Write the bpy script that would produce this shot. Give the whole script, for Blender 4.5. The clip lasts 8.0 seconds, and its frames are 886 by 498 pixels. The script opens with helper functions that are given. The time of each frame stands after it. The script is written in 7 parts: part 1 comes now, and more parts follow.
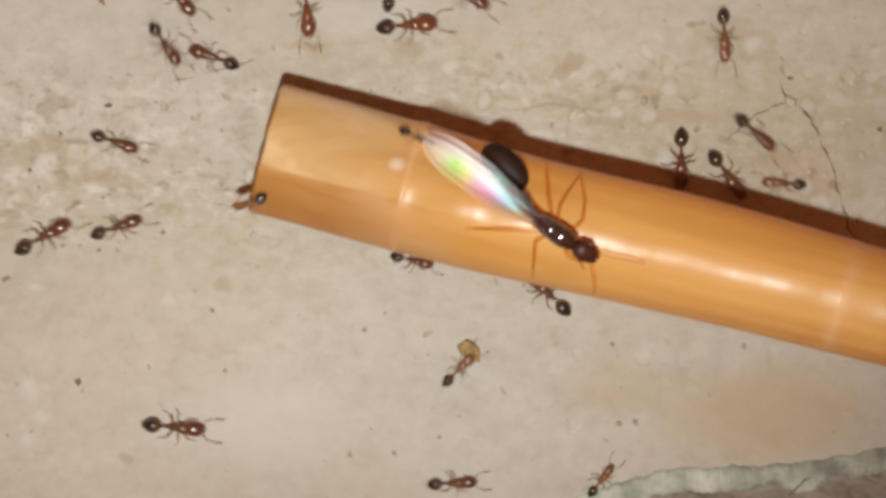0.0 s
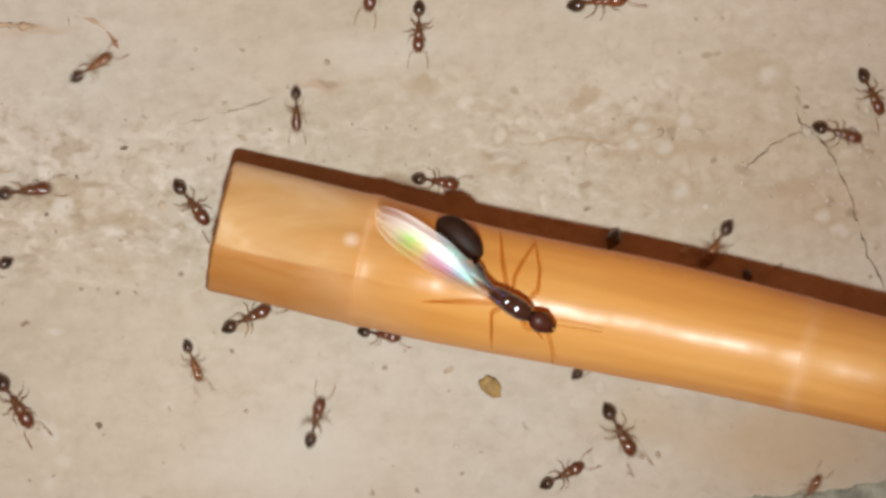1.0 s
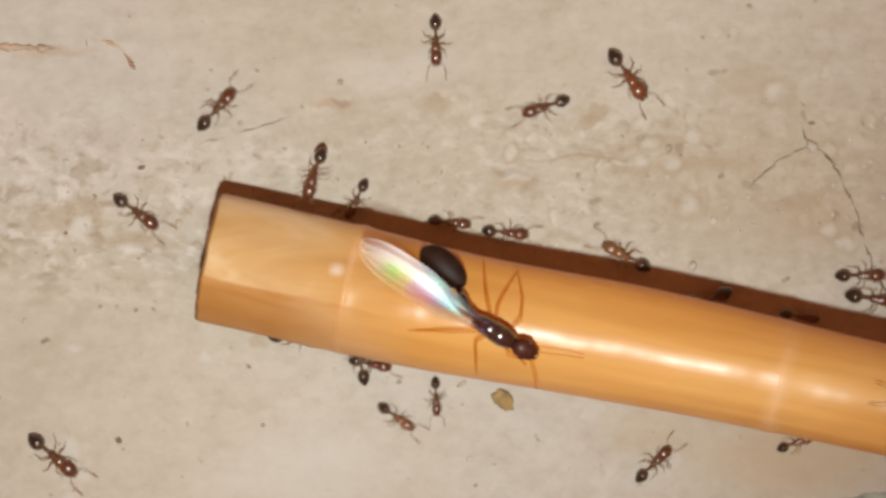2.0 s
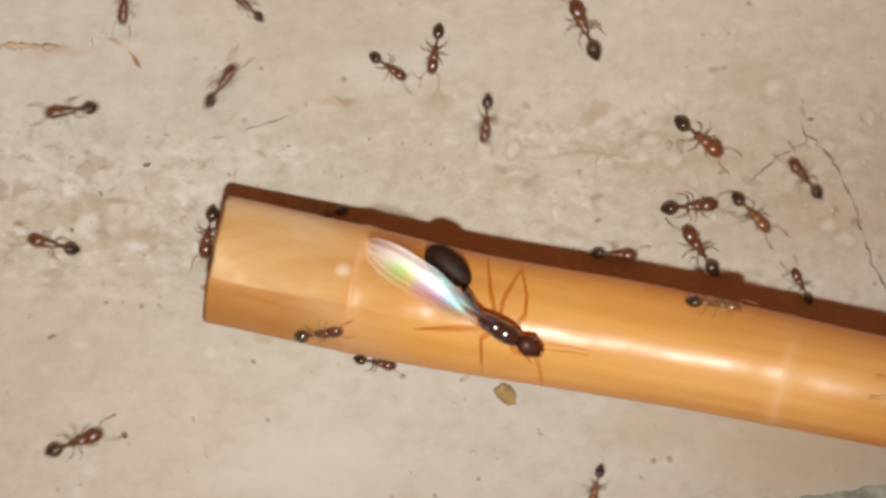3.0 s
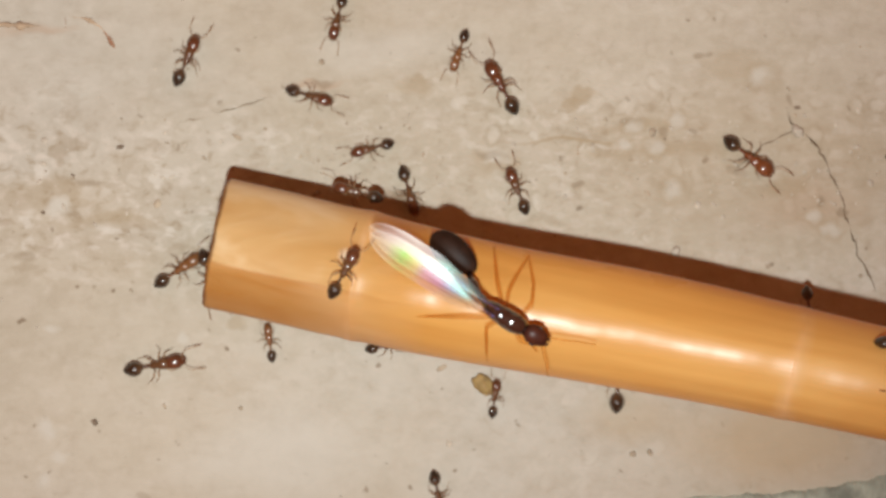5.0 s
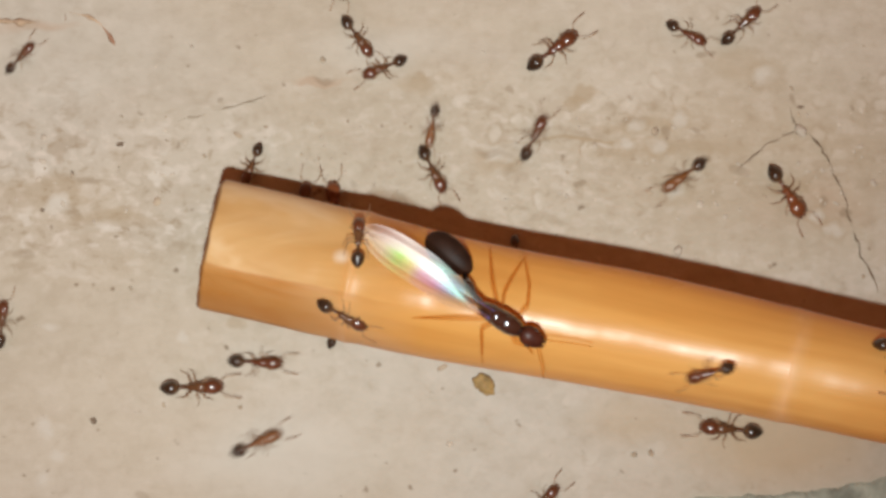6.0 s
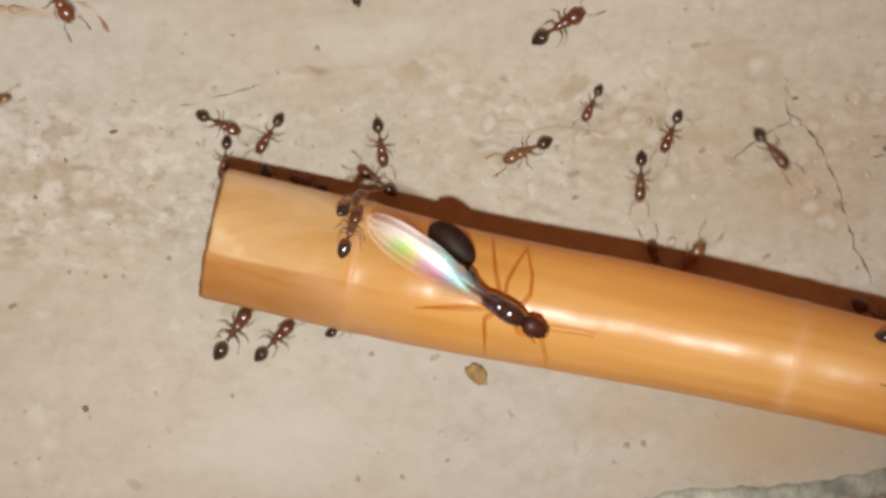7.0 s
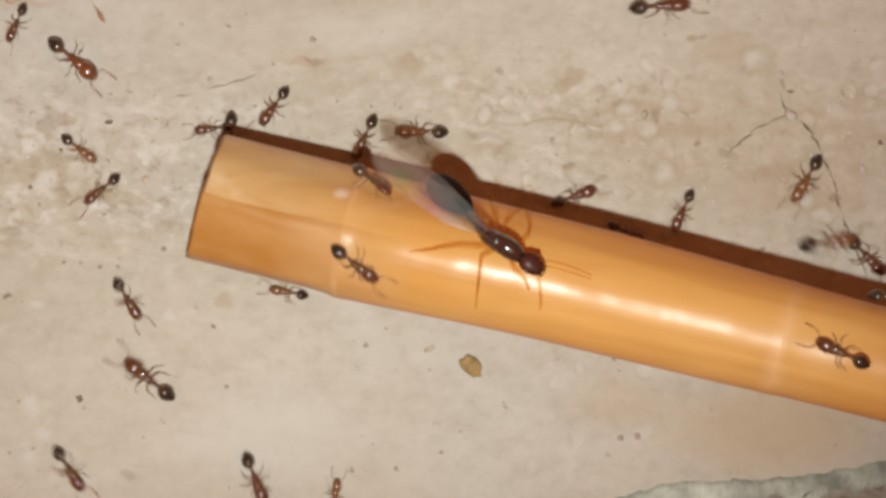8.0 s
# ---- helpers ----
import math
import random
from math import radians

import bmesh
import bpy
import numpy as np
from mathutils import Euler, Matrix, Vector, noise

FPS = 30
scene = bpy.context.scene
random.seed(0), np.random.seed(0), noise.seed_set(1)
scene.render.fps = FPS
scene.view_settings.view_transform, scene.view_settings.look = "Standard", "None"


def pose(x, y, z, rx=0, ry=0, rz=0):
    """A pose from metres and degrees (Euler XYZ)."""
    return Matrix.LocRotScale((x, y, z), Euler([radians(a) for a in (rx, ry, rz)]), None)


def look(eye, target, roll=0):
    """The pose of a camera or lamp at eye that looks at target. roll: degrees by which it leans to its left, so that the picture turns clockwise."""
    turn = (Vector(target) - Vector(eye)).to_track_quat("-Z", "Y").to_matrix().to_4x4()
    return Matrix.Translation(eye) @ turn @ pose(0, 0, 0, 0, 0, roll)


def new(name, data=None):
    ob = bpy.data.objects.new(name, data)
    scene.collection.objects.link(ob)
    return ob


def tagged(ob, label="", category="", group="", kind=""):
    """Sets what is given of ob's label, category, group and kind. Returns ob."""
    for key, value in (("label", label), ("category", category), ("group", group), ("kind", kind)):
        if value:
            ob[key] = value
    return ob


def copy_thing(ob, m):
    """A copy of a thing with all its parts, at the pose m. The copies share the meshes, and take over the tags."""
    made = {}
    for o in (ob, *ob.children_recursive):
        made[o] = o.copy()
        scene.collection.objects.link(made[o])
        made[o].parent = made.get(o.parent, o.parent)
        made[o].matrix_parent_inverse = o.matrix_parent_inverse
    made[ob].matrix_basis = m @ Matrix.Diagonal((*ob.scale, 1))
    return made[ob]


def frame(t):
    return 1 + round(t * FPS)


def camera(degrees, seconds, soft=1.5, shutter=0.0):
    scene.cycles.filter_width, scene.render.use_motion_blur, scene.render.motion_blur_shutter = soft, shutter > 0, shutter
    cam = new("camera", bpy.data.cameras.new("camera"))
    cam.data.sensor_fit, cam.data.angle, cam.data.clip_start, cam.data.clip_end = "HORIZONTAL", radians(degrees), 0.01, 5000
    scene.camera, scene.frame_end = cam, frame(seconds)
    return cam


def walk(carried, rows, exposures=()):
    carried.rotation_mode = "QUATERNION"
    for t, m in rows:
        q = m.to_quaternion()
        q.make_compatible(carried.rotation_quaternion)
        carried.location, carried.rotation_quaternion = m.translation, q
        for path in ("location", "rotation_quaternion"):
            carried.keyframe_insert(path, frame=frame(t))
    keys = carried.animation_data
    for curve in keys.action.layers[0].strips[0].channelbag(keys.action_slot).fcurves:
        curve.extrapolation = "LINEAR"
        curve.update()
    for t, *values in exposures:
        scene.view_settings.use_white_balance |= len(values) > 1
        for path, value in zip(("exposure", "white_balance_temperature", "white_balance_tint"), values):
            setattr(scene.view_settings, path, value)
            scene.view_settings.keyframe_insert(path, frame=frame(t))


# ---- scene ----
cam = camera(25, 8.0, soft=3.3, shutter=0.4)

walk(cam, [
    (0, pose(0.000447, -0.001654, 0.141418, 0, 0, 0.520)),
    (0.2, pose(-0.000232, -0.000609, 0.141460, 0, 0, -0.238)),
    (0.5, pose(-0.000617, 0.000497, 0.140849, 0, 0, -0.539)),
    (0.7, pose(-0.000690, 0.000693, 0.141307, 0, 0, -0.582)),
    (1, pose(-0.000861, 0.000914, 0.141191, 0, 0, -0.617)),
    (1.2, pose(-0.001595, 0.002057, 0.142320, 0, 0, -1.127)),
    (1.5, pose(-0.001651, 0.002075, 0.142378, 0, 0, -1.019)),
    (1.7, pose(-0.001654, 0.002065, 0.142794, 0, 0, -0.943)),
    (2.8, pose(-0.002094, 0.002061, 0.145026, 0, 0, -1.166)),
    (3, pose(-0.001951, 0.001778, 0.144959, 0, 0, -1.105)),
    (3.2, pose(-0.001548, 0.001117, 0.145048, 0, 0, -0.887)),
    (3.5, pose(-0.001007, 0.000478, 0.144108, 0, 0, -0.747)),
    (3.7, pose(-0.000965, 0.000697, 0.143773, 0, 0, -0.709)),
    (4, pose(-0.000339, 0.000406, 0.142631, 0, 0, -0.497)),
    (4.2, pose(-0.000433, 0.000578, 0.142662, 0, 0, -0.507)),
    (4.5, pose(-0.000419, 0.000818, 0.142192, 0, 0, -0.619)),
    (4.7, pose(-0.000357, 0.000818, 0.142261, 0, 0, -0.476)),
    (5.8, pose(-0.000571, 0.000837, 0.141928, 0, 0, -0.591)),
    (6, pose(-0.000469, 0.000748, 0.141578, 0, 0, -0.310)),
    (6.5, pose(-0.000180, 0.000528, 0.141632, 0, 0, -0.257)),
    (7, pose(0.000000, -0.000000, 0.141410, 0, 0, -0.000)),
    (7.5, pose(0.000317, -0.000510, 0.141387, 0, 0, 0.199)),
    (8, pose(0.000370, -0.000582, 0.141367, 0, 0, 0.259)),
], [(0, -0.06), (0.4, 0.0), (1.5, 0.02), (4.6, 0.04), (5.8, 0.0), (6.3, -0.02), (7.5, -0.01), (8, 0.03)])

# ---------------------------------------------------------------- light
MM = 0.001
world = bpy.data.worlds.new("night")
scene.world = world
world.use_nodes = True
world.node_tree.nodes["Background"].inputs[0].default_value = (1.0, 0.31, 0.13, 1)
world.node_tree.nodes["Background"].inputs[1].default_value = 0.28

# the torch of the telephone, held over the ground
torch_data = bpy.data.lights.new("torch", "SPOT")
torch_data.energy = 0.925
torch_data.shadow_soft_size = 2.2 * MM
torch_data.spot_size = radians(64)
torch_data.spot_blend = 1.0
torch_data.color = (0.93, 1.0, 0.995)
torch = new("torch", torch_data)
torch.matrix_world = look((-5 * MM, -22.5 * MM, 141 * MM), (-13 * MM, 20 * MM, 0))


# ---------------------------------------------------------------- materials
def material(name):
    m = bpy.data.materials.new(name)
    m.use_nodes = True
    n = m.node_tree.nodes
    return m, n, m.node_tree.links, n["Principled BSDF"]


def noise_of(n, l, coord, scale, detail=4.0, rough=0.6, stretch=(1, 1, 1), dist=0.0):
    mp = n.new("ShaderNodeMapping")
    mp.inputs["Scale"].default_value = stretch
    l.new(coord, mp.inputs["Vector"])
    t = n.new("ShaderNodeTexNoise")
    t.inputs["Scale"].default_value = scale
    t.inputs["Detail"].default_value = detail
    t.inputs["Roughness"].default_value = rough
    t.inputs["Distortion"].default_value = dist
    l.new(mp.outputs[0], t.inputs["Vector"])
    return t.outputs["Fac"]


def ramp_of(n, l, fac, stops):
    r = n.new("ShaderNodeValToRGB")
    el = r.color_ramp.elements
    while len(el) < len(stops):
        el.new(0.5)
    for e, (p, c) in zip(el, stops):
        e.position = p
        e.color = (*c, 1) if len(c) == 3 else c
    l.new(fac, r.inputs[0])
    return r.outputs[0]


def mixed(n, l, fac, a, b, mode="MIX"):
    m = n.new("ShaderNodeMix")
    m.data_type, m.blend_type = "RGBA", mode
    if isinstance(fac, float):
        m.inputs[0].default_value = fac
    else:
        l.new(fac, m.inputs[0])
    for sock, v in ((m.inputs[6], a), (m.inputs[7], b)):
        if isinstance(v, tuple):
            sock.default_value = (*v, 1)
        else:
            l.new(v, sock)
    return m.outputs[2]


def bumped(n, l, bsdf, height, strength, distance, before=None):
    b = n.new("ShaderNodeBump")
    b.inputs["Strength"].default_value = strength
    b.inputs["Distance"].default_value = distance
    l.new(height, b.inputs["Height"])
    if before is not None:
        l.new(before, b.inputs["Normal"])
    l.new(b.outputs[0], bsdf.inputs["Normal"])
    return b.outputs[0]


def coords(n, kind="Object"):
    return n.new("ShaderNodeTexCoord").outputs[kind]


CLAY, TAN, ROSE, SAND, PALEST, UMBER = (0.372, 0.292, 0.192), (0.336, 0.257, 0.158), (0.400, 0.282, 0.191), (0.440, 0.335, 0.210), (0.528, 0.498, 0.432), (0.235, 0.175, 0.110)
# stains on the plaster: place and half size in millimetres, strength, tint
STAINS = ((23, 6.5, 15, 8, 0.4, CLAY), (9.6, 11.7, 1.3, 0.8, 0.6, TAN), (9.0, 11.0, 0.8, 0.7, 0.6, TAN), (-2.2, 12.4, 1.4, 0.9, 0.55, TAN), (20.5, 13.8, 2.4, 1.4, 0.4, TAN), (-9, 12.6, 2.2, 0.4, 0.55, ROSE),
          (23.5, -12.8, 9, 4.4, 0.75, SAND), (13, -11, 5, 2.5, 0.4, SAND), (-15, -4.2, 1.0, 0.8, 0.5, TAN), (-28, 5, 6, 1.6, 0.45, TAN),
          (3.2, 7.0, 2.2, 1.0, 0.4, TAN), (16, 7.6, 9, 0.7, 0.45, TAN), (-12, -14, 9, 4, 0.5, PALEST), (-4, 15, 8, 2, 0.4, PALEST), (26, 3.5, 5, 2.2, 0.35, ROSE),
          (-29.5, 17.0, 4, 0.5, 0.5, ROSE), (-24, 3.0, 4, 0.8, 0.5, TAN),
          (-27.7, 4.2, 1.3, 0.9, 0.8, PALEST), (-28.7, -11.7, 0.9, 0.9, 0.7, PALEST), (3.4, 7.5, 0.9, 0.7, 0.7, PALEST), (24, 5.0, 2.5, 0.8, 0.5, TAN), (14.5, 9.4, 5, 0.5, 0.5, TAN),
          (9.2, 8.45, 6.5, 0.22, 0.75, TAN), (9.5, 5.2, 0.45, 0.3, 0.6, UMBER), (26.5, 3.8, 0.4, 0.45, 0.6, UMBER), (28.2, 3.0, 0.35, 0.5, 0.6, UMBER), (24.0, 11.1, 0.4, 0.6, 0.5, UMBER),
          (4.4, 12.2, 0.5, 0.35, 0.45, UMBER), (18.4, 14.4, 0.5, 0.4, 0.5, UMBER), (13.0, 9.9, 0.9, 0.35, 0.5, UMBER), (15.4, 9.2, 0.5, 0.6, 0.45, UMBER), (17.4, 9.1, 0.6, 0.3, 0.5, UMBER),
          (-8.6, 12.8, 1.1, 0.35, 0.5, UMBER), (-25.5, 5.8, 1.2, 0.3, 0.45, UMBER), (-30.0, 0.6, 1.0, 0.5, 0.4, UMBER), (3.0, 7.6, 1.4, 0.4, 0.4, UMBER), (20.8, 6.2, 0.8, 0.35, 0.4, UMBER), (-21.8, -16.6, 0.7, 0.4, 0.35, UMBER))

# pale blisters with a thin brownish rim: place and half size
BLISTERS = ((16.4, 9.9, 0.75), (13.2, 9.5, 0.7), (14.9, 8.0, 0.9), (12.5, 8.0, 0.75), (15.9, 4.9, 1.1), (26.1, 2.9, 0.7), (27.3, 1.9, 0.8), (22.5, 12.9, 1.1))
SPOTS = ((-18.7, -5.5, 0.8), (-28.2, -4.6, 0.6), (-29.0, -15.7, 0.7), (-27.7, -13.7, 0.7))


def ground_material():
    m, n, l, b = material("old_plaster")
    c = coords(n)
    broad = noise_of(n, l, c, 38, 5, 0.6, (0.6, 1.3, 1))
    base = ramp_of(n, l, broad, [(0.3, (0.400, 0.349, 0.266)), (0.5, (0.468, 0.415, 0.328)), (0.7, (0.496, 0.452, 0.378))])
    warm = ramp_of(n, l, noise_of(n, l, c, 60, 4, 0.5, (0.7, 1.5, 1), 0.5), [(0.48, (0, 0, 0)), (0.78, (0.45, 0.45, 0.45))])
    col = mixed(n, l, warm, base, (0.368, 0.290, 0.195))
    streak = ramp_of(n, l, noise_of(n, l, c, 95, 4, 0.5, (0.22, 1.9, 1), 0.4), [(0.46, (0, 0, 0)), (0.82, (0.32, 0.32, 0.32))])
    col = mixed(n, l, streak, col, (0.320, 0.261, 0.178))
    cool = ramp_of(n, l, noise_of(n, l, c, 30, 3, 0.5), [(0.5, (0, 0, 0)), (0.72, (0.6, 0.6, 0.6))])
    col = mixed(n, l, cool, col, (0.456, 0.440, 0.390))
    blot = noise_of(n, l, c, 330, 3, 0.55, (0.8, 1.2, 1), 0.6)
    col = mixed(n, l, ramp_of(n, l, blot, [(0.54, (0, 0, 0)), (0.70, (0.25, 0.25, 0.25))]), col, (0.535, 0.485, 0.415))
    col = mixed(n, l, ramp_of(n, l, blot, [(0.28, (0.25, 0.25, 0.25)), (0.40, (0, 0, 0))]), col, (0.345, 0.280, 0.195))
    # coarser skin in a band across the slab
    band = n.new("ShaderNodeSeparateXYZ")
    l.new(c, band.inputs[0])
    off = n.new("ShaderNodeMath")
    off.operation = "SUBTRACT"
    off.inputs[1].default_value = 5.5 * MM
    l.new(band.outputs[1], off.inputs[0])
    wide = n.new("ShaderNodeMath")
    wide.operation = "ABSOLUTE"
    l.new(off.outputs[0], wide.inputs[0])
    near = n.new("ShaderNodeMapRange")
    near.inputs[1].default_value, near.inputs[2].default_value, near.inputs[3].default_value, near.inputs[4].default_value = 3 * MM, 9 * MM, 1.0, 0.22
    l.new(wide.outputs[0], near.inputs[0])
    some = n.new("ShaderNodeMath")
    some.operation = "MULTIPLY"
    l.new(near.outputs[0], some.inputs[0])
    l.new(ramp_of(n, l, noise_of(n, l, c, 42, 3, 0.5, (0.5, 1.6, 1)), [(0.38, (0.3, 0.3, 0.3)), (0.58, (1, 1, 1))]), some.inputs[1])
    where = some.outputs[0]
    fine = noise_of(n, l, c, 1150, 3, 0.55, (0.8, 1.1, 1), 0.4)
    up = n.new("ShaderNodeMath")
    up.operation = "MULTIPLY"
    l.new(where, up.inputs[0])
    l.new(ramp_of(n, l, fine, [(0.53, (0, 0, 0)), (0.66, (0.85, 0.85, 0.85))]), up.inputs[1])
    col = mixed(n, l, up.outputs[0], col, (0.560, 0.505, 0.430))
    down = n.new("ShaderNodeMath")
    down.operation = "MULTIPLY"
    l.new(where, down.inputs[0])
    l.new(ramp_of(n, l, fine, [(0.30, (0.9, 0.9, 0.9)), (0.44, (0, 0, 0))]), down.inputs[1])
    col = mixed(n, l, down.outputs[0], col, (0.315, 0.250, 0.170))
    # tan scabs where the skin has flaked
    for scale, stops, tint in ((240, [(0.55, (0, 0, 0)), (0.62, (0.28, 0.28, 0.28))], (0.345, 0.270, 0.178)), (420, [(0.57, (0, 0, 0)), (0.63, (0.50, 0.50, 0.50))], (0.285, 0.215, 0.135)), (560, [(0.58, (0, 0, 0)), (0.64, (0.75, 0.75, 0.75))], (0.565, 0.525, 0.455))):
        scab = n.new("ShaderNodeMath")
        scab.operation = "MULTIPLY"
        l.new(where, scab.inputs[0])
        l.new(ramp_of(n, l, noise_of(n, l, c, scale, 4, 0.55, (0.75, 1.25, 1), 0.25), stops), scab.inputs[1])
        col = mixed(n, l, scab.outputs[0], col, tint)
    # low blisters with brown rims, in the coarse band
    warp = n.new("ShaderNodeTexNoise")
    warp.inputs["Scale"].default_value = 480
    warp.inputs["Detail"].default_value = 4
    l.new(c, warp.inputs["Vector"])
    push = n.new("ShaderNodeVectorMath")
    push.operation = "MULTIPLY_ADD"
    push.inputs[1].default_value = (0.0026, 0.0020, 0)
    l.new(warp.outputs["Color"], push.inputs[0])
    l.new(c, push.inputs[2])
    cell = n.new("ShaderNodeTexVoronoi")
    cell.voronoi_dimensions = "2D"
    cell.inputs["Scale"].default_value = 620
    l.new(push.outputs[0], cell.inputs["Vector"])
    pick = n.new("ShaderNodeSeparateColor")
    l.new(cell.outputs["Color"], pick.inputs[0])
    chosen = n.new("ShaderNodeMath")
    chosen.operation = "MULTIPLY"
    l.new(where, chosen.inputs[0])
    l.new(ramp_of(n, l, pick.outputs[0], [(0.62, (0, 0, 0)), (0.85, (1, 1, 1))]), chosen.inputs[1])
    side = n.new("ShaderNodeMapRange")
    side.inputs[1].default_value, side.inputs[2].default_value, side.inputs[3].default_value, side.inputs[4].default_value = -8 * MM, 8 * MM, 0.45, 1.5
    l.new(band.outputs[0], side.inputs[0])
    more = n.new("ShaderNodeMath")
    more.operation = "MULTIPLY"
    l.new(chosen.outputs[0], more.inputs[0])
    l.new(side.outputs[0], more.inputs[1])
    chosen = more
    for stops, tint in (([(0.0, (0.75, 0.75, 0.75)), (0.20, (0.55, 0.55, 0.55)), (0.34, (0, 0, 0))], (0.580, 0.535, 0.455)), ([(0.26, (0, 0, 0)), (0.40, (0.6, 0.6, 0.6)), (0.56, (0, 0, 0))], (0.300, 0.232, 0.150))):
        rim = n.new("ShaderNodeMath")
        rim.operation = "MULTIPLY"
        l.new(chosen.outputs[0], rim.inputs[0])
        l.new(mixed(n, l, 1.0, ramp_of(n, l, cell.outputs["Distance"], stops), ramp_of(n, l, noise_of(n, l, c, 380, 3, 0.6), [(0.46, (0.15, 0.15, 0.15)), (0.60, (1, 1, 1))]), "MULTIPLY"), rim.inputs[1])
        col = mixed(n, l, rim.outputs[0], col, tint)
    grain = ramp_of(n, l, noise_of(n, l, c, 520, 5, 0.7), [(0.28, (0.90, 0.885, 0.86)), (0.55, (1, 1, 1)), (0.75, (1.0, 1.0, 1.0))])
    col = mixed(n, l, 0.9, col, grain, "MULTIPLY")
    speck = ramp_of(n, l, noise_of(n, l, c, 900, 2, 0.5), [(0.70, (0, 0, 0)), (0.78, (0.8, 0.8, 0.8))])
    col = mixed(n, l, speck, col, (0.176, 0.124, 0.075))
    rims = [(x, y, 1.5 * k, 1.35 * k, 0.35, TAN) for x, y, k in BLISTERS]
    tops = [(x, y, k, 0.85 * k, 0.6, PALEST) for x, y, k in BLISTERS + SPOTS]
    warped = []
    for scale, reach in ((160, 5.0 * MM), (520, 2.6 * MM)):
        wob = n.new("ShaderNodeTexNoise")
        wob.inputs["Scale"].default_value = scale
        wob.inputs["Detail"].default_value = 4
        l.new(c, wob.inputs["Vector"])
        centred = n.new("ShaderNodeVectorMath")
        centred.operation = "SUBTRACT"
        centred.inputs[1].default_value = (0.5, 0.5, 0.5)
        l.new(wob.outputs["Color"], centred.inputs[0])
        bend = n.new("ShaderNodeVectorMath")
        bend.operation = "MULTIPLY_ADD"
        bend.inputs[1].default_value = (reach, reach * 0.6, 0)
        l.new(centred.outputs[0], bend.inputs[0])
        l.new(c, bend.inputs[2])
        warped.append(bend.outputs[0])
    for x, y, rx, ry, power, tint in [*STAINS, *rims, *tops]:
        mp = n.new("ShaderNodeMapping")
        mp.vector_type = "TEXTURE"
        mp.inputs["Location"].default_value = (x * MM, y * MM, 0)
        mp.inputs["Scale"].default_value = (rx * MM, ry * MM, 0.01)
        l.new(warped[0 if rx > 3 else 1], mp.inputs["Vector"])
        far = n.new("ShaderNodeVectorMath")
        far.operation = "LENGTH"
        l.new(mp.outputs[0], far.inputs[0])
        mask = n.new("ShaderNodeMapRange")
        mask.inputs[1].default_value, mask.inputs[2].default_value, mask.inputs[3].default_value, mask.inputs[4].default_value = 0.35 if rx > 3 or tint == PALEST else 0.55, 1.0, power, 0.0
        l.new(far.outputs["Value"], mask.inputs[0])
        col = mixed(n, l, mask.outputs[0], col, tint)
    l.new(col, b.inputs["Base Color"])
    b.inputs["Roughness"].default_value = 0.75
    b.inputs["Specular IOR Level"].default_value = 0.25
    h1 = bumped(n, l, b, noise_of(n, l, c, 160, 8, 0.65, (0.7, 1.3, 1)), 0.3, 0.8 * MM)
    bumped(n, l, b, noise_of(n, l, c, 900, 4, 0.6), 0.3, 0.25 * MM, h1)
    return m


def stone_material():
    m, n, l, b = material("grey_cement")
    c = coords(n)
    v = noise_of(n, l, c, 300, 8, 0.72, (0.6, 1.4, 1), 0.6)
    col = ramp_of(n, l, v, [(0.32, (0.10, 0.082, 0.062)), (0.46, (0.27, 0.228, 0.175)), (0.58, (0.38, 0.335, 0.265)), (0.72, (0.54, 0.52, 0.44))])
    l.new(col, b.inputs["Base Color"])
    b.inputs["Roughness"].default_value = 0.8
    bumped(n, l, b, v, 0.9, 0.8 * MM)
    return m


CUT = 0.15


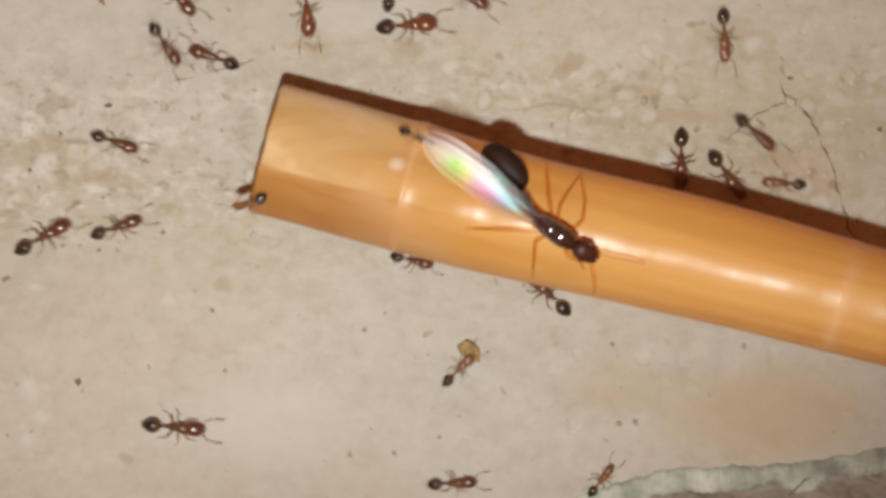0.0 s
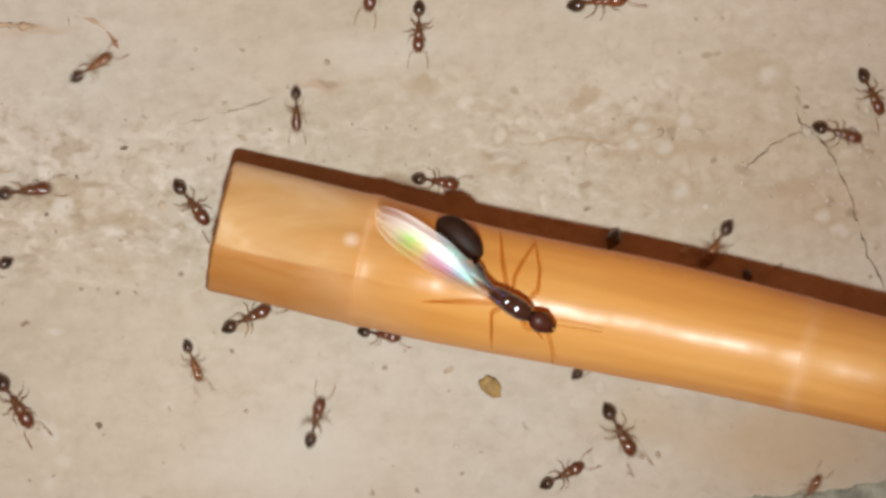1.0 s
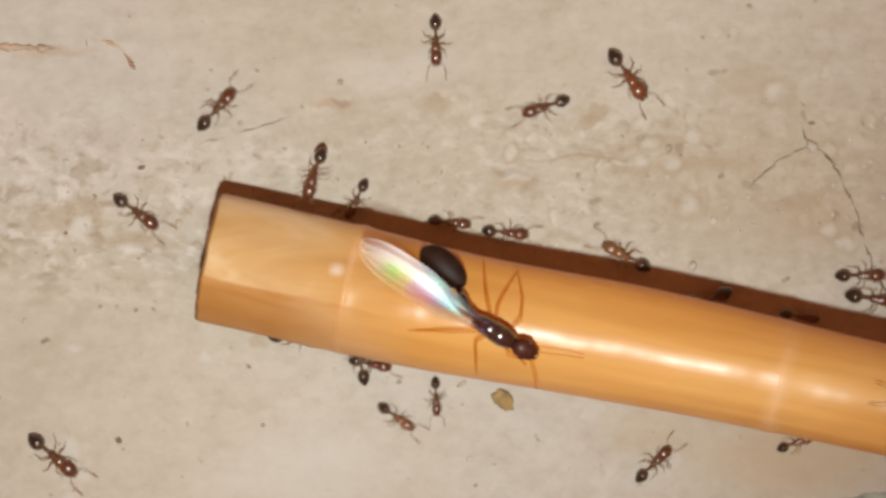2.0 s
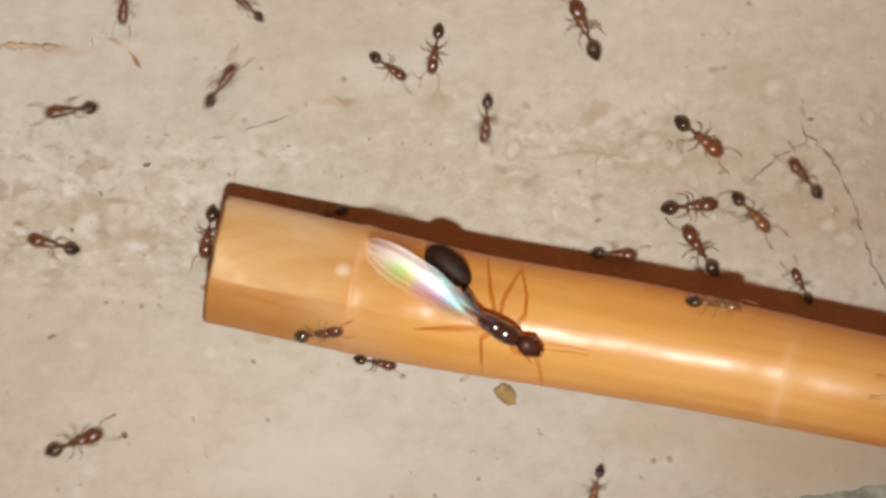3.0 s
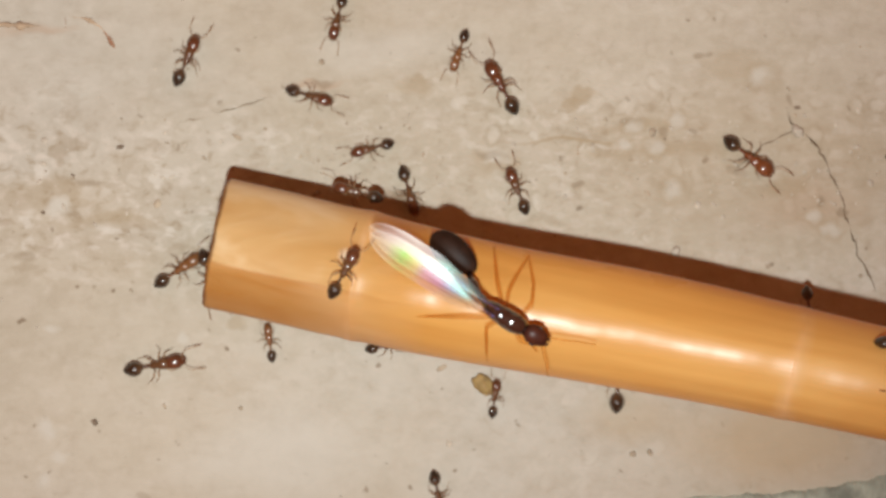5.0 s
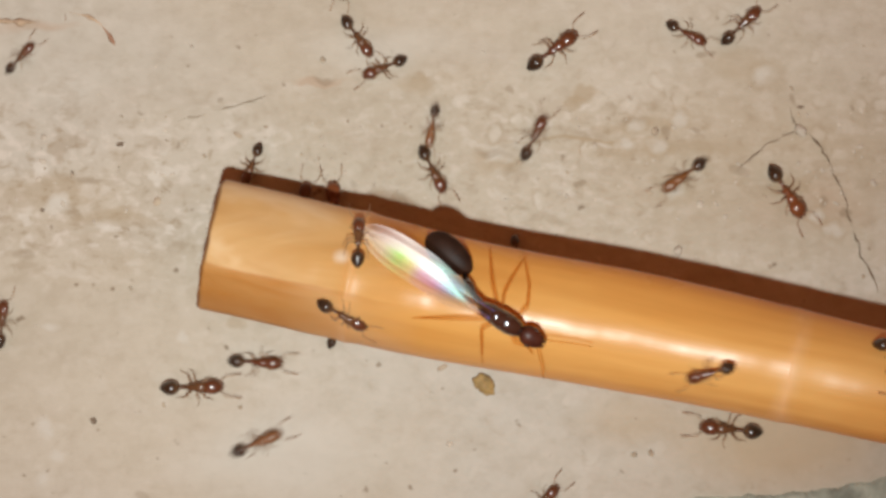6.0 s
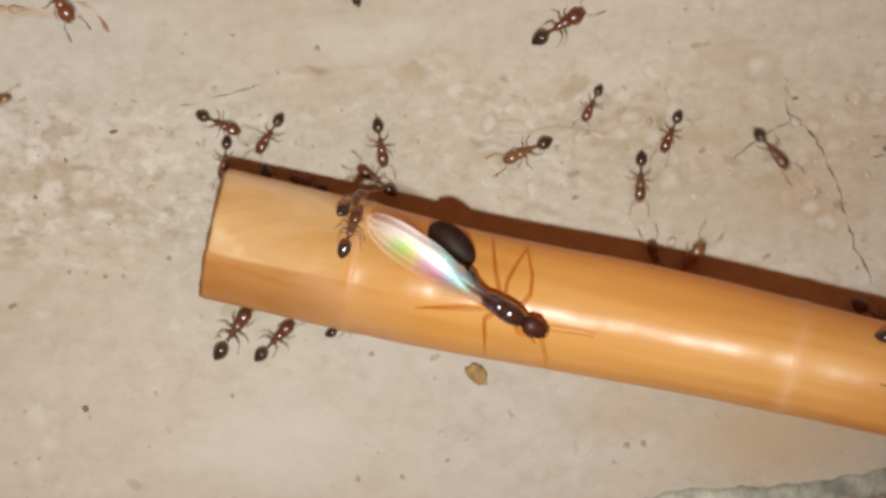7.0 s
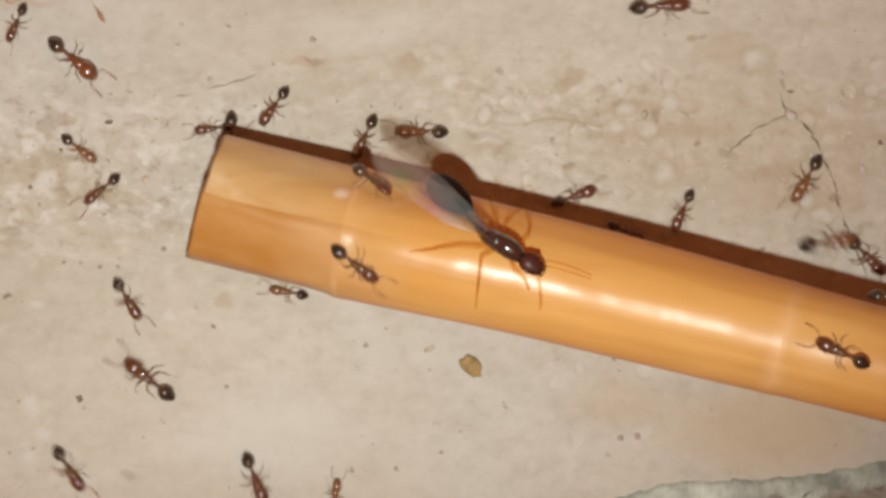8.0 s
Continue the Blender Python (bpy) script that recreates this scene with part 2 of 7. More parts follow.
def stem_material():
    m, n, l, b = material("orange_stem")
    c = coords(n)
    streak = noise_of(n, l, c, 700, 5, 0.6, (0.035, 1, 1))
    broad = noise_of(n, l, c, 110, 4, 0.55, (0.35, 1, 1), 0.5)
    col = ramp_of(n, l, broad, [(0.3, (0.68, 0.322, 0.072)), (0.5, (0.75, 0.404, 0.106)), (0.7, (0.82, 0.484, 0.149))])
    dark = ramp_of(n, l, streak, [(0.35, (0.80, 0.72, 0.62)), (0.6, (1, 1, 1))])
    col = mixed(n, l, 0.6, col, dark, "MULTIPLY")
    # paler, drier skin on the stretch before the first joint
    sep = n.new("ShaderNodeSeparateXYZ")
    l.new(c, sep.inputs[0])
    dry = n.new("ShaderNodeMapRange")
    dry.inputs[1].default_value, dry.inputs[2].default_value = 16 * MM, 6 * MM
    l.new(sep.outputs[0], dry.inputs[0])
    stain = ramp_of(n, l, noise_of(n, l, c, 190, 4, 0.6, (0.4, 1, 1), 0.8), [(0.38, (0.66, 0.395, 0.148)), (0.6, (0.81, 0.550, 0.255))])
    half = n.new("ShaderNodeMath")
    half.operation = "MULTIPLY"
    half.inputs[1].default_value = 0.9
    l.new(dry.outputs[0], half.inputs[0])
    col = mixed(n, l, half.outputs[0], col, stain)
    chalk = n.new("ShaderNodeMath")
    chalk.operation = "MULTIPLY"
    l.new(dry.outputs[0], chalk.inputs[0])
    l.new(ramp_of(n, l, noise_of(n, l, c, 190, 4, 0.6, (0.5, 1, 1), 0.6), [(0.50, (0, 0, 0)), (0.66, (0.5, 0.5, 0.5))]), chalk.inputs[1])
    col = mixed(n, l, chalk.outputs[0], col, (0.97, 0.78, 0.50))
    # the joint's glint, painted as a pale spot just before the first joint
    spot = n.new("ShaderNodeMapping")
    spot.vector_type = "TEXTURE"
    spot.inputs["Location"].default_value = (9.75 * MM, 1.05 * MM, 4.2 * MM)
    spot.inputs["Scale"].default_value = (0.95 * MM, 0.8 * MM, 3 * MM)
    l.new(c, spot.inputs["Vector"])
    away = n.new("ShaderNodeVectorMath")
    away.operation = "LENGTH"
    l.new(spot.outputs[0], away.inputs[0])
    torn = n.new("ShaderNodeMath")
    torn.operation = "MULTIPLY_ADD"
    torn.inputs[1].default_value = 0.5
    l.new(noise_of(n, l, c, 900, 4, 0.6), torn.inputs[0])
    l.new(away.outputs["Value"], torn.inputs[2])
    col = mixed(n, l, ramp_of(n, l, torn.outputs[0], [(0.4, (0.66, 0.66, 0.66)), (1.0, (0, 0, 0))]), col, (0.97, 0.85, 0.66))
    # a browner stripe along one side of that stretch
    low = n.new("ShaderNodeMapRange")
    low.inputs[1].default_value, low.inputs[2].default_value = -0.72 * MM, -0.92 * MM
    wavy = n.new("ShaderNodeMath")
    wavy.operation = "MULTIPLY_ADD"
    wavy.inputs[1].default_value = 0.9 * MM
    l.new(noise_of(n, l, c, 300, 3, 0.6, (0.5, 1, 1)), wavy.inputs[0])
    l.new(sep.outputs[1], wavy.inputs[2])
    l.new(wavy.outputs[0], low.inputs[0])
    stripe = n.new("ShaderNodeMath")
    stripe.operation = "MULTIPLY"
    l.new(low.outputs[0], stripe.inputs[0])
    l.new(dry.outputs[0], stripe.inputs[1])
    worn = n.new("ShaderNodeMath")
    worn.operation = "MULTIPLY"
    l.new(stripe.outputs[0], worn.inputs[0])
    l.new(ramp_of(n, l, noise_of(n, l, c, 260, 4, 0.6, (0.3, 1, 1), 0.6), [(0.3, (0.55, 0.55, 0.55)), (0.6, (1, 1, 1))]), worn.inputs[1])
    col = mixed(n, l, worn.outputs[0], col, (0.52, 0.235, 0.055))
    # paler, scuffed skin over the joints
    for place, wide, power in ((10.6, 0.35, 0.35), (40.0, 1.0, 0.32)):
        off = n.new("ShaderNodeMath")
        off.operation = "SUBTRACT"
        off.inputs[1].default_value = place * MM
        l.new(sep.outputs[0], off.inputs[0])
        way = n.new("ShaderNodeMath")
        way.operation = "ABSOLUTE"
        l.new(off.outputs[0], way.inputs[0])
        band = n.new("ShaderNodeMapRange")
        band.inputs[1].default_value, band.inputs[2].default_value, band.inputs[3].default_value, band.inputs[4].default_value = 0.0, wide * MM, power, 0.0
        l.new(way.outputs[0], band.inputs[0])
        scuff = n.new("ShaderNodeMath")
        scuff.operation = "MULTIPLY"
        l.new(band.outputs[0], scuff.inputs[0])
        l.new(ramp_of(n, l, noise_of(n, l, c, 420, 3, 0.5, (1.2, 0.6, 0.6)), [(0.36, (0.1, 0.1, 0.1)), (0.62, (1, 1, 1))]), scuff.inputs[1])
        col = mixed(n, l, scuff.outputs[0], col, (0.95, 0.74, 0.47))
    # shade at the cut end, painted as a ragged dark brown line along its lip
    lip = n.new("ShaderNodeMath")
    lip.operation = "MULTIPLY_ADD"
    lip.inputs[1].default_value = -CUT
    l.new(sep.outputs[2], lip.inputs[0])
    l.new(sep.outputs[0], lip.inputs[2])
    ragged = n.new("ShaderNodeMath")
    ragged.operation = "MULTIPLY_ADD"
    ragged.inputs[1].default_value = 0.3 * MM
    l.new(noise_of(n, l, c, 1100, 3, 0.5), ragged.inputs[0])
    l.new(lip.outputs[0], ragged.inputs[2])
    cut_shade = n.new("ShaderNodeMapRange")
    cut_shade.inputs[1].default_value, cut_shade.inputs[2].default_value, cut_shade.inputs[3].default_value, cut_shade.inputs[4].default_value = 0.26 * MM, 0.42 * MM, 0.85, 0.0
    l.new(ragged.outputs[0], cut_shade.inputs[0])
    col = mixed(n, l, cut_shade.outputs[0], col, (0.12, 0.05, 0.018))
    l.new(col, b.inputs["Base Color"])
    rough = ramp_of(n, l, broad, [(0.3, (0.24, 0.24, 0.24)), (0.7, (0.36, 0.36, 0.36))])
    l.new(rough, b.inputs["Roughness"])
    b.inputs["Specular IOR Level"].default_value = 0.5
    dents = bumped(n, l, b, noise_of(n, l, c, 190, 1.5, 0.4, (1.2, 0.7, 0.7)), 0.8, 0.4 * MM)
    bumped(n, l, b, streak, 0.12, 0.3 * MM, dents)
    # a thin wall that lets some light through
    glow = n.new("ShaderNodeBsdfTranslucent")
    glow.inputs[0].default_value = (0.97, 0.48, 0.15, 1)
    mix = n.new("ShaderNodeMixShader")
    mix.inputs[0].default_value = 0.28
    l.new(b.outputs[0], mix.inputs[1])
    l.new(glow.outputs[0], mix.inputs[2])
    l.new(mix.outputs[0], n["Material Output"].inputs[0])
    return m


def plain_material(name, color, rough=0.4, spec=0.5, grain=600, dark=0.6, light=1.2, coat=0.0):
    m, n, l, b = material(name)
    c = coords(n)
    v = noise_of(n, l, c, grain, 3, 0.6)
    col = ramp_of(n, l, v, [(0.3, tuple(x * dark for x in color)), (0.7, tuple(min(x * light, 1) for x in color))])
    l.new(col, b.inputs["Base Color"])
    b.inputs["Roughness"].default_value = rough
    b.inputs["Specular IOR Level"].default_value = spec
    b.inputs["Coat Weight"].default_value = coat
    b.inputs["Coat Roughness"].default_value = 0.16
    bumped(n, l, b, noise_of(n, l, c, grain * 6, 2, 0.5), 0.15, 0.03 * MM)
    return m


def gaster_material():
    """Black-brown at the tail, brown towards the waist."""
    m, n, l, b = material("black_brown_shell")
    c = coords(n)
    sep = n.new("ShaderNodeSeparateXYZ")
    l.new(c, sep.inputs[0])
    along = n.new("ShaderNodeMapRange")
    along.inputs[1].default_value, along.inputs[2].default_value = -2.0 * MM, -0.9 * MM
    l.new(sep.outputs[0], along.inputs[0])
    wave = n.new("ShaderNodeMath")
    wave.operation = "MULTIPLY_ADD"
    wave.inputs[1].default_value = 0.25
    l.new(noise_of(n, l, c, 1400, 3, 0.6), wave.inputs[0])
    l.new(along.outputs[0], wave.inputs[2])
    l.new(ramp_of(n, l, wave.outputs[0], [(0.2, (0.017, 0.010, 0.006)), (0.75, (0.036, 0.019, 0.009)), (1.0, (0.085, 0.040, 0.016))]), b.inputs["Base Color"])
    b.inputs["Roughness"].default_value = 0.3
    b.inputs["Coat Weight"].default_value = 0.7
    b.inputs["Coat Roughness"].default_value = 0.15
    bumped(n, l, b, noise_of(n, l, c, 5400, 2, 0.5), 0.15, 0.03 * MM)
    return m


def wing_material():
    m, n, l, b = material("wing_membrane")
    c = coords(n)
    sep = n.new("ShaderNodeSeparateXYZ")
    l.new(c, sep.inputs[0])
    film = n.new("ShaderNodeMapRange")
    film.inputs[1].default_value, film.inputs[2].default_value, film.inputs[3].default_value, film.inputs[4].default_value = 0.3, 0.7, 330.0, 500.0
    l.new(noise_of(n, l, c, 420, 2, 0.5, (0.35, 1.3, 1), 0.6), film.inputs[0])
    l.new(film.outputs[0], b.inputs["Thin Film Thickness"])
    b.inputs["Thin Film IOR"].default_value = 1.39
    along = n.new("ShaderNodeMapRange")
    along.inputs[1].default_value, along.inputs[2].default_value = 0.0, 10.0 * MM
    l.new(sep.outputs[0], along.inputs[0])
    l.new(ramp_of(n, l, along.outputs[0], [(0.05, (0.08, 0.09, 0.09)), (0.22, (0.22, 0.28, 0.29)), (0.42, (0.42, 0.42, 0.41)), (0.85, (0.46, 0.43, 0.39))]), b.inputs["Base Color"])
    b.inputs["Roughness"].default_value = 0.34
    b.inputs["IOR"].default_value = 1.85
    l.new(ramp_of(n, l, along.outputs[0], [(0.08, (0.03, 0.03, 0.03)), (0.40, (0.45, 0.45, 0.45))]), b.inputs["Specular IOR Level"])
    clear = n.new("ShaderNodeBsdfTransparent")
    clear.inputs[0].default_value = (0.97, 0.95, 0.92, 1)
    mix = n.new("ShaderNodeMixShader")
    patchy = n.new("ShaderNodeMath")
    patchy.operation = "MULTIPLY"
    l.new(ramp_of(n, l, along.outputs[0], [(0.0, (0.42, 0.42, 0.42)), (0.4, (0.23, 0.23, 0.23)), (0.75, (0.22, 0.22, 0.22)), (0.92, (0.17, 0.17, 0.17)), (1.0, (0.09, 0.09, 0.09))]), patchy.inputs[0])
    l.new(ramp_of(n, l, noise_of(n, l, c, 500, 3, 0.5, (0.4, 1.2, 1), 0.5), [(0.35, (0.5, 0.5, 0.5)), (0.6, (1, 1, 1))]), patchy.inputs[1])
    l.new(patchy.outputs[0], mix.inputs[0])
    l.new(clear.outputs[0], mix.inputs[1])
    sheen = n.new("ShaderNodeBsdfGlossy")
    # iridescent reflection painted as gloss tints, set by place along and across the wing
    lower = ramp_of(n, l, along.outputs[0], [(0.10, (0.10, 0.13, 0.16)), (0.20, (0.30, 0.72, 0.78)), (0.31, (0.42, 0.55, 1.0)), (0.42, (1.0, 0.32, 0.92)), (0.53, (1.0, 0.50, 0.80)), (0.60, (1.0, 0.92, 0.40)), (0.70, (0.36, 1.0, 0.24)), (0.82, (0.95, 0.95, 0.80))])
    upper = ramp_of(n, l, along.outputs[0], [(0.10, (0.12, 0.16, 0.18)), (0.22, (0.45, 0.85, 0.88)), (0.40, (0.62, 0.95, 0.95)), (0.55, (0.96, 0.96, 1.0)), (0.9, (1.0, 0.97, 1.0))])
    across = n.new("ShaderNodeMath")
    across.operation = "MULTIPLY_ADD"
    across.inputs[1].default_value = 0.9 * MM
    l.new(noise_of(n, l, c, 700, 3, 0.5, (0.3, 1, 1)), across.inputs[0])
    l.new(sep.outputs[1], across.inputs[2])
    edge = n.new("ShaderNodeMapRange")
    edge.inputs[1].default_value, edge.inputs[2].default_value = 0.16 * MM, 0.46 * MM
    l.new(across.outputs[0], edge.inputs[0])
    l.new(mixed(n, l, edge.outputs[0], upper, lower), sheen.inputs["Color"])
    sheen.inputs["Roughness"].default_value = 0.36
    # share of the painted sheen, growing towards the tip
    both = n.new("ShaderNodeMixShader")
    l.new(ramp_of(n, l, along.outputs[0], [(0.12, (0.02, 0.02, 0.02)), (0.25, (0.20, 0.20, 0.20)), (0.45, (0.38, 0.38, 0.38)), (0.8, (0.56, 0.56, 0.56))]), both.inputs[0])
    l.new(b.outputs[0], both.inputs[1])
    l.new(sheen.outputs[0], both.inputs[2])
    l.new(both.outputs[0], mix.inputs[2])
    l.new(mix.outputs[0], n["Material Output"].inputs[0])
    return m


def sheer_material(name, color, cover):
    """Thin horn that lets most of what lies behind it show."""
    m = plain_material(name, color, 0.4, 0.5, 900)
    n, l = m.node_tree.nodes, m.node_tree.links
    clear = n.new("ShaderNodeBsdfTransparent")
    clear.inputs[0].default_value = (0.97, 0.86, 0.70, 1)
    mix = n.new("ShaderNodeMixShader")
    mix.inputs[0].default_value = cover
    l.new(clear.outputs[0], mix.inputs[1])
    l.new(n["Principled BSDF"].outputs[0], mix.inputs[2])
    l.new(mix.outputs[0], n["Material Output"].inputs[0])
    return m


PLASTER = ground_material()
CEMENT = stone_material()
LIME = plain_material("pale_lime", (0.43, 0.455, 0.37), 0.85, 0.2, 330, 0.45, 1.3)
STEM = stem_material()
STEM_IN = plain_material("stem_inside", (0.30, 0.15, 0.05), 0.8, 0.2)
HEAD = plain_material("red_brown_shell", (0.120, 0.036, 0.013), 0.3, 0.5, 900, coat=0.7)
THORAX = plain_material("brown_shell", (0.120, 0.052, 0.020), 0.3, 0.5, 900, coat=0.6)
RUST = plain_material("rust_shell", (0.175, 0.052, 0.016), 0.3, 0.5, 900, coat=0.7)
GASTER = gaster_material()
LEG = plain_material("amber_leg", (0.31, 0.185, 0.095), 0.45, 0.4, 900)
PALE = plain_material("pale_rust_shell", (0.205, 0.085, 0.028), 0.3, 0.5, 900, coat=0.6)
QUEEN = plain_material("dark_shell", (0.026, 0.009, 0.006), 0.22, 0.8, 900, coat=1.0)
QUEEN.node_tree.nodes["Principled BSDF"].inputs["Coat IOR"].default_value = 1.8
QUEEN.node_tree.nodes["Principled BSDF"].inputs["Coat Roughness"].default_value = 0.18
QUEEN_HEAD = plain_material("dark_red_shell", (0.070, 0.018, 0.009), 0.42, 0.25, 900)
QUEEN_GASTER = plain_material("dull_black_shell", (0.027, 0.012, 0.007), 0.5, 0.12, 900)
QLEG = sheer_material("translucent_amber_leg", (0.42, 0.20, 0.06), 0.13)
WING = wing_material()
CRACK = plain_material("dark_crack", (0.165, 0.115, 0.072), 0.9, 0.1, 500, 0.5, 1.5)
HAIRLINE = plain_material("faint_crack", (0.34, 0.27, 0.19), 0.9, 0.1, 500, 0.7, 1.2)
FIBRE = plain_material("orange_fibre", (0.50, 0.37, 0.25), 0.8, 0.1, 500)
HUSK = plain_material("red_brown_husk", (0.30, 0.165, 0.100), 0.8, 0.1, 500, 0.6, 1.5)
CRUMB = plain_material("ochre_crumb", (0.36, 0.24, 0.09), 0.6, 0.3, 700, 0.5, 1.3)
GRIT = plain_material("cream_grit", (0.52, 0.46, 0.37), 0.8, 0.15, 800, 0.75, 1.1)
TANGRIT = plain_material("tan_grit", (0.40, 0.325, 0.235), 0.8, 0.15, 800, 0.7, 1.2)
DIRT = plain_material("dark_speck", (0.22, 0.165, 0.115), 0.8, 0.2, 800)


# ---------------------------------------------------------------- mesh tools
def part(name, bm, mat, parent=None, label="", smooth=True):
    me = bpy.data.meshes.new(name)
    bm.to_mesh(me)
    bm.free()
    if smooth:
        me.shade_smooth()
    for one in (mat if isinstance(mat, tuple) else (mat,)):
        me.materials.append(one)
    ob = new(name, me)
    ob.parent = parent
    if label:
        tagged(ob, label)
    return ob


def loft(bm, rings, seg=12, closed=True):
    """Skin over rings, each a list of points."""
    made = [[bm.verts.new(p) for p in ring] for ring in rings]
    for a, b in zip(made, made[1:]):
        for i in range(seg):
            bm.faces.new((a[i], a[(i + 1) % seg], b[(i + 1) % seg], b[i]))
    if closed:
        bm.faces.new(list(reversed(made[0])))
        bm.faces.new(made[-1])
    return made


def body(bm, sections, seg=12):
    """A swelling body along x: sections of (x, y, z, half width, half height) in millimetres."""
    rings = []
    for x, y, z, w, h in sections:
        rings.append([(x * MM, (y + w * math.cos(2 * math.pi * i / seg)) * MM, (z + h * math.sin(2 * math.pi * i / seg)) * MM) for i in range(seg)])
    loft(bm, rings, seg)


def egg(bm, c, r, front=1.0, seg=12, steps=8, yaw=0.0, pitch=0.0):
    """An egg: centre and three half axes in millimetres; front narrows its nose."""
    rot = Euler((0, radians(pitch), radians(yaw))).to_matrix()
    rings = []
    for k in range(steps + 1):
        a = math.pi * (0.04 + 0.92 * k / steps)
        x, s = -math.cos(a), math.sin(a)
        s *= 1 + (front - 1) * (x + 1) / 2
        ring = []
        for i in range(seg):
            u = 2 * math.pi * i / seg
            p = rot @ Vector((x * r[0], s * r[1] * math.cos(u), s * r[2] * math.sin(u)))
            ring.append(tuple((Vector(c) + p) * MM))
        rings.append(ring)
    loft(bm, rings, seg)


def limb(bm, points, radii, seg=6):
    """A jointed limb through points, in millimetres."""
    pts = [Vector(p) for p in points]
    rings = []
    for i, p in enumerate(pts):
        d = (pts[min(i + 1, len(pts) - 1)] - pts[max(i - 1, 0)]).normalized()
        side = d.cross(Vector((0, 0, 1)))
        side = side.normalized() if side.length > 0.05 else Vector((0, 1, 0))
        up = side.cross(d)
        rings.append([tuple((p + (side * math.cos(2 * math.pi * k / seg) + up * math.sin(2 * math.pi * k / seg)) * radii[i]) * MM) for k in range(seg)])
    loft(bm, rings, seg)


# ---------------------------------------------------------------- ground
def graded(half, fine, step):
    """Even steps inside fine, then growing ones out to half."""
    out = [i * step for i in range(int(fine / step) + 1)]
    s = step
    while out[-1] < half:
        s *= 1.5
        out.append(out[-1] + s)
    return [-v for v in reversed(out[1:])] + out


def ground():
    bm = bmesh.new()
    xs = graded(3.0, 0.046, 0.00045)
    ys = graded(3.0, 0.030, 0.00045)
    grid = []
    for y in ys:
        row = []
        for x in xs:
            z = 0.0
            if abs(x) < 0.05 and abs(y) < 0.035:
                p = Vector((x * 260, y * 420, 0))
                z = 0.10 * noise.noise(p) + 0.07 * noise.noise(p * 2.7) + 0.05 * noise.noise(Vector((x * 1900, y * 2300, 3)))
                z = min(z, 0.12) - 0.1
            row.append(bm.verts.new((x, y, z * MM)))
        grid.append(row)
    for a, b in zip(grid, grid[1:]):
        for i in range(len(xs) - 1):
            bm.faces.new((a[i], a[i + 1], b[i + 1], b[i]))
    # the sides of the slab
    rim = [grid[0][i] for i in range(len(xs))] + [row[-1] for row in grid[1:]] + list(reversed(grid[-1][:-1])) + [row[0] for row in reversed(grid[1:-1])]
    low = [bm.verts.new((v.co.x, v.co.y, -0.02)) for v in rim]
    for i in range(len(rim)):
        k = (i + 1) % len(rim)
        bm.faces.new((rim[k], rim[i], low[i], low[k]))
    bm.faces.new(list(reversed(low)))
    ob = part("ground", bm, PLASTER)
    return tagged(ob, "cream weathered plaster slab with stains and fine cracks", "ground", kind="structure")


def stone_edge_y(x):
    """The uneven border of the grey cement, in millimetres."""
    base = float(np.interp(x, (2, 6.8, 12.4, 15.9, 23, 29.5, 34), (-22.0, -20.2, -18.5, -17.2, -16.9, -16.1, -14.9))) + max(0, x - 34) * 0.9
    return base + 0.4 * noise.noise(Vector((x * 0.35, 2, 0))) + 0.16 * noise.noise(Vector((x * 1.3, 5, 0))) + 0.05 * noise.noise(Vector((x * 3.3, 5, 0)))


def ledge_height(x, d):
    """Height of the cement at x, d inside its border, in millimetres; it rises out of view to bear the stem."""
    p = Vector((x * 0.9, d * 1.6, 0))
    rough = 0.45 * noise.noise(p * 0.5) + 0.12 * noise.noise(p * 4.1) + 0.3 * noise.noise(p) + 0.2 * noise.noise(p * 2.6) + 0.1 * noise.noise(p * 6)
    rise = max(0.0, min(1.0, (x - 34) / 6))
    rise = rise * rise * (3 - 2 * rise) * min(1.0, d / 2.0)
    return 0.30 * min(1, max(0.0, d - 1.3) / 0.8) + rough * min(1, max(0.15, d - 1.2)) + 11.5 * rise


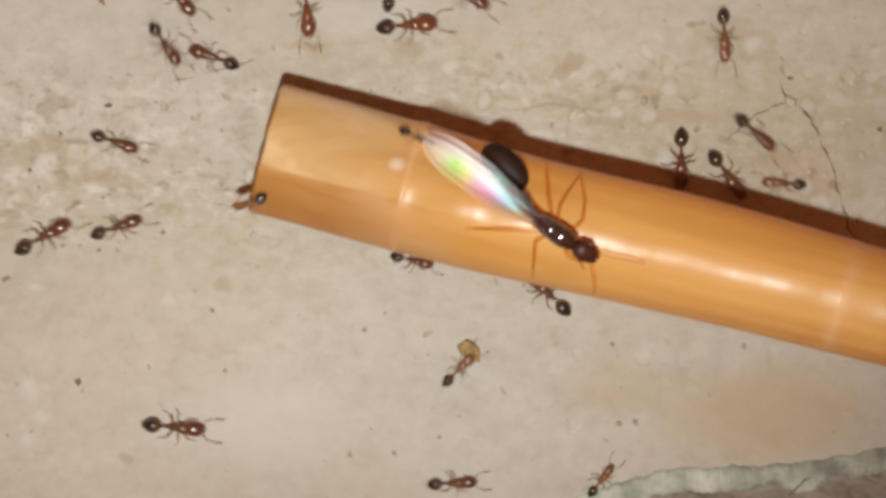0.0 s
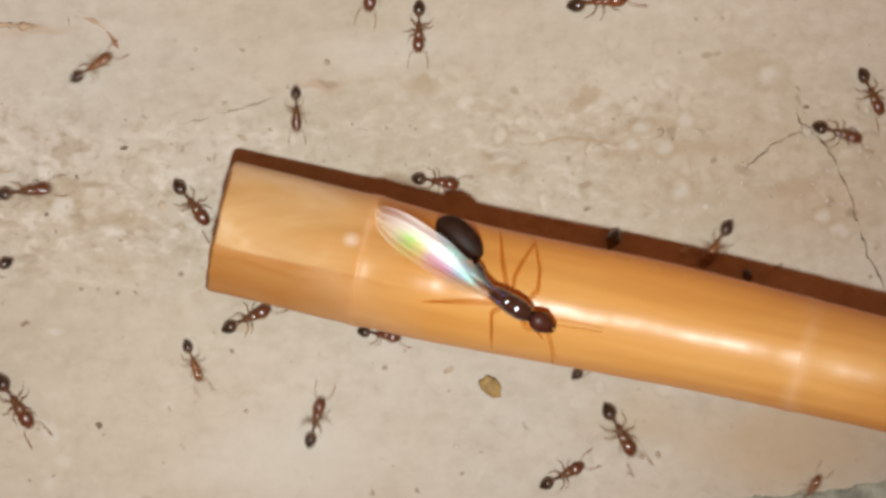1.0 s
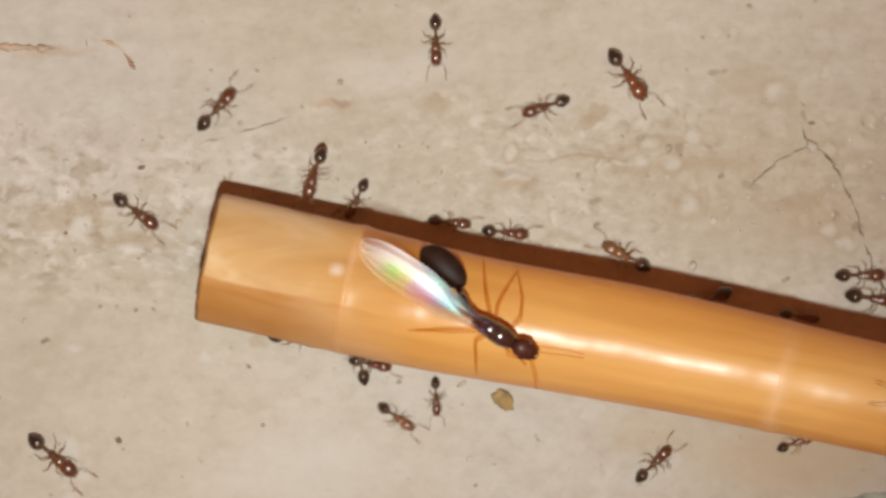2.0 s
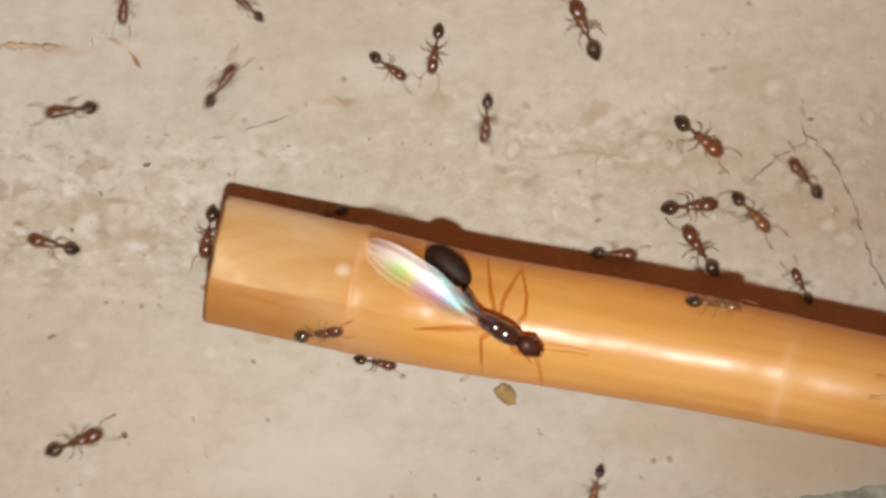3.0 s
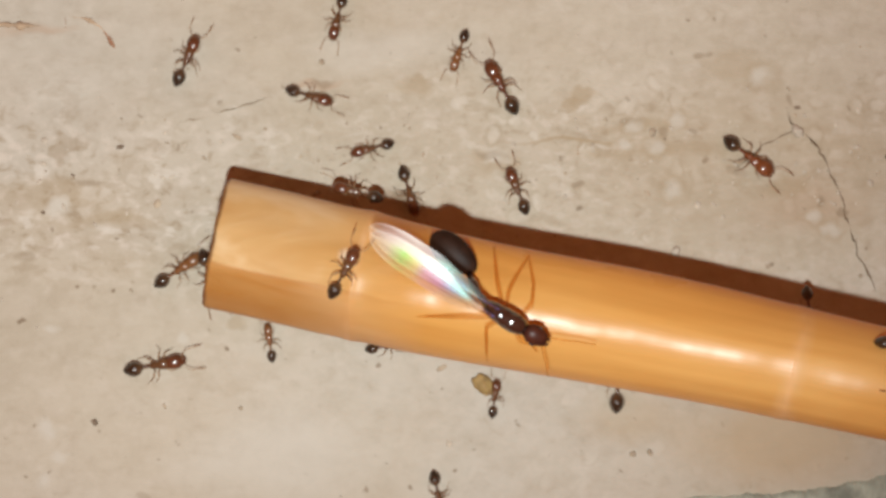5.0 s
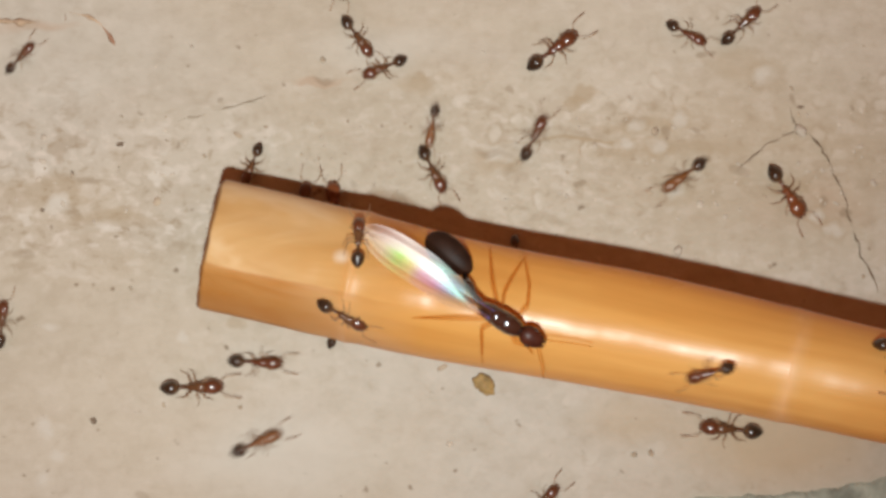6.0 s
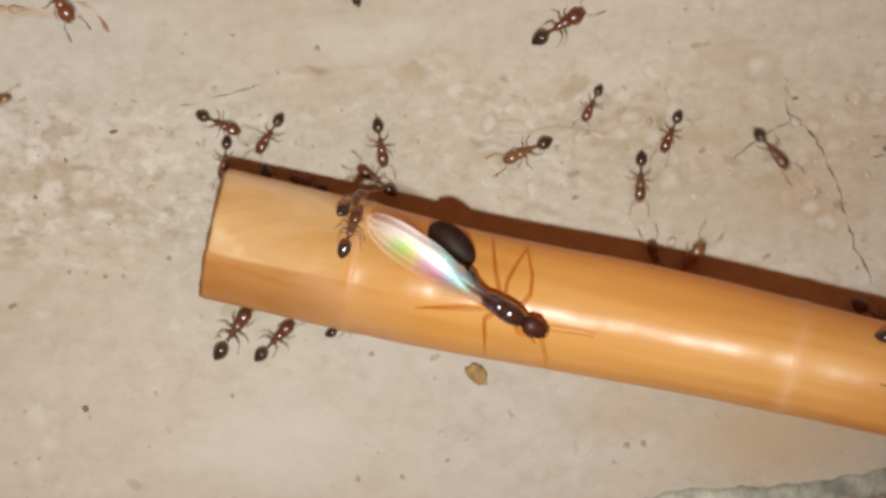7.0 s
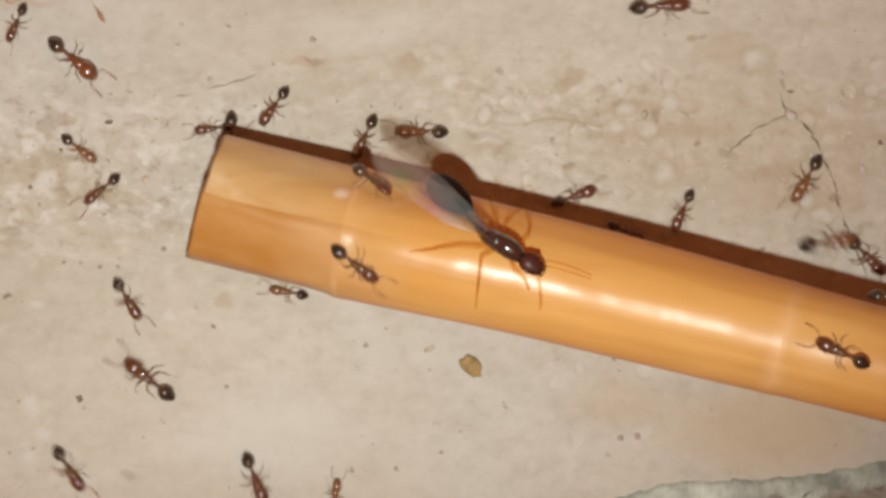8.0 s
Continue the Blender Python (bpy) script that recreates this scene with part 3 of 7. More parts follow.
def cement_ledge():
    bm = bmesh.new()
    nx, ny = 330, 60
    grid = []
    for j in range(ny + 1):
        row = []
        for i in range(nx + 1):
            x = 4 + 76 * i / nx
            d = 34.0 * (j / ny) ** 1.8
            z = -0.35 if j == 0 else ledge_height(x, d)
            row.append(bm.verts.new((x * MM, (stone_edge_y(x) - d) * MM, z * MM)))
        grid.append(row)
    for a, b in zip(grid, grid[1:]):
        for i in range(nx):
            bm.faces.new((a[i], b[i], b[i + 1], a[i + 1]))
    ob = part("cement_ledge", bm, CEMENT)
    tagged(ob, "rough grey-green cement ridge along the plaster's edge", "ledge", kind="structure")
    bm = bmesh.new()
    rows = []
    for i in range(430):
        x = 9 + 0.06 * i
        e = stone_edge_y(x)
        w = 1.55 + 0.9 * noise.noise(Vector((x * 0.4, 9, 0))) + 0.3 * noise.noise(Vector((x * 1.7, 9, 0)))
        ring = []
        for k in range(9):
            u = k / 8
            y = e + 0.25 - (w + 0.5) * u
            y += 0.22 * noise.noise(Vector((x * 0.6, u * 1.5, 4))) + 0.04 * noise.noise(Vector((x * 2.3, u * 2.5, 4))) + 0.05 * noise.noise(Vector((x * 7.1, u * 5, 4)))
            z = 0.06 + 0.30 * math.sin(math.pi * u) ** 0.6 + 0.16 * noise.noise(Vector((x * 1.4, u * 3, 0))) + 0.10 * noise.noise(Vector((x * 4.3, u * 6, 0)))
            ring.append(bm.verts.new((x * MM, y * MM, (z - (0.5 if k in (0, 8) else 0)) * MM)))
        rows.append(ring)
    for a, b in zip(rows, rows[1:]):
        for k in range(8):
            bm.faces.new((a[k], a[k + 1], b[k + 1], b[k]))
    ob = part("crumbled_edge", bm, LIME)
    tagged(ob, "pale greenish crumbled lime edge of the plaster", "edge", kind="structure")


def line_strip(name, pts, width, mat, label, category, rise=0.02, wobble=0.12, step=0.25, kind="structure"):
    """A thin uneven line on the ground, through points in millimetres."""
    bm = bmesh.new()
    dense = []
    for (x0, y0), (x1, y1) in zip(pts, pts[1:]):
        k = max(2, int(math.hypot(x1 - x0, y1 - y0) / step))
        dense += [(x0 + (x1 - x0) * i / k, y0 + (y1 - y0) * i / k) for i in range(k)]
    dense.append(pts[-1])
    path, radii = [], []
    for i, (x, y) in enumerate(dense):
        v = noise.noise(Vector((x * 2.1, y * 2.1, 7)))
        w = noise.noise(Vector((x * 1.7, y * 1.7, 11)))
        path.append((x + wobble * v, y + wobble * w, rise))
        end = min(1, (min(i, len(dense) - 1 - i) + 0.4) / 4)
        radii.append(width * end * max(0.12, 0.75 + 1.7 * noise.noise(Vector((x * 1.9, y * 1.9, 1)))))
    limb(bm, path, radii, 5)
    return tagged(part(name, bm, mat), label, category, kind=kind)


def lump(name, x, y, rx, ry, rz, mat, label, category, seed, kind="", sink=0.25):
    bm = bmesh.new()
    bmesh.ops.create_icosphere(bm, subdivisions=3, radius=1)
    for v in bm.verts:
        k = 1 + 0.35 * noise.noise(v.co * 1.3 + Vector((seed, 0, 0))) + 0.15 * noise.noise(v.co * 3.5 + Vector((0, seed, 0)))
        v.co = Vector((v.co.x * rx * k, v.co.y * ry * k, max(v.co.z * k, -0.3) * rz)) * MM
    ob = part(name, bm, mat)
    ob.matrix_world = pose(x * MM, y * MM, rz * sink * MM - 0.08 * MM, 0, 0, seed * 47)
    return tagged(ob, label, category, kind=kind)


def grit():
    """Countless grains bedded in the plaster, denser in two bands."""
    rng = random.Random(4)
    for name, mat, many, label in (("cream_grit", GRIT, 300, "cream sand grains bedded in the plaster"), ("tan_grit", TANGRIT, 100, "tan sand grains bedded in the plaster"), ("dark_grit", DIRT, 16, "tiny dark dirt specks on the plaster")):
        bm = bmesh.new()
        for _ in range(many):
            if rng.random() < 0.85:
                x, y = rng.uniform(-34, 36), rng.gauss(6.2, 2.6)
            else:
                x, y = rng.uniform(-36, 38), rng.uniform(-21, 21)
            r = min(0.30, rng.lognormvariate(-2.3, 0.5))
            if name == "dark_grit":
                r *= 0.7
            start = len(bm.verts)
            bmesh.ops.create_icosphere(bm, subdivisions=2, radius=1)
            bm.verts.ensure_lookup_table()
            turn = rng.uniform(0, 6.28)
            a, b, h = r * rng.uniform(0.8, 1.7), r * rng.uniform(0.6, 1.1), r * rng.uniform(0.35, 0.6)
            for v in bm.verts[start:]:
                p, q = v.co.x * a * rng.uniform(0.8, 1.2), v.co.y * b
                v.co = Vector((x + p * math.cos(turn) - q * math.sin(turn), y + p * math.sin(turn) + q * math.cos(turn), v.co.z * h - 0.08 - 0.7 * h)) * MM
        tagged(part(name, bm, mat), label, "grit", kind="stuff")


# ---------------------------------------------------------------- the stem
JOINTS = (10.6, 40.0)


def stem_arch(x):
    return 1.0 * math.exp(-((x - 19) / 10) ** 2)


def stem_bend(x):
    """How far the stem's middle leaves a straight line, sideways and upwards, in millimetres."""
    return 0.10 * math.exp(-((x - 36) / 8) ** 2) - 0.34 * math.exp(-((x - 14) / 9) ** 2) - 0.14 * math.exp(-((x - 19) / 11) ** 2), stem_arch(x)


def stem_point(x, a, r):
    side, up = stem_bend(x)
    return (x * MM, (side + r * math.cos(a)) * MM, (up + r * math.sin(a)) * MM)


def stem_radius(x, a):
    """Half thickness of the stem, in millimetres, at x along it and the angle a round it."""
    r = 4.33 - 0.0135 * x - 0.16 * math.exp(-((x - 18) / 11) ** 2)
    for j, k in zip(JOINTS, (0.09, 0.04)):
        r += k * math.exp(-((x - j) / 0.55) ** 2) - 0.012 * math.exp(-((x - j - 1.2) / 0.8) ** 2)
    flat = max(0.0, min(1.0, (11.5 - x) / 3))
    u = (a - radians(49)) % radians(60) - radians(30)
    w = max(0.0, min(1.0, (math.degrees(a) - 60) / 35)) if a < math.pi else 1.0
    w *= max(0.0, min(1.0, (360 - math.degrees(a)) / 40))
    r *= 1 + flat * (w * (0.6 * (0.866 / math.cos(u) - 1) + 0.033) - (1 - w) * 0.017)
    # an oval section, its long way tilted up on one side
    oval = max(0.0, math.cos(2 * (a - radians(15)))) ** 2 * max(0.0, min(1.0, (44 - x) / 16))
    r *= 1 + (0.100 + 0.08 * math.exp(-((x - 12) / 8) ** 2) if math.cos(a - radians(15)) > 0 else 0.025) * oval
    r += 0.035 * noise.noise(Vector((x * 0.15, 2.2 * math.cos(a), 2.2 * math.sin(a))))
    return r


def stem():
    root = tagged(new("dry_stem"), "glossy orange-tan hollow dry stem lying on the plaster", "stem")
    seg = 72
    bm = bmesh.new()
    outer, xs, x = [], [], 0.0
    while x < 59:
        xs.append(x)
        x += 0.25 if x < 14 or 37 < x < 43 else 0.8
    for i, x in enumerate(xs):
        rim = 0.10 if i == 0 else 0.0
        ring = []
        for k in range(seg):
            a = 2 * math.pi * k / seg
            r = stem_radius(x, a) - rim
            cut = (r * math.sin(a) * CUT + 0.05 * math.sin(9 * a) + 0.04 * math.sin(5 * a)) * max(0, 1 - x / 8)
            ring.append(stem_point(x + cut, a, r))
        outer.append(ring)
    loft(bm, outer, seg, closed=False)
    part("outer_skin", bm, STEM, root)
    angles = [2 * math.pi * k / seg for k in range(seg)]
    bm = bmesh.new()
    rings = []
    for x, d in ((0.10, 0.08), (-0.02, 0.25), (0.0, 0.75), (0.3, 0.85), (9.5, 0.9), (9.9, 4.1)):
        rings.append([stem_point(x + (CUT * 4.2 * math.sin(a) if x < 1 else 0), a, stem_radius(max(x, 0), a) - d) for a in angles])
    loft(bm, rings, seg, closed=False)
    part("cut_end", bm, STEM_IN, root, "dark cut rim and hollow of the stem")
    for j, w in zip(JOINTS, (0.45, 0.3)):
        bm = bmesh.new()
        rings = []
        for i in range(9):
            u = -1 + 2 * i / 8
            rings.append([stem_point(j + u * w + 0.12 * math.sin(3 * a), a, stem_radius(j + u * w, a) - 0.05 + 0.056 * (1 - u * u)) for a in angles])
        loft(bm, rings, seg, closed=False)
        part("joint_ring", bm, STEM, root, "slightly paler joint ring round the stem")
    return root


# ---------------------------------------------------------------- ants
HIPS = ((0.42, 0.16, 0.46), (0.12, 0.18, 0.46), (-0.16, 0.16, 0.46))
LEGS = (((0.0, 0.0, 0.0), (0.16, 0.26, 0.28), (0.32, 0.42, 0.14), (0.48, 0.46, -0.20), (0.66, 0.46, -0.41), (0.82, 0.52, -0.44)),
        ((0.0, 0.0, 0.0), (-0.02, 0.34, 0.34), (0.02, 0.56, 0.18), (-0.06, 0.74, -0.18), (-0.18, 0.88, -0.41), (-0.30, 0.98, -0.44)),
        ((0.0, 0.0, 0.0), (-0.18, 0.34, 0.38), (-0.32, 0.52, 0.20), (-0.52, 0.58, -0.16), (-0.78, 0.62, -0.41), (-0.94, 0.70, -0.44)))


def ant(label, head_size=1.0, shell=THORAX, head_mat=HEAD):
    """A worker ant that looks along x and stands on z = 0; about 3.9 mm long."""
    root = tagged(new("worker_ant"), label, "ant", "worker ants")
    k = head_size
    bm = bmesh.new()
    body(bm, [(-0.90, 0, 0.54, 0.10, 0.10), (-0.98, 0, 0.56, 0.24, 0.22), (-1.12, 0, 0.58, 0.37, 0.34), (-1.32, 0, 0.59, 0.45, 0.41), (-1.52, 0, 0.58, 0.455, 0.41), (-1.535, 0, 0.58, 0.44, 0.395), (-1.70, 0, 0.57, 0.40, 0.36), (-1.715, 0, 0.57, 0.385, 0.345), (-1.88, 0, 0.55, 0.29, 0.26), (-2.02, 0, 0.53, 0.16, 0.15), (-2.10, 0, 0.52, 0.05, 0.05)], 14)
    part("gaster", bm, GASTER, root, "glossy black-brown gaster")
    bm = bmesh.new()
    body(bm, [(-0.98, 0, 0.52, 0.07, 0.07), (-0.86, 0, 0.57, 0.12, 0.16), (-0.78, 0, 0.53, 0.07, 0.08), (-0.68, 0, 0.58, 0.11, 0.18), (-0.55, 0, 0.53, 0.08, 0.08), (-0.46, 0, 0.52, 0.07, 0.07)], 10)
    part("petiole", bm, shell, root)
    bm = bmesh.new()
    body(bm, [(-0.50, 0, 0.50, 0.09, 0.08), (-0.36, 0, 0.55, 0.20, 0.17), (-0.14, 0, 0.60, 0.22, 0.20), (0.04, 0, 0.60, 0.21, 0.19), (0.24, 0, 0.66, 0.31, 0.26), (0.48, 0, 0.66, 0.36, 0.25), (0.62, 0, 0.63, 0.33, 0.22), (0.76, 0, 0.61, 0.26, 0.18)], 12)
    part("thorax", bm, shell, root)
    bm = bmesh.new()
    body(bm, [(0.58, 0, 0.60, 0.22 * k, 0.15 * k), (0.66, 0, 0.61, 0.34 * k, 0.22 * k), (0.86, 0, 0.62, 0.41 * k, 0.29 * k), (1.12, 0, 0.61, 0.43 * k, 0.30 * k), (1.36, 0, 0.58, 0.39 * k, 0.26 * k), (1.54, 0, 0.55, 0.30 * k, 0.19 * k), (1.64, 0, 0.53, 0.16 * k, 0.10 * k)], 14)
    head = part("head", bm, head_mat, root)
    for s in (1, -1):
        bm = bmesh.new()
        limb(bm, [(1.50, 0.17 * s * k, 0.50), (1.66, 0.16 * s * k, 0.47), (1.76, 0.03 * s, 0.45)], [0.09 * k, 0.07 * k, 0.02], 6)
        part("mandible", bm, HEAD, head)
        bm = bmesh.new()
        egg(bm, (1.22, 0.39 * s * k, 0.68), (0.07, 0.04, 0.06), 1, 8, 4)
        part("eye", bm, GASTER, head, "small black eye")
        bm = bmesh.new()
        limb(bm, [(1.46, 0.16 * s, 0.64), (1.68, 0.40 * s, 0.74), (1.86, 0.58 * s, 0.76), (2.18, 0.66 * s, 0.66), (2.52, 0.70 * s, 0.54), (2.84, 0.72 * s, 0.44)], [0.026, 0.020, 0.022, 0.020, 0.032, 0.024], 6)
        part("antenna", bm, LEG, head)
    for hip, line in zip(HIPS, LEGS):
        for s in (1, -1):
            bm = bmesh.new()
            limb(bm, [(x, y * s, z) for x, y, z in line], [0.052, 0.050, 0.032, 0.022, 0.016, 0.010], 6)
            leg = part("leg", bm, LEG, root)
            leg.matrix_basis = pose(hip[0] * MM, hip[1] * s * MM, hip[2] * MM)
    return root


# ---------------------------------------------------------------- the winged ant
def winged_ant():
    """The winged ant, looking along x, feet at z = 0."""
    root = tagged(new("winged_ant"), "dark winged ant with iridescent folded wings on the stem", "winged ant")
    bm = bmesh.new()
    egg(bm, (-5.35, 1.55, -0.50), (1.90, 1.20, 0.74), 0.82, 16, 12, -9)
    part("gaster", bm, QUEEN_GASTER, root, "large dull black gaster")
    bm = bmesh.new()
    limb(bm, [(-3.7, 1.0, 0.35), (-2.9, 0.6, 1.0), (-2.25, 0.28, 1.38), (-1.95, 0.2, 1.50), (-1.6, 0.1, 1.45)], [0.18, 0.34, 0.20, 0.30, 0.22], 10)
    part("petiole", bm, QUEEN, root)
    bm = bmesh.new()
    body(bm, [(-1.75, 0, 1.45, 0.25, 0.22), (-1.4, 0, 1.55, 0.46, 0.48), (-0.9, 0, 1.68, 0.60, 0.60), (-0.45, 0, 1.70, 0.62, 0.60), (0.05, 0, 1.80, 0.68, 0.72), (0.7, 0, 1.78, 0.68, 0.72), (1.25, 0, 1.62, 0.54, 0.55), (1.55, 0, 1.5, 0.36, 0.32)], 16)
    egg(bm, (0.44, 0, 2.28), (0.46, 0.52, 0.27), 1, 14, 9)
    egg(bm, (-0.34, 0, 2.16), (0.40, 0.46, 0.25), 1, 14, 9)
    part("thorax", bm, QUEEN, root, "dark humped thorax")
    bm = bmesh.new()
    body(bm, [(1.45, 0, 1.45, 0.2, 0.2), (1.5, 0, 1.45, 0.42, 0.36), (1.8, 0, 1.45, 0.63, 0.52), (2.25, 0, 1.38, 0.67, 0.50), (2.75, 0, 1.26, 0.52, 0.36), (3.05, 0, 1.18, 0.30, 0.2)], 14)
    head = part("head", bm, QUEEN_HEAD, root, "dark red head")
    for s in (1, -1):
        bm = bmesh.new()
        egg(bm, (2.25, 0.61 * s, 1.50), (0.22, 0.11, 0.20), 1, 10, 6)
        part("eye", bm, QUEEN, head)
        bm = bmesh.new()
        limb(bm, [(2.75, 0.2 * s, 1.35), *((3.3, 0.45, 1.5), (3.9, 0.7, 1.4), (4.8, 1.1, 1.0), (5.8, 1.45, 0.5))] if s > 0 else [(2.75, -0.2, 1.35), (3.1, -0.6, 1.45), (3.4, -0.9, 1.3), (3.8, -1.4, 0.8), (4.2, -2.0, 0.2)], [0.07, 0.06, 0.065, 0.065, 0.05], 6)
        part("antenna", bm, QLEG, head)
        bm = bmesh.new()
        limb(bm, [(2.8, 0.2 * s, 1.15), (3.08, 0.2 * s, 1.05), (3.2, 0.04 * s, 1.0)], [0.14, 0.11, 0.03], 6)
        part("mandible", bm, QUEEN_HEAD, head)
    def skin(x, y):
        across = 0.94 * y - 0.335 * x - 0.25
        wide = 4.2 + 0.15 * max(0.0, across - 1.5)
        return (wide ** 2 - min(abs(across), wide - 0.1) ** 2) ** 0.5 - 4.1

    for hip, knee, ankle, foot in (((0.75, 0.4), (1.0, 1.5), (0.3, 2.6), (-0.9, 3.7)), ((0.75, -0.4), (1.5, -0.9), (2.2, -0.8), (2.7, -1.1)),
                                   ((-0.3, 0.4), (-0.75, 1.4), (-0.95, 2.6), (-1.05, 3.9)), ((-0.3, -0.4), (-0.8, -1.3), (-0.4, -2.3), (0.1, -3.6)),
                                   ((-0.6, 0.4), (-1.6, 1.4), (-2.6, 2.4), (-3.4, 3.2)), ((-0.6, -0.4), (-2.4, -1.5), (-4.2, -2.6), (-6.1, -3.8))):
        bm = bmesh.new()
        mids = [((knee[0] + ankle[0]) / 2, (knee[1] + ankle[1]) / 2), ankle, ((foot[0] + ankle[0]) / 2, (foot[1] + ankle[1]) / 2), foot]
        limb(bm, [(*hip, 1.2), (*knee, skin(*knee) + 1.3), *((*p, skin(*p) + h) for p, h in zip(mids, (1.0, 0.5, 0.25, 0.08)))], [0.13, 0.13, 0.12, 0.10, 0.08, 0.06], 8)
        part("leg", bm, QLEG, root, "slender amber leg")
    for side, turn, long, wide, tilt, lift in ((1, 178.2, 9.9, 0.98, 2, 0.0), (-1, 177.2, 9.6, 0.98, -2, 0.10), (1, 179, 6.2, 0.72, 4, -0.10), (-1, 181, 6.0, 0.7, -5, 0.05)):
        bm = bmesh.new()
        rows = []
        for i in range(25):
            u = i / 24
            v0 = max(0.0, min(1.0, (u - 0.03) / 0.52))
            half = wide * (0.13 + 0.87 * v0 * v0 * (3 - 2 * v0) if u < 0.68 else max(0.03, 1 - ((u - 0.68) / 0.32) ** 2.2) ** 0.5)
            rows.append([bm.verts.new(((long * u) * MM, (half * v) * MM, (0.18 * math.sin(3 * u) - 0.08 * v * v + 0.03 * math.sin(9 * v + 5 * u)) * MM)) for v in (-1, -0.66, -0.33, 0, 0.33, 0.66, 1)])
        for a, b in zip(rows, rows[1:]):
            for i in range(6):
                bm.faces.new((a[i], a[i + 1], b[i + 1], b[i]))
        bmesh.ops.solidify(bm, geom=bm.faces[:], thickness=0.012 * MM)
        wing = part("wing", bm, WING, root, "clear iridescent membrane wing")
        wing.matrix_basis = pose(-0.62 * MM, (0.28 * side + 0.0) * MM, (2.32 + lift) * MM, tilt, -4.8, turn)
        for v0, v1 in ((0.55, 0.8), (-0.1, -0.3), (0.25, 0.3)):
            bm = bmesh.new()
            limb(bm, [(long * u, wide * (v0 + (v1 - v0) * u) * min(1, 0.25 + u * 1.3) * 0.85, 0.18 * math.sin(3 * u) + 0.01) for u in (0.02, 0.2, 0.4, 0.6, 0.78)], [0.03, 0.022, 0.016, 0.012, 0.008], 4)
            part("vein", bm, QLEG, wing)
    return root


# ---------------------------------------------------------------- build
ground()
cement_ledge()
grit()


def on_ground(x, y, turn):
    return pose(x * MM, y * MM, 0, 0, 0, turn)


def on_stem(x, y, z, rx, ry, rz):
    u = x + 16
    z += 0.2 + 0.035 * u - 0.005 * max(0, u - 15) ** 2 + stem_arch(u)
    return pose(x * MM, y * MM, z * MM, rx, ry, rz)


def stem_pose(x, y, turn, roll):
    return pose(x * MM, y * MM, STEM_HEIGHT * MM, 0, STEM_PITCH, turn) @ pose(0, 0, 0, roll)


STEM_HEIGHT = 4.45
STEM_PITCH = -6.0
STEM_PATH = (
    (0, stem_pose(-11.853, 5.119, -14.13, 0.00)),
    (0.2, stem_pose(-14.376, 3.795, -13.60, 0.00)),
    (0.5, stem_pose(-15.912, 2.669, -13.03, 0.00)),
    (0.7, stem_pose(-16.056, 2.768, -13.15, 0.00)),
    (1, stem_pose(-16.120, 2.647, -13.14, 0.00)),
    (1.2, stem_pose(-17.798, 2.220, -13.11, 0.00)),
    (1.5, stem_pose(-17.732, 1.736, -12.78, 0.00)),
    (1.7, stem_pose(-17.919, 1.784, -12.77, 0.00)),
    (2.8, stem_pose(-18.251, 1.494, -12.29, 0.00)),
    (3, stem_pose(-17.996, 1.371, -12.19, 0.00)),
    (3.2, stem_pose(-17.094, 1.298, -12.12, 0.00)),
    (3.5, stem_pose(-15.906, 1.423, -12.29, 0.00)),
    (3.7, stem_pose(-16.048, 1.495, -12.16, 0.00)),
    (4, stem_pose(-15.612, 1.360, -12.27, 0.00)),
    (4.2, stem_pose(-15.709, 1.535, -12.37, 0.00)),
    (4.5, stem_pose(-16.094, 1.397, -12.22, 0.00)),
    (4.7, stem_pose(-15.983, 1.377, -12.21, 0.00)),
    (5.8, stem_pose(-16.452, 1.196, -12.32, 0.00)),
    (6, stem_pose(-16.446, 1.165, -12.12, 0.00)),
    (6.2, stem_pose(-16.333, 1.207, -12.13, 0.00)),
    (6.5, stem_pose(-16.163, 1.066, -12.15, 0.00)),
    (6.7, stem_pose(-16.082, 0.826, -12.04, 0.00)),
    (7, stem_pose(-15.786, 1.067, -12.09, 0.00)),
    (7.2, stem_pose(-16.047, 0.782, -11.93, -0.80)),
    (7.5, stem_pose(-15.512, 1.316, -12.56, -4.00)),
    (7.7, stem_pose(-15.766, 2.481, -13.2, -13.00)),
    (8, stem_pose(-15.988, 2.775, -13.4, -21.00)),
)
RIDER = pose(0, -0.3 * MM, 0.82 * MM, 4.86) @ pose(21.2 * MM, 0.05 * MM, 4.07 * MM, 0, -3.4, -19.6)
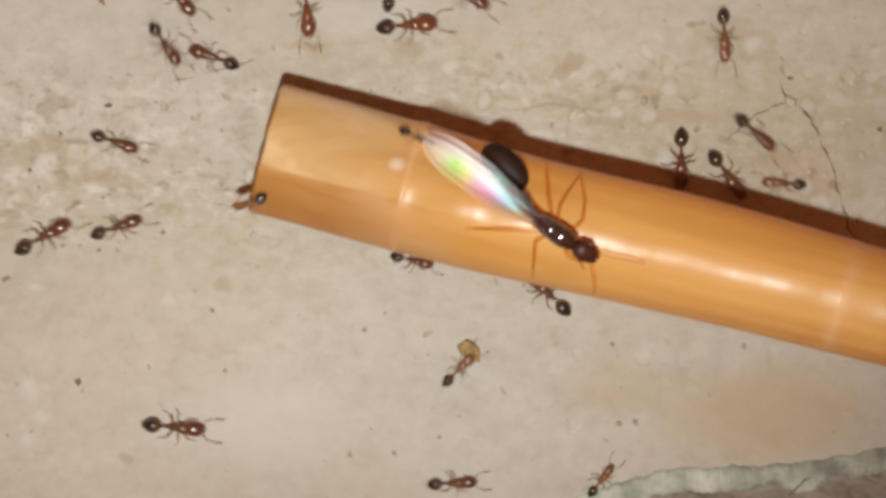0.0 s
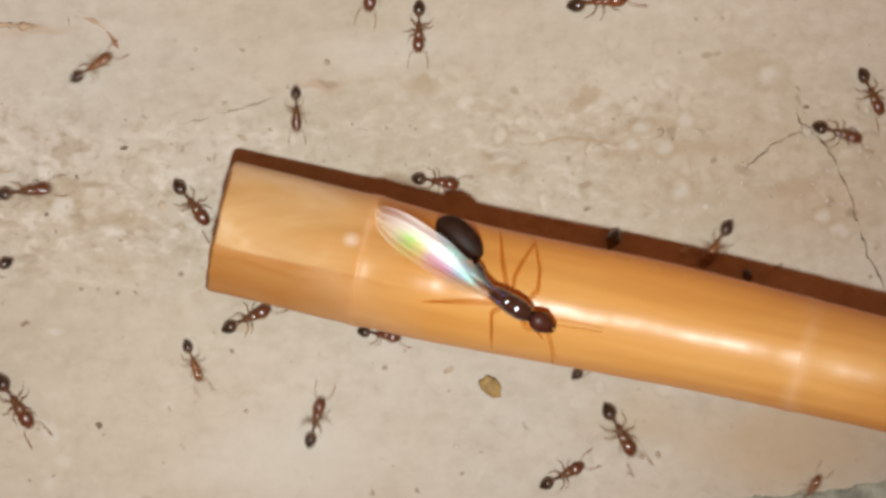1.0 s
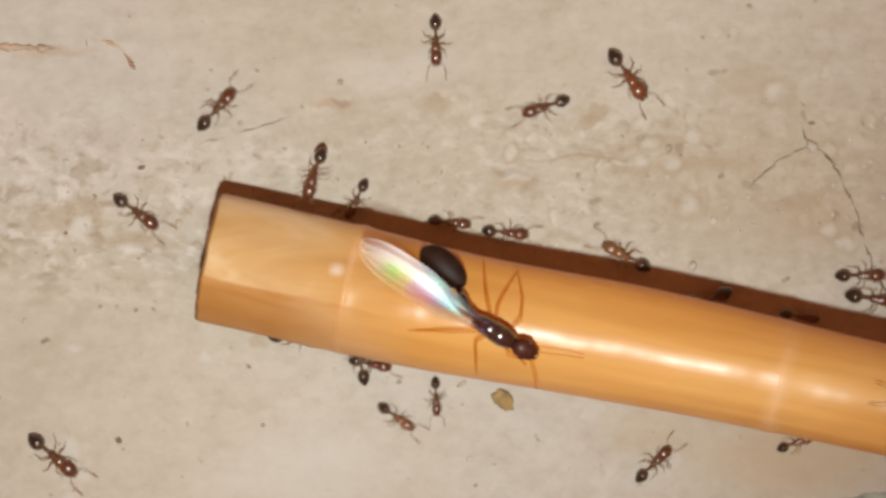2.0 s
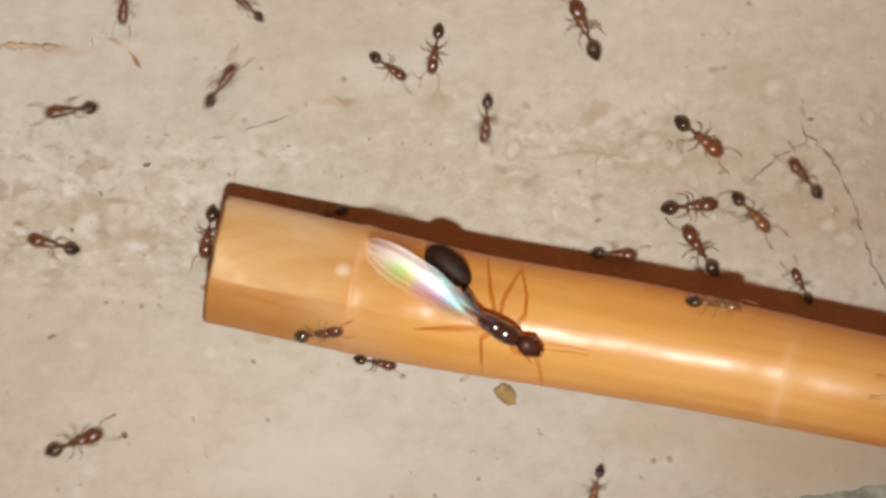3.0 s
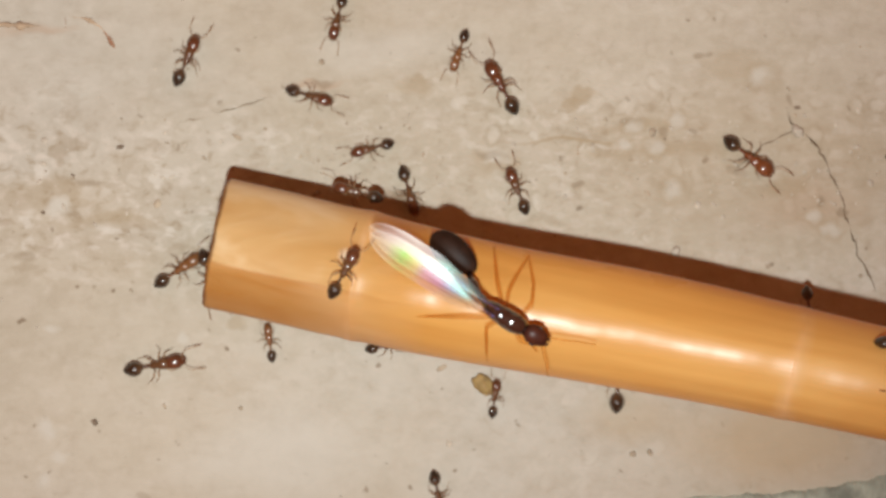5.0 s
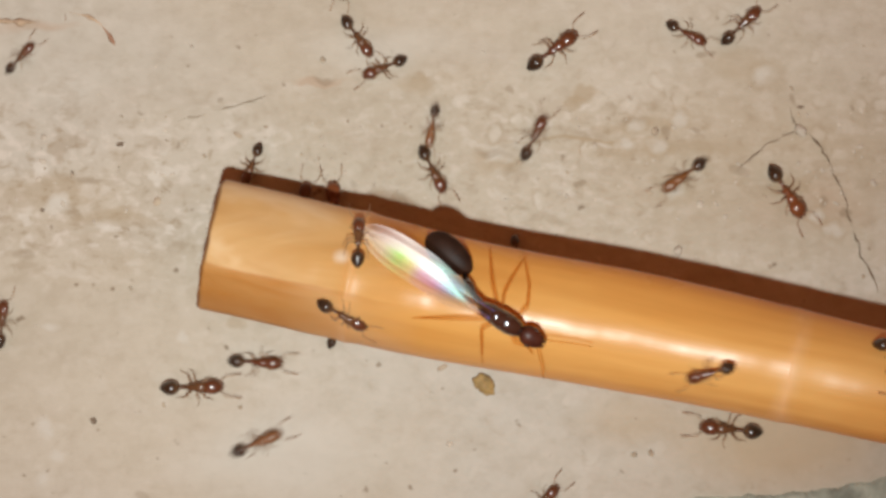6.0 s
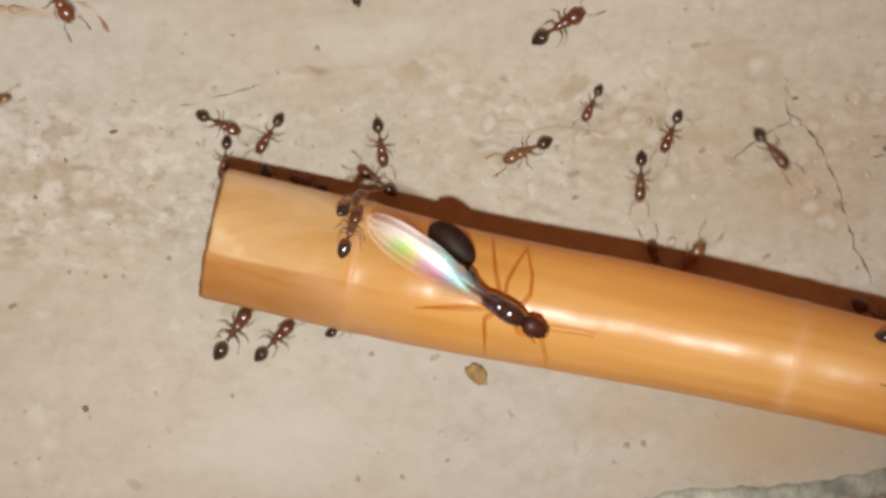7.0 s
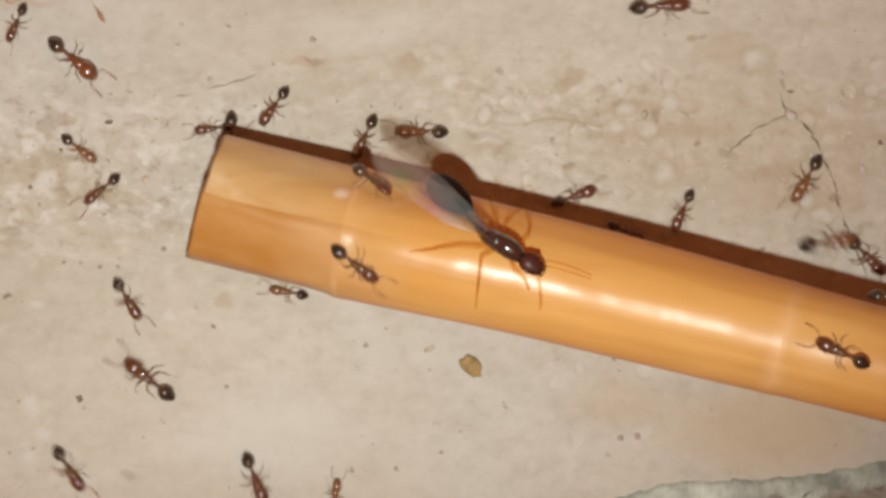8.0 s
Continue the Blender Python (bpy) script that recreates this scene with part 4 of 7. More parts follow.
# build and size of each worker
CREW = (('m', 0.94), ('m', 0.99), ('M', 1.07), ('M', 1.14), ('m', 0.97), ('m', 0.94), ('p', 1.02), ('m', 0.96), ('s', 1.14), ('m', 1.09), ('p', 0.82), ('m', 0.92), ('m', 1.18), ('m', 1.00), ('p', 0.82), ('s', 0.82), ('m', 1.11), ('p', 0.83), ('m', 1.18), ('m', 0.92), ('p', 0.74), ('m', 1.03), ('m', 0.76), ('s', 0.89), ('m', 0.84), ('m', 1.17), ('p', 0.90), ('s', 1.02), ('m', 0.96), ('m', 1.03), ('m', 0.81), ('s', 1.10), ('m', 0.74), ('m', 0.98), ('m', 0.74), ('m', 0.84), ('m', 1.25), ('m', 1.10), ('m', 0.91), ('m', 1.17), ('m', 0.99), ('m', 0.92), ('p', 1.06), ('m', 0.74), ('p', 0.82), ('m', 0.89), ('p', 0.99), ('s', 0.84), ('m', 0.98), ('p', 0.99), ('p', 1.00), ('m', 0.75), ('m', 0.90), ('s', 0.87), ('m', 0.74), ('M', 1.13), ('p', 0.80), ('s', 0.75), ('m', 0.96), ('p', 1.00), ('p', 1.12), ('m', 0.99), ('m', 0.74), ('m', 0.74), ('m', 0.97), ('p', 0.74), ('m', 0.78))

the_stem = stem()
the_stem.matrix_world = STEM_PATH[0][1]
the_rider = winged_ant()
the_rider.matrix_world = STEM_PATH[0][1] @ RIDER

MODELS = {
    "m": ant("brown worker ant with a black gaster on the plaster", 1.0),
    "M": ant("large-headed rust-brown worker ant on the plaster", 1.18, RUST, RUST),
    "s": ant("dark reddish worker ant near the dry stem", 1.05, HEAD, HEAD),
    "p": ant("paler amber worker ant with a dark gaster", 0.95, PALE, PALE),
}
crew = []
used = set()
for build, size in CREW:
    one = MODELS[build] if build not in used else copy_thing(MODELS[build], Matrix())
    used.add(build)
    one.scale = (size, size, size)
    crew.append(one)

# marks on the plaster
line_strip("crack", [(24.2, 10.6), (24.35, 9.7), (24.9, 9.1), (25.6, 8.7), (26.5, 7.6), (27.5, 5.4), (28.3, 3.6), (28.7, 1.6), (29.2, 0.2), (30.4, -2.4)], 0.05, CRACK, "fine dark crack in the plaster", "crack", 0.0, 0.3)
line_strip("crack", [(24.9, 9.1), (23.8, 8.7), (22.6, 8.0), (21.4, 7.1), (20.3, 6.1)], 0.04, CRACK, "fine dark crack in the plaster", "crack", 0.0, 0.25)
line_strip("crack", [(-19.2, 9.9), (-18.4, 10.2), (-17.2, 10.4)], 0.05, HAIRLINE, "faint hairline crack in the plaster", "crack", -0.02, 0.2)
line_strip("crack", [(-16.8, 10.6), (-15.0, 11.0), (-13.4, 11.5), (-12.2, 11.9)], 0.04, HAIRLINE, "faint hairline crack in the plaster", "crack")
line_strip("fibre", [(-34, 17.2), (-31, 17.05), (-30, 17.0), (-29.0, 16.95)], 0.22, FIBRE, "thin orange plant fibre on the plaster", "fibre", -0.08, 0.08, kind="")
line_strip("fibre", [(-27.15, 17.6), (-27.1, 17.2), (-27.2, 16.8)], 0.13, HUSK, "tiny dark red plant shred on the plaster", "fibre", -0.02, 0.05, kind="")
line_strip("fibre", [(-26.9, 17.65), (-25.7, 17.45), (-24.7, 16.9), (-24.3, 16.4)], 0.15, FIBRE, "curved pale plant fibre on the plaster", "fibre", -0.06, 0.08, kind="")
line_strip("fibre", [(-24.5, 16.6), (-24.0, 16.0), (-23.65, 15.3)], 0.26, HUSK, "short red-brown plant shred on the plaster", "fibre", -0.08, 0.05, kind="")
lump("crumb", 2.4, -8.9, 0.62, 0.85, 0.4, CRUMB, "flat ochre crumb on the plaster", "crumb", 1)
lump("pebble", 16.2, 0.5, 0.35, 0.3, 0.3, GRIT, "small pale pebble on the plaster", "pebble", 2)
lump("pebble", 24.9, 9.0, 0.5, 0.35, 0.3, GRIT, "small pale pebble beside the crack", "pebble", 3)
lump("dirt_speck", -23.3, 8.3, 0.28, 0.16, 0.12, DIRT, "small dark dirt speck", "speck", 4)
lump("dirt_speck", -25.3, -11.3, 0.2, 0.26, 0.12, DIRT, "small dark dirt speck", "speck", 5)
lump("dirt_speck", 13.0, -13.9, 0.18, 0.22, 0.1, TANGRIT, "small brown dirt speck", "speck", 6)
lump("dirt_speck", -8.9, 14.2, 0.2, 0.2, 0.1, TANGRIT, "small brown dirt speck", "speck", 7)
lump("dirt_speck", 14.2, -13.8, 0.16, 0.24, 0.1, TANGRIT, "small brown dirt speck", "speck", 8)
lump("dirt_speck", -14.9, -10.4, 0.15, 0.15, 0.1, TANGRIT, "small brown dirt speck", "speck", 9)
lump("dirt_speck", 31.3, 7.1, 0.16, 0.16, 0.1, DIRT, "small dark dirt speck", "speck", 10)
lump("pebble", 14.6, 9.0, 0.3, 0.26, 0.1, TANGRIT, "small tan pebble bedded in the plaster", "pebble", 13)
line_strip("twig", [(24.9, -18.9), (25.6, -18.2), (26.4, -17.5)], 0.07, CRACK, "short dark twig on the grey cement", "twig", 0.65, 0.1, kind="")


# ---------------------------------------------------------------- movement
def motions():
    walk(the_stem, STEM_PATH)
    walk(the_rider, [(t, m @ RIDER) for t, m in STEM_PATH])
    walk(crew[0], [
        (0, on_ground(-19.23, 12.48, -55)), (0.2, on_ground(-19.58, 7.96, -58)), (0.5, on_ground(-18.81, 3.74, -83)), (0.7, on_ground(-22.75, 1.99, -128)),
        (1, on_ground(-32.95, -0.3, -157)), (1.33, on_ground(-38.86, -0.3, 180)), (8, on_ground(-38.86, -0.3, 180)),
    ])
    walk(crew[1], [
        (0, on_ground(-15.99, 11.74, 160)), (0.2, on_ground(-13.71, 11.32, 174)), (0.35, on_ground(-13.54, 10.31, -150)), (0.5, on_ground(-13.37, 9.31, -115)),
        (0.7, on_ground(-13.24, 8.23, -88)), (0.81, on_ground(-13.35, 6.52, -50)), (0.92, on_ground(-13.47, 4.81, -13)), (1, on_ground(-13.49, 4.78, -13)),
        (1.2, on_ground(-15.19, 4.3, -13)), (1.5, on_ground(-15.13, 3.82, -13)), (1.7, on_ground(-15.33, 3.87, -13)), (2, on_ground(-15.42, 3.79, -13)),
        (2.4, on_ground(-15.54, 3.69, -12)), (2.8, on_ground(-15.67, 3.6, -12)), (3, on_ground(-15.41, 3.48, -12)), (3.2, on_ground(-14.49, 3.43, -12)),
        (3.5, on_ground(-13.28, 3.57, -12)), (3.7, on_ground(-13.44, 3.65, -12)), (4, on_ground(-13.01, 3.51, -12)), (4.2, on_ground(-13.1, 3.68, -12)),
        (4.5, on_ground(-13.5, 3.54, -12)), (5, on_ground(-13.52, 3.47, -12)), (5.5, on_ground(-12.6, 3.2, 10)), (5.8, on_ground(-10.7, 3.9, 66)),
        (6, on_ground(-10.5, 3.9, 72)), (6.15, on_ground(-10.6, 3.7, 50)), (6.5, on_ground(-12.6, 3.21, -12)), (6.9, on_ground(-12.3, 3.7, -60)),
        (7.2, on_ground(-11.7, 4.9, -95)), (7.35, on_ground(-11.7, 5.5, -98)), (7.5, on_ground(-12.1, 5.5, -100)), (7.7, on_ground(-13.8, 6.3, -95)),
        (8, on_ground(-14.6, 7.0, -90)),
    ])
    walk(crew[2], [
        (0, on_ground(-9.31, 15.03, -85)), (0.2, on_ground(-10.21, 12.08, -94)), (0.5, on_ground(-10.03, 9.81, -81)), (0.7, on_ground(-8.33, 7.1, -58)),
        (0.9, on_ground(-9.74, 3.98, -13)), (1, on_ground(-9.76, 3.94, -13)), (1.2, on_ground(-11.47, 3.46, -13)), (1.5, on_ground(-11.41, 3, -13)),
        (1.7, on_ground(-11.6, 3.06, -13)), (2, on_ground(-11.69, 2.99, -13)), (2.4, on_ground(-11.81, 2.9, -12)), (2.8, on_ground(-11.94, 2.81, -12)),
        (3, on_ground(-11.68, 2.71, -12)), (3.2, on_ground(-10.76, 2.66, -12)), (3.5, on_ground(-9.55, 2.79, -12)), (3.7, on_ground(-9.7, 2.88, -12)),
        (4, on_ground(-9.27, 2.73, -12)), (4.2, on_ground(-9.37, 2.9, -12)), (4.5, on_ground(-9.77, 2.76, -12)), (5, on_ground(-9.79, 2.69, -12)),
        (5.5, on_ground(-9.2, 3.1, 10)), (5.8, on_ground(-8.3, 3.7, 82)), (6, on_ground(-8.1, 3.7, 95)), (6.2, on_ground(-8.1, 3.2, 92)), (6.35, on_ground(-8.9, 3.0, 35)), (6.5, on_ground(-9.85, 2.44, -12)), (7, on_ground(-9.47, 2.47, -12)),
        (7.2, on_ground(-9.75, 2.2, -12)), (7.5, on_ground(-9.19, 2.68, -13)), (7.7, on_ground(-9.42, 3.71, -14)), (8, on_ground(-9.63, 3.91, -15)),
    ])
    walk(crew[3], [
        (0, on_ground(-2.08, 14.08, 6)), (0.2, on_ground(0.52, 14.26, 12)), (0.5, on_ground(5.06, 15.93, 26)), (0.7, on_ground(6.99, 17.38, 28)),
        (1, on_ground(10.37, 18.2, 8)), (1.2, on_ground(11.71, 18.82, 16)), (1.5, on_ground(11.56, 17.8, -5)), (1.7, on_ground(11.31, 15.93, -48)),
        (2.8, on_ground(15.52, 11.03, -59)), (3, on_ground(16.81, 9.41, -39)), (3.2, on_ground(19.07, 9.08, -9)), (3.5, on_ground(20.79, 7.73, -24)),
        (3.7, on_ground(20.42, 7.92, -30)), (4, on_ground(20.09, 7.27, -53)), (4.2, on_ground(20, 7.39, -60)), (4.5, on_ground(20.29, 7.2, -58)),
        (4.7, on_ground(20.72, 7.17, -49)), (5.8, on_ground(23.54, 5.58, -29)), (6, on_ground(23.89, 4.5, -57)), (6.2, on_ground(24.28, 2.31, -65)),
        (6.5, on_ground(27.48, -1.28, -32)), (6.7, on_ground(29.1, -3.12, -41)), (7, on_ground(30.78, -4.92, -34)), (7.15, on_ground(31.94, -8.38, -12)),
        (7.2, on_ground(31.88, -8.4, -12)), (7.5, on_ground(32.41, -8.04, -13)), (7.7, on_ground(32.05, -7.19, -14)), (8, on_ground(31.8, -6.89, -15)),
    ])
    walk(crew[4], [
        (0, on_ground(-3.35, 16.97, 81)), (0.07, on_ground(-3.34, 17.02, 24)), (0.13, on_ground(-3.32, 17.06, -33)), (0.2, on_ground(-3.31, 17.11, -90)),
        (0.5, on_ground(-1.98, 16.85, -79)), (0.7, on_ground(-2.17, 16.56, -82)), (1, on_ground(-2.41, 16.42, -92)), (1.2, on_ground(-2.27, 16.63, -87)),
        (1.5, on_ground(-1.95, 16.68, -91)), (1.7, on_ground(-2.05, 16.93, -91)), (2.8, on_ground(-1.8, 16.23, -85)), (3, on_ground(-2.25, 16.06, -101)),
        (3.2, on_ground(-1.94, 15.81, -93)), (3.5, on_ground(-2.08, 14.81, -127)), (3.7, on_ground(-5.02, 12.82, -144)), (4, on_ground(-6.87, 10.04, -113)),
        (4.2, on_ground(-6.33, 3.44, -80)), (4.5, on_ground(-2.28, 2.75, -81)), (4.7, on_ground(-3.02, 3.24, -82)), (5.8, on_ground(-1.38, 8.04, -40)),
        (6, on_ground(-1.11, 6.21, -63)), (6.2, on_ground(-0.27, 2.65, -78)), (6.35, on_ground(-1.35, -0.95, -12)), (6.5, on_ground(-1.27, -1.02, -12)),
        (7, on_ground(-0.88, -0.98, -12)), (7.2, on_ground(-1.15, -1.22, -12)), (7.5, on_ground(-0.62, -0.83, -13)), (7.7, on_ground(-0.95, -0.01, -14)),
        (8, on_ground(-1.22, 0.06, -15)),
    ])
    walk(crew[5], [
        (0, on_ground(2.08, 16.14, -26)), (0.2, on_ground(8.06, 13.31, -12)), (0.5, on_ground(20.41, 12.09, 11)), (0.7, on_ground(27.95, 12.93, 7)),
        (0.85, on_ground(28.71, 12.21, -29)), (1, on_ground(29.46, 11.49, -65)), (1.2, on_ground(28.2, 12.26, -102)), (1.5, on_ground(22.22, 13.01, -171)),
        (1.7, on_ground(13.9, 11.52, -167)), (2.8, on_ground(0.49, 14.6, -157)), (3, on_ground(1.33, 10.95, -96)), (3.2, on_ground(3.95, 4.26, -62)),
        (3.5, on_ground(5.4, 1.12, -64)), (4.2, on_ground(5.67, 1.24, -77)), (4.5, on_ground(5.35, 0.98, -83)), (4.57, on_ground(5.42, 2.1, -139)),
        (4.63, on_ground(5.48, 3.21, 164)), (4.7, on_ground(5.55, 4.32, 107)), (5.8, on_ground(1.88, 5.88, 130)), (6, on_ground(6.06, 8.67, 63)),
        (6.2, on_ground(10.11, 12.14, 47)), (6.5, on_ground(16.76, 10.88, -6)), (6.7, on_ground(15.08, 9.04, -67)), (7, on_ground(13.93, 4.93, -92)),
        (7.2, on_ground(14, 0.72, -71)), (7.42, on_ground(13.52, -4.03, -12)), (7.5, on_ground(13.65, -3.95, -13)), (7.7, on_ground(13.27, -3.33, -14)),
        (8, on_ground(12.98, -3.33, -15)),
    ])
    walk(crew[6], [
        (0, on_ground(20.13, 13.41, -87)), (0.2, on_ground(21.44, 9.03, -71)), (0.5, on_ground(22.74, 7.23, -56)), (0.7, on_ground(22.59, 6.16, -70)),
        (1, on_ground(18.29, 0.9, -124)), (1.2, on_ground(13.16, 0.05, -166)), (1.5, on_ground(11.89, 0.52, -168)), (1.7, on_ground(10.63, 0.38, -165)),
        (2.07, on_ground(11.45, 1.65, 137)), (2.43, on_ground(12.28, 2.92, 80)), (2.8, on_ground(13.1, 4.19, 23)), (3, on_ground(20.48, 3.84, -47)),
        (3.2, on_ground(21.54, 2.77, -61)), (3.5, on_ground(20.61, 2.59, -110)), (3.7, on_ground(17.49, 3.3, -179)), (3.85, on_ground(17.4, 2.32, -144)),
        (4, on_ground(17.32, 1.34, -109)), (4.2, on_ground(16.31, 0.78, -129)), (4.41, on_ground(15.3, -4.28, 168)), (4.5, on_ground(15.19, -4.3, 168)),
        (5, on_ground(15.17, -4.38, 168)), (5.5, on_ground(14.94, -4.5, 168)), (6, on_ground(14.83, -4.49, 168)), (6.5, on_ground(15.11, -4.6, 168)),
        (7, on_ground(15.51, -4.53, 168)), (7.2, on_ground(15.24, -4.71, 168)), (7.5, on_ground(15.75, -4.41, 167)), (7.7, on_ground(15.37, -3.79, 166)),
        (8, on_ground(15.08, -3.78, 165)),
    ])
    walk(crew[7], [
        (0, on_ground(22.49, 6.64, -41)), (0.2, on_ground(26.49, 3.91, -30)), (0.5, on_ground(25.97, 6.89, -18)), (0.7, on_ground(27.41, 10.16, 35)),
        (1, on_ground(27.15, 8.74, -17)), (1.2, on_ground(27.46, 4.94, -65)), (1.5, on_ground(29.49, -3.3, -71)), (1.93, on_ground(28.5, -0.84, -11)),
        (2.37, on_ground(27.51, 1.62, 49)), (2.8, on_ground(26.52, 4.08, 110)), (3, on_ground(24.27, 6.45, 128)), (3.2, on_ground(22.39, 10.47, 105)),
        (3.5, on_ground(21.64, 15.64, 94)), (3.7, on_ground(20.42, 19.41, 105)), (3.99, on_ground(20.42, 24.7, 90)), (8, on_ground(20.42, 24.7, 90)),
    ])
    walk(crew[8], [
        (0, on_ground(17.16, 4.64, -90)), (0.2, on_ground(17.03, 5.01, -82)), (0.5, on_ground(14.92, 4.84, -114)), (0.7, on_ground(13.41, 3.61, -117)),
        (1, on_ground(10.44, -0.01, -115)), (1.2, on_ground(8.87, -0.52, -109)), (1.7, on_ground(16.68, -2.83, -130)), (2.25, on_ground(16.79, -1.5, -172)),
        (2.8, on_ground(16.91, -0.16, 147)), (3, on_ground(16.57, 1.4, 123)), (3.2, on_ground(15.96, 1.54, 132)), (3.5, on_ground(13.37, 3.91, 138)),
        (3.7, on_ground(9.75, 7.68, 133)), (4, on_ground(4.19, 11.48, 149)), (4.2, on_ground(3.41, 11.03, 176)), (4.5, on_ground(0.8, 11.69, 163)),
        (4.7, on_ground(2.14, 11.83, 145)), (5.25, on_ground(4.75, 13.26, 94)), (5.8, on_ground(7.37, 14.7, 43)), (6, on_ground(7.46, 14.79, 36)),
        (6.2, on_ground(7.41, 14.88, 34)), (6.5, on_ground(7.84, 14.74, 27)), (6.7, on_ground(7.86, 14.38, 23)), (7, on_ground(8.28, 15.74, 32)),
        (7.2, on_ground(8.73, 15.66, 41)), (7.5, on_ground(8.82, 15.98, 34)), (7.7, on_ground(9.76, 15.73, 15)), (8, on_ground(15.75, 16.61, 5)),
    ])
    walk(crew[9], [
        (0, on_ground(20.53, 3.59, -53)), (0.2, on_ground(22.55, 2.36, -36)), (0.5, on_ground(26.26, 0.73, -22)), (0.7, on_ground(28.25, -1.99, -40)),
        (0.87, on_ground(28.83, -6.8, -13)), (1, on_ground(28.81, -6.87, -13)), (1.2, on_ground(27.03, -7.4, -13)), (1.5, on_ground(27.16, -7.66, -13)),
        (1.7, on_ground(26.95, -7.6, -13)), (2, on_ground(26.87, -7.57, -13)), (2.4, on_ground(26.77, -7.54, -12)), (2.8, on_ground(26.67, -7.51, -12)),
        (3, on_ground(26.95, -7.54, -12)), (3.2, on_ground(27.9, -7.5, -12)), (3.5, on_ground(29.14, -7.45, -12)), (3.7, on_ground(29.01, -7.29, -12)),
        (4, on_ground(29.43, -7.51, -12)), (4.2, on_ground(29.32, -7.41, -12)), (4.5, on_ground(28.93, -7.47, -12)), (5, on_ground(28.91, -7.56, -12)),
        (5.5, on_ground(28.68, -7.69, -12)), (6, on_ground(28.57, -7.64, -12)), (6.5, on_ground(28.85, -7.75, -12)), (7, on_ground(29.26, -7.65, -12)),
        (7.2, on_ground(29, -7.75, -12)), (7.5, on_ground(29.52, -7.41, -13)), (7.7, on_ground(29.16, -6.63, -14)), (8, on_ground(28.9, -6.4, -15)),
    ])
    walk(crew[10], [
        (0, on_ground(24.34, 3.17, 176)), (0.2, on_ground(26.8, 0.74, 171)), (0.5, on_ground(29.12, -1.2, 104)), (0.57, on_ground(29.39, -2.03, 154)),
        (0.63, on_ground(29.65, -2.86, -155)), (0.7, on_ground(29.92, -3.68, -105)), (0.77, on_ground(30.5, -5.52, -149)), (0.85, on_ground(31.08, -7.36, 167)),
        (1, on_ground(31.05, -7.43, 167)), (1.2, on_ground(29.27, -7.97, 167)), (1.5, on_ground(29.4, -8.22, 167)), (1.7, on_ground(29.19, -8.15, 167)),
        (2, on_ground(29.11, -8.12, 167)), (2.4, on_ground(29.01, -8.08, 168)), (2.8, on_ground(28.91, -8.04, 168)), (3, on_ground(29.19, -8.07, 168)),
        (3.2, on_ground(30.15, -8.03, 168)), (3.5, on_ground(31.39, -7.98, 168)), (3.7, on_ground(31.26, -7.82, 168)), (4, on_ground(31.68, -8.04, 168)),
        (4.2, on_ground(31.57, -7.95, 168)), (4.5, on_ground(31.18, -8, 168)), (5, on_ground(31.16, -8.09, 168)), (5.5, on_ground(30.93, -8.22, 168)),
        (6, on_ground(30.83, -8.17, 168)), (6.5, on_ground(31.1, -8.27, 168)), (7, on_ground(31.51, -8.18, 168)), (7.2, on_ground(31.26, -8.26, 168)),
        (7.5, on_ground(31.78, -7.9, 167)), (7.7, on_ground(31.43, -7.07, 166)), (8, on_ground(31.18, -6.79, 165)),
    ])
    walk(crew[11], [
        (0, on_ground(-22.67, 5.63, -18)), (0.2, on_ground(-18.02, 5.58, -1)), (0.5, on_ground(-12.85, 3.99, -10)), (0.65, on_ground(-13.39, 4.89, -13)),
        (0.7, on_ground(-13.42, 4.91, -13)), (1, on_ground(-13.49, 4.78, -13)), (1.2, on_ground(-15.19, 4.3, -13)), (1.5, on_ground(-15.13, 3.82, -13)),
        (1.7, on_ground(-15.33, 3.87, -13)), (2, on_ground(-15.42, 3.79, -13)), (2.4, on_ground(-15.54, 3.69, -12)), (2.8, on_ground(-15.67, 3.6, -12)),
        (3, on_ground(-15.41, 3.48, -12)), (3.2, on_ground(-14.49, 3.43, -12)), (3.5, on_ground(-13.28, 3.57, -12)), (3.7, on_ground(-13.44, 3.65, -12)),
        (4, on_ground(-13.01, 3.51, -12)), (4.2, on_ground(-13.1, 3.68, -12)), (4.5, on_ground(-13.5, 3.54, -12)), (5, on_ground(-13.52, 3.47, -12)),
        (5.5, on_ground(-13.74, 3.38, -12)), (6, on_ground(-13.87, 3.31, -12)), (6.5, on_ground(-13.59, 3.21, -12)), (7, on_ground(-13.21, 3.23, -12)),
        (7.2, on_ground(-13.49, 2.95, -12)), (7.5, on_ground(-12.92, 3.48, -13)), (7.7, on_ground(-13.13, 4.6, -14)), (8, on_ground(-13.33, 4.86, -15)),
    ])
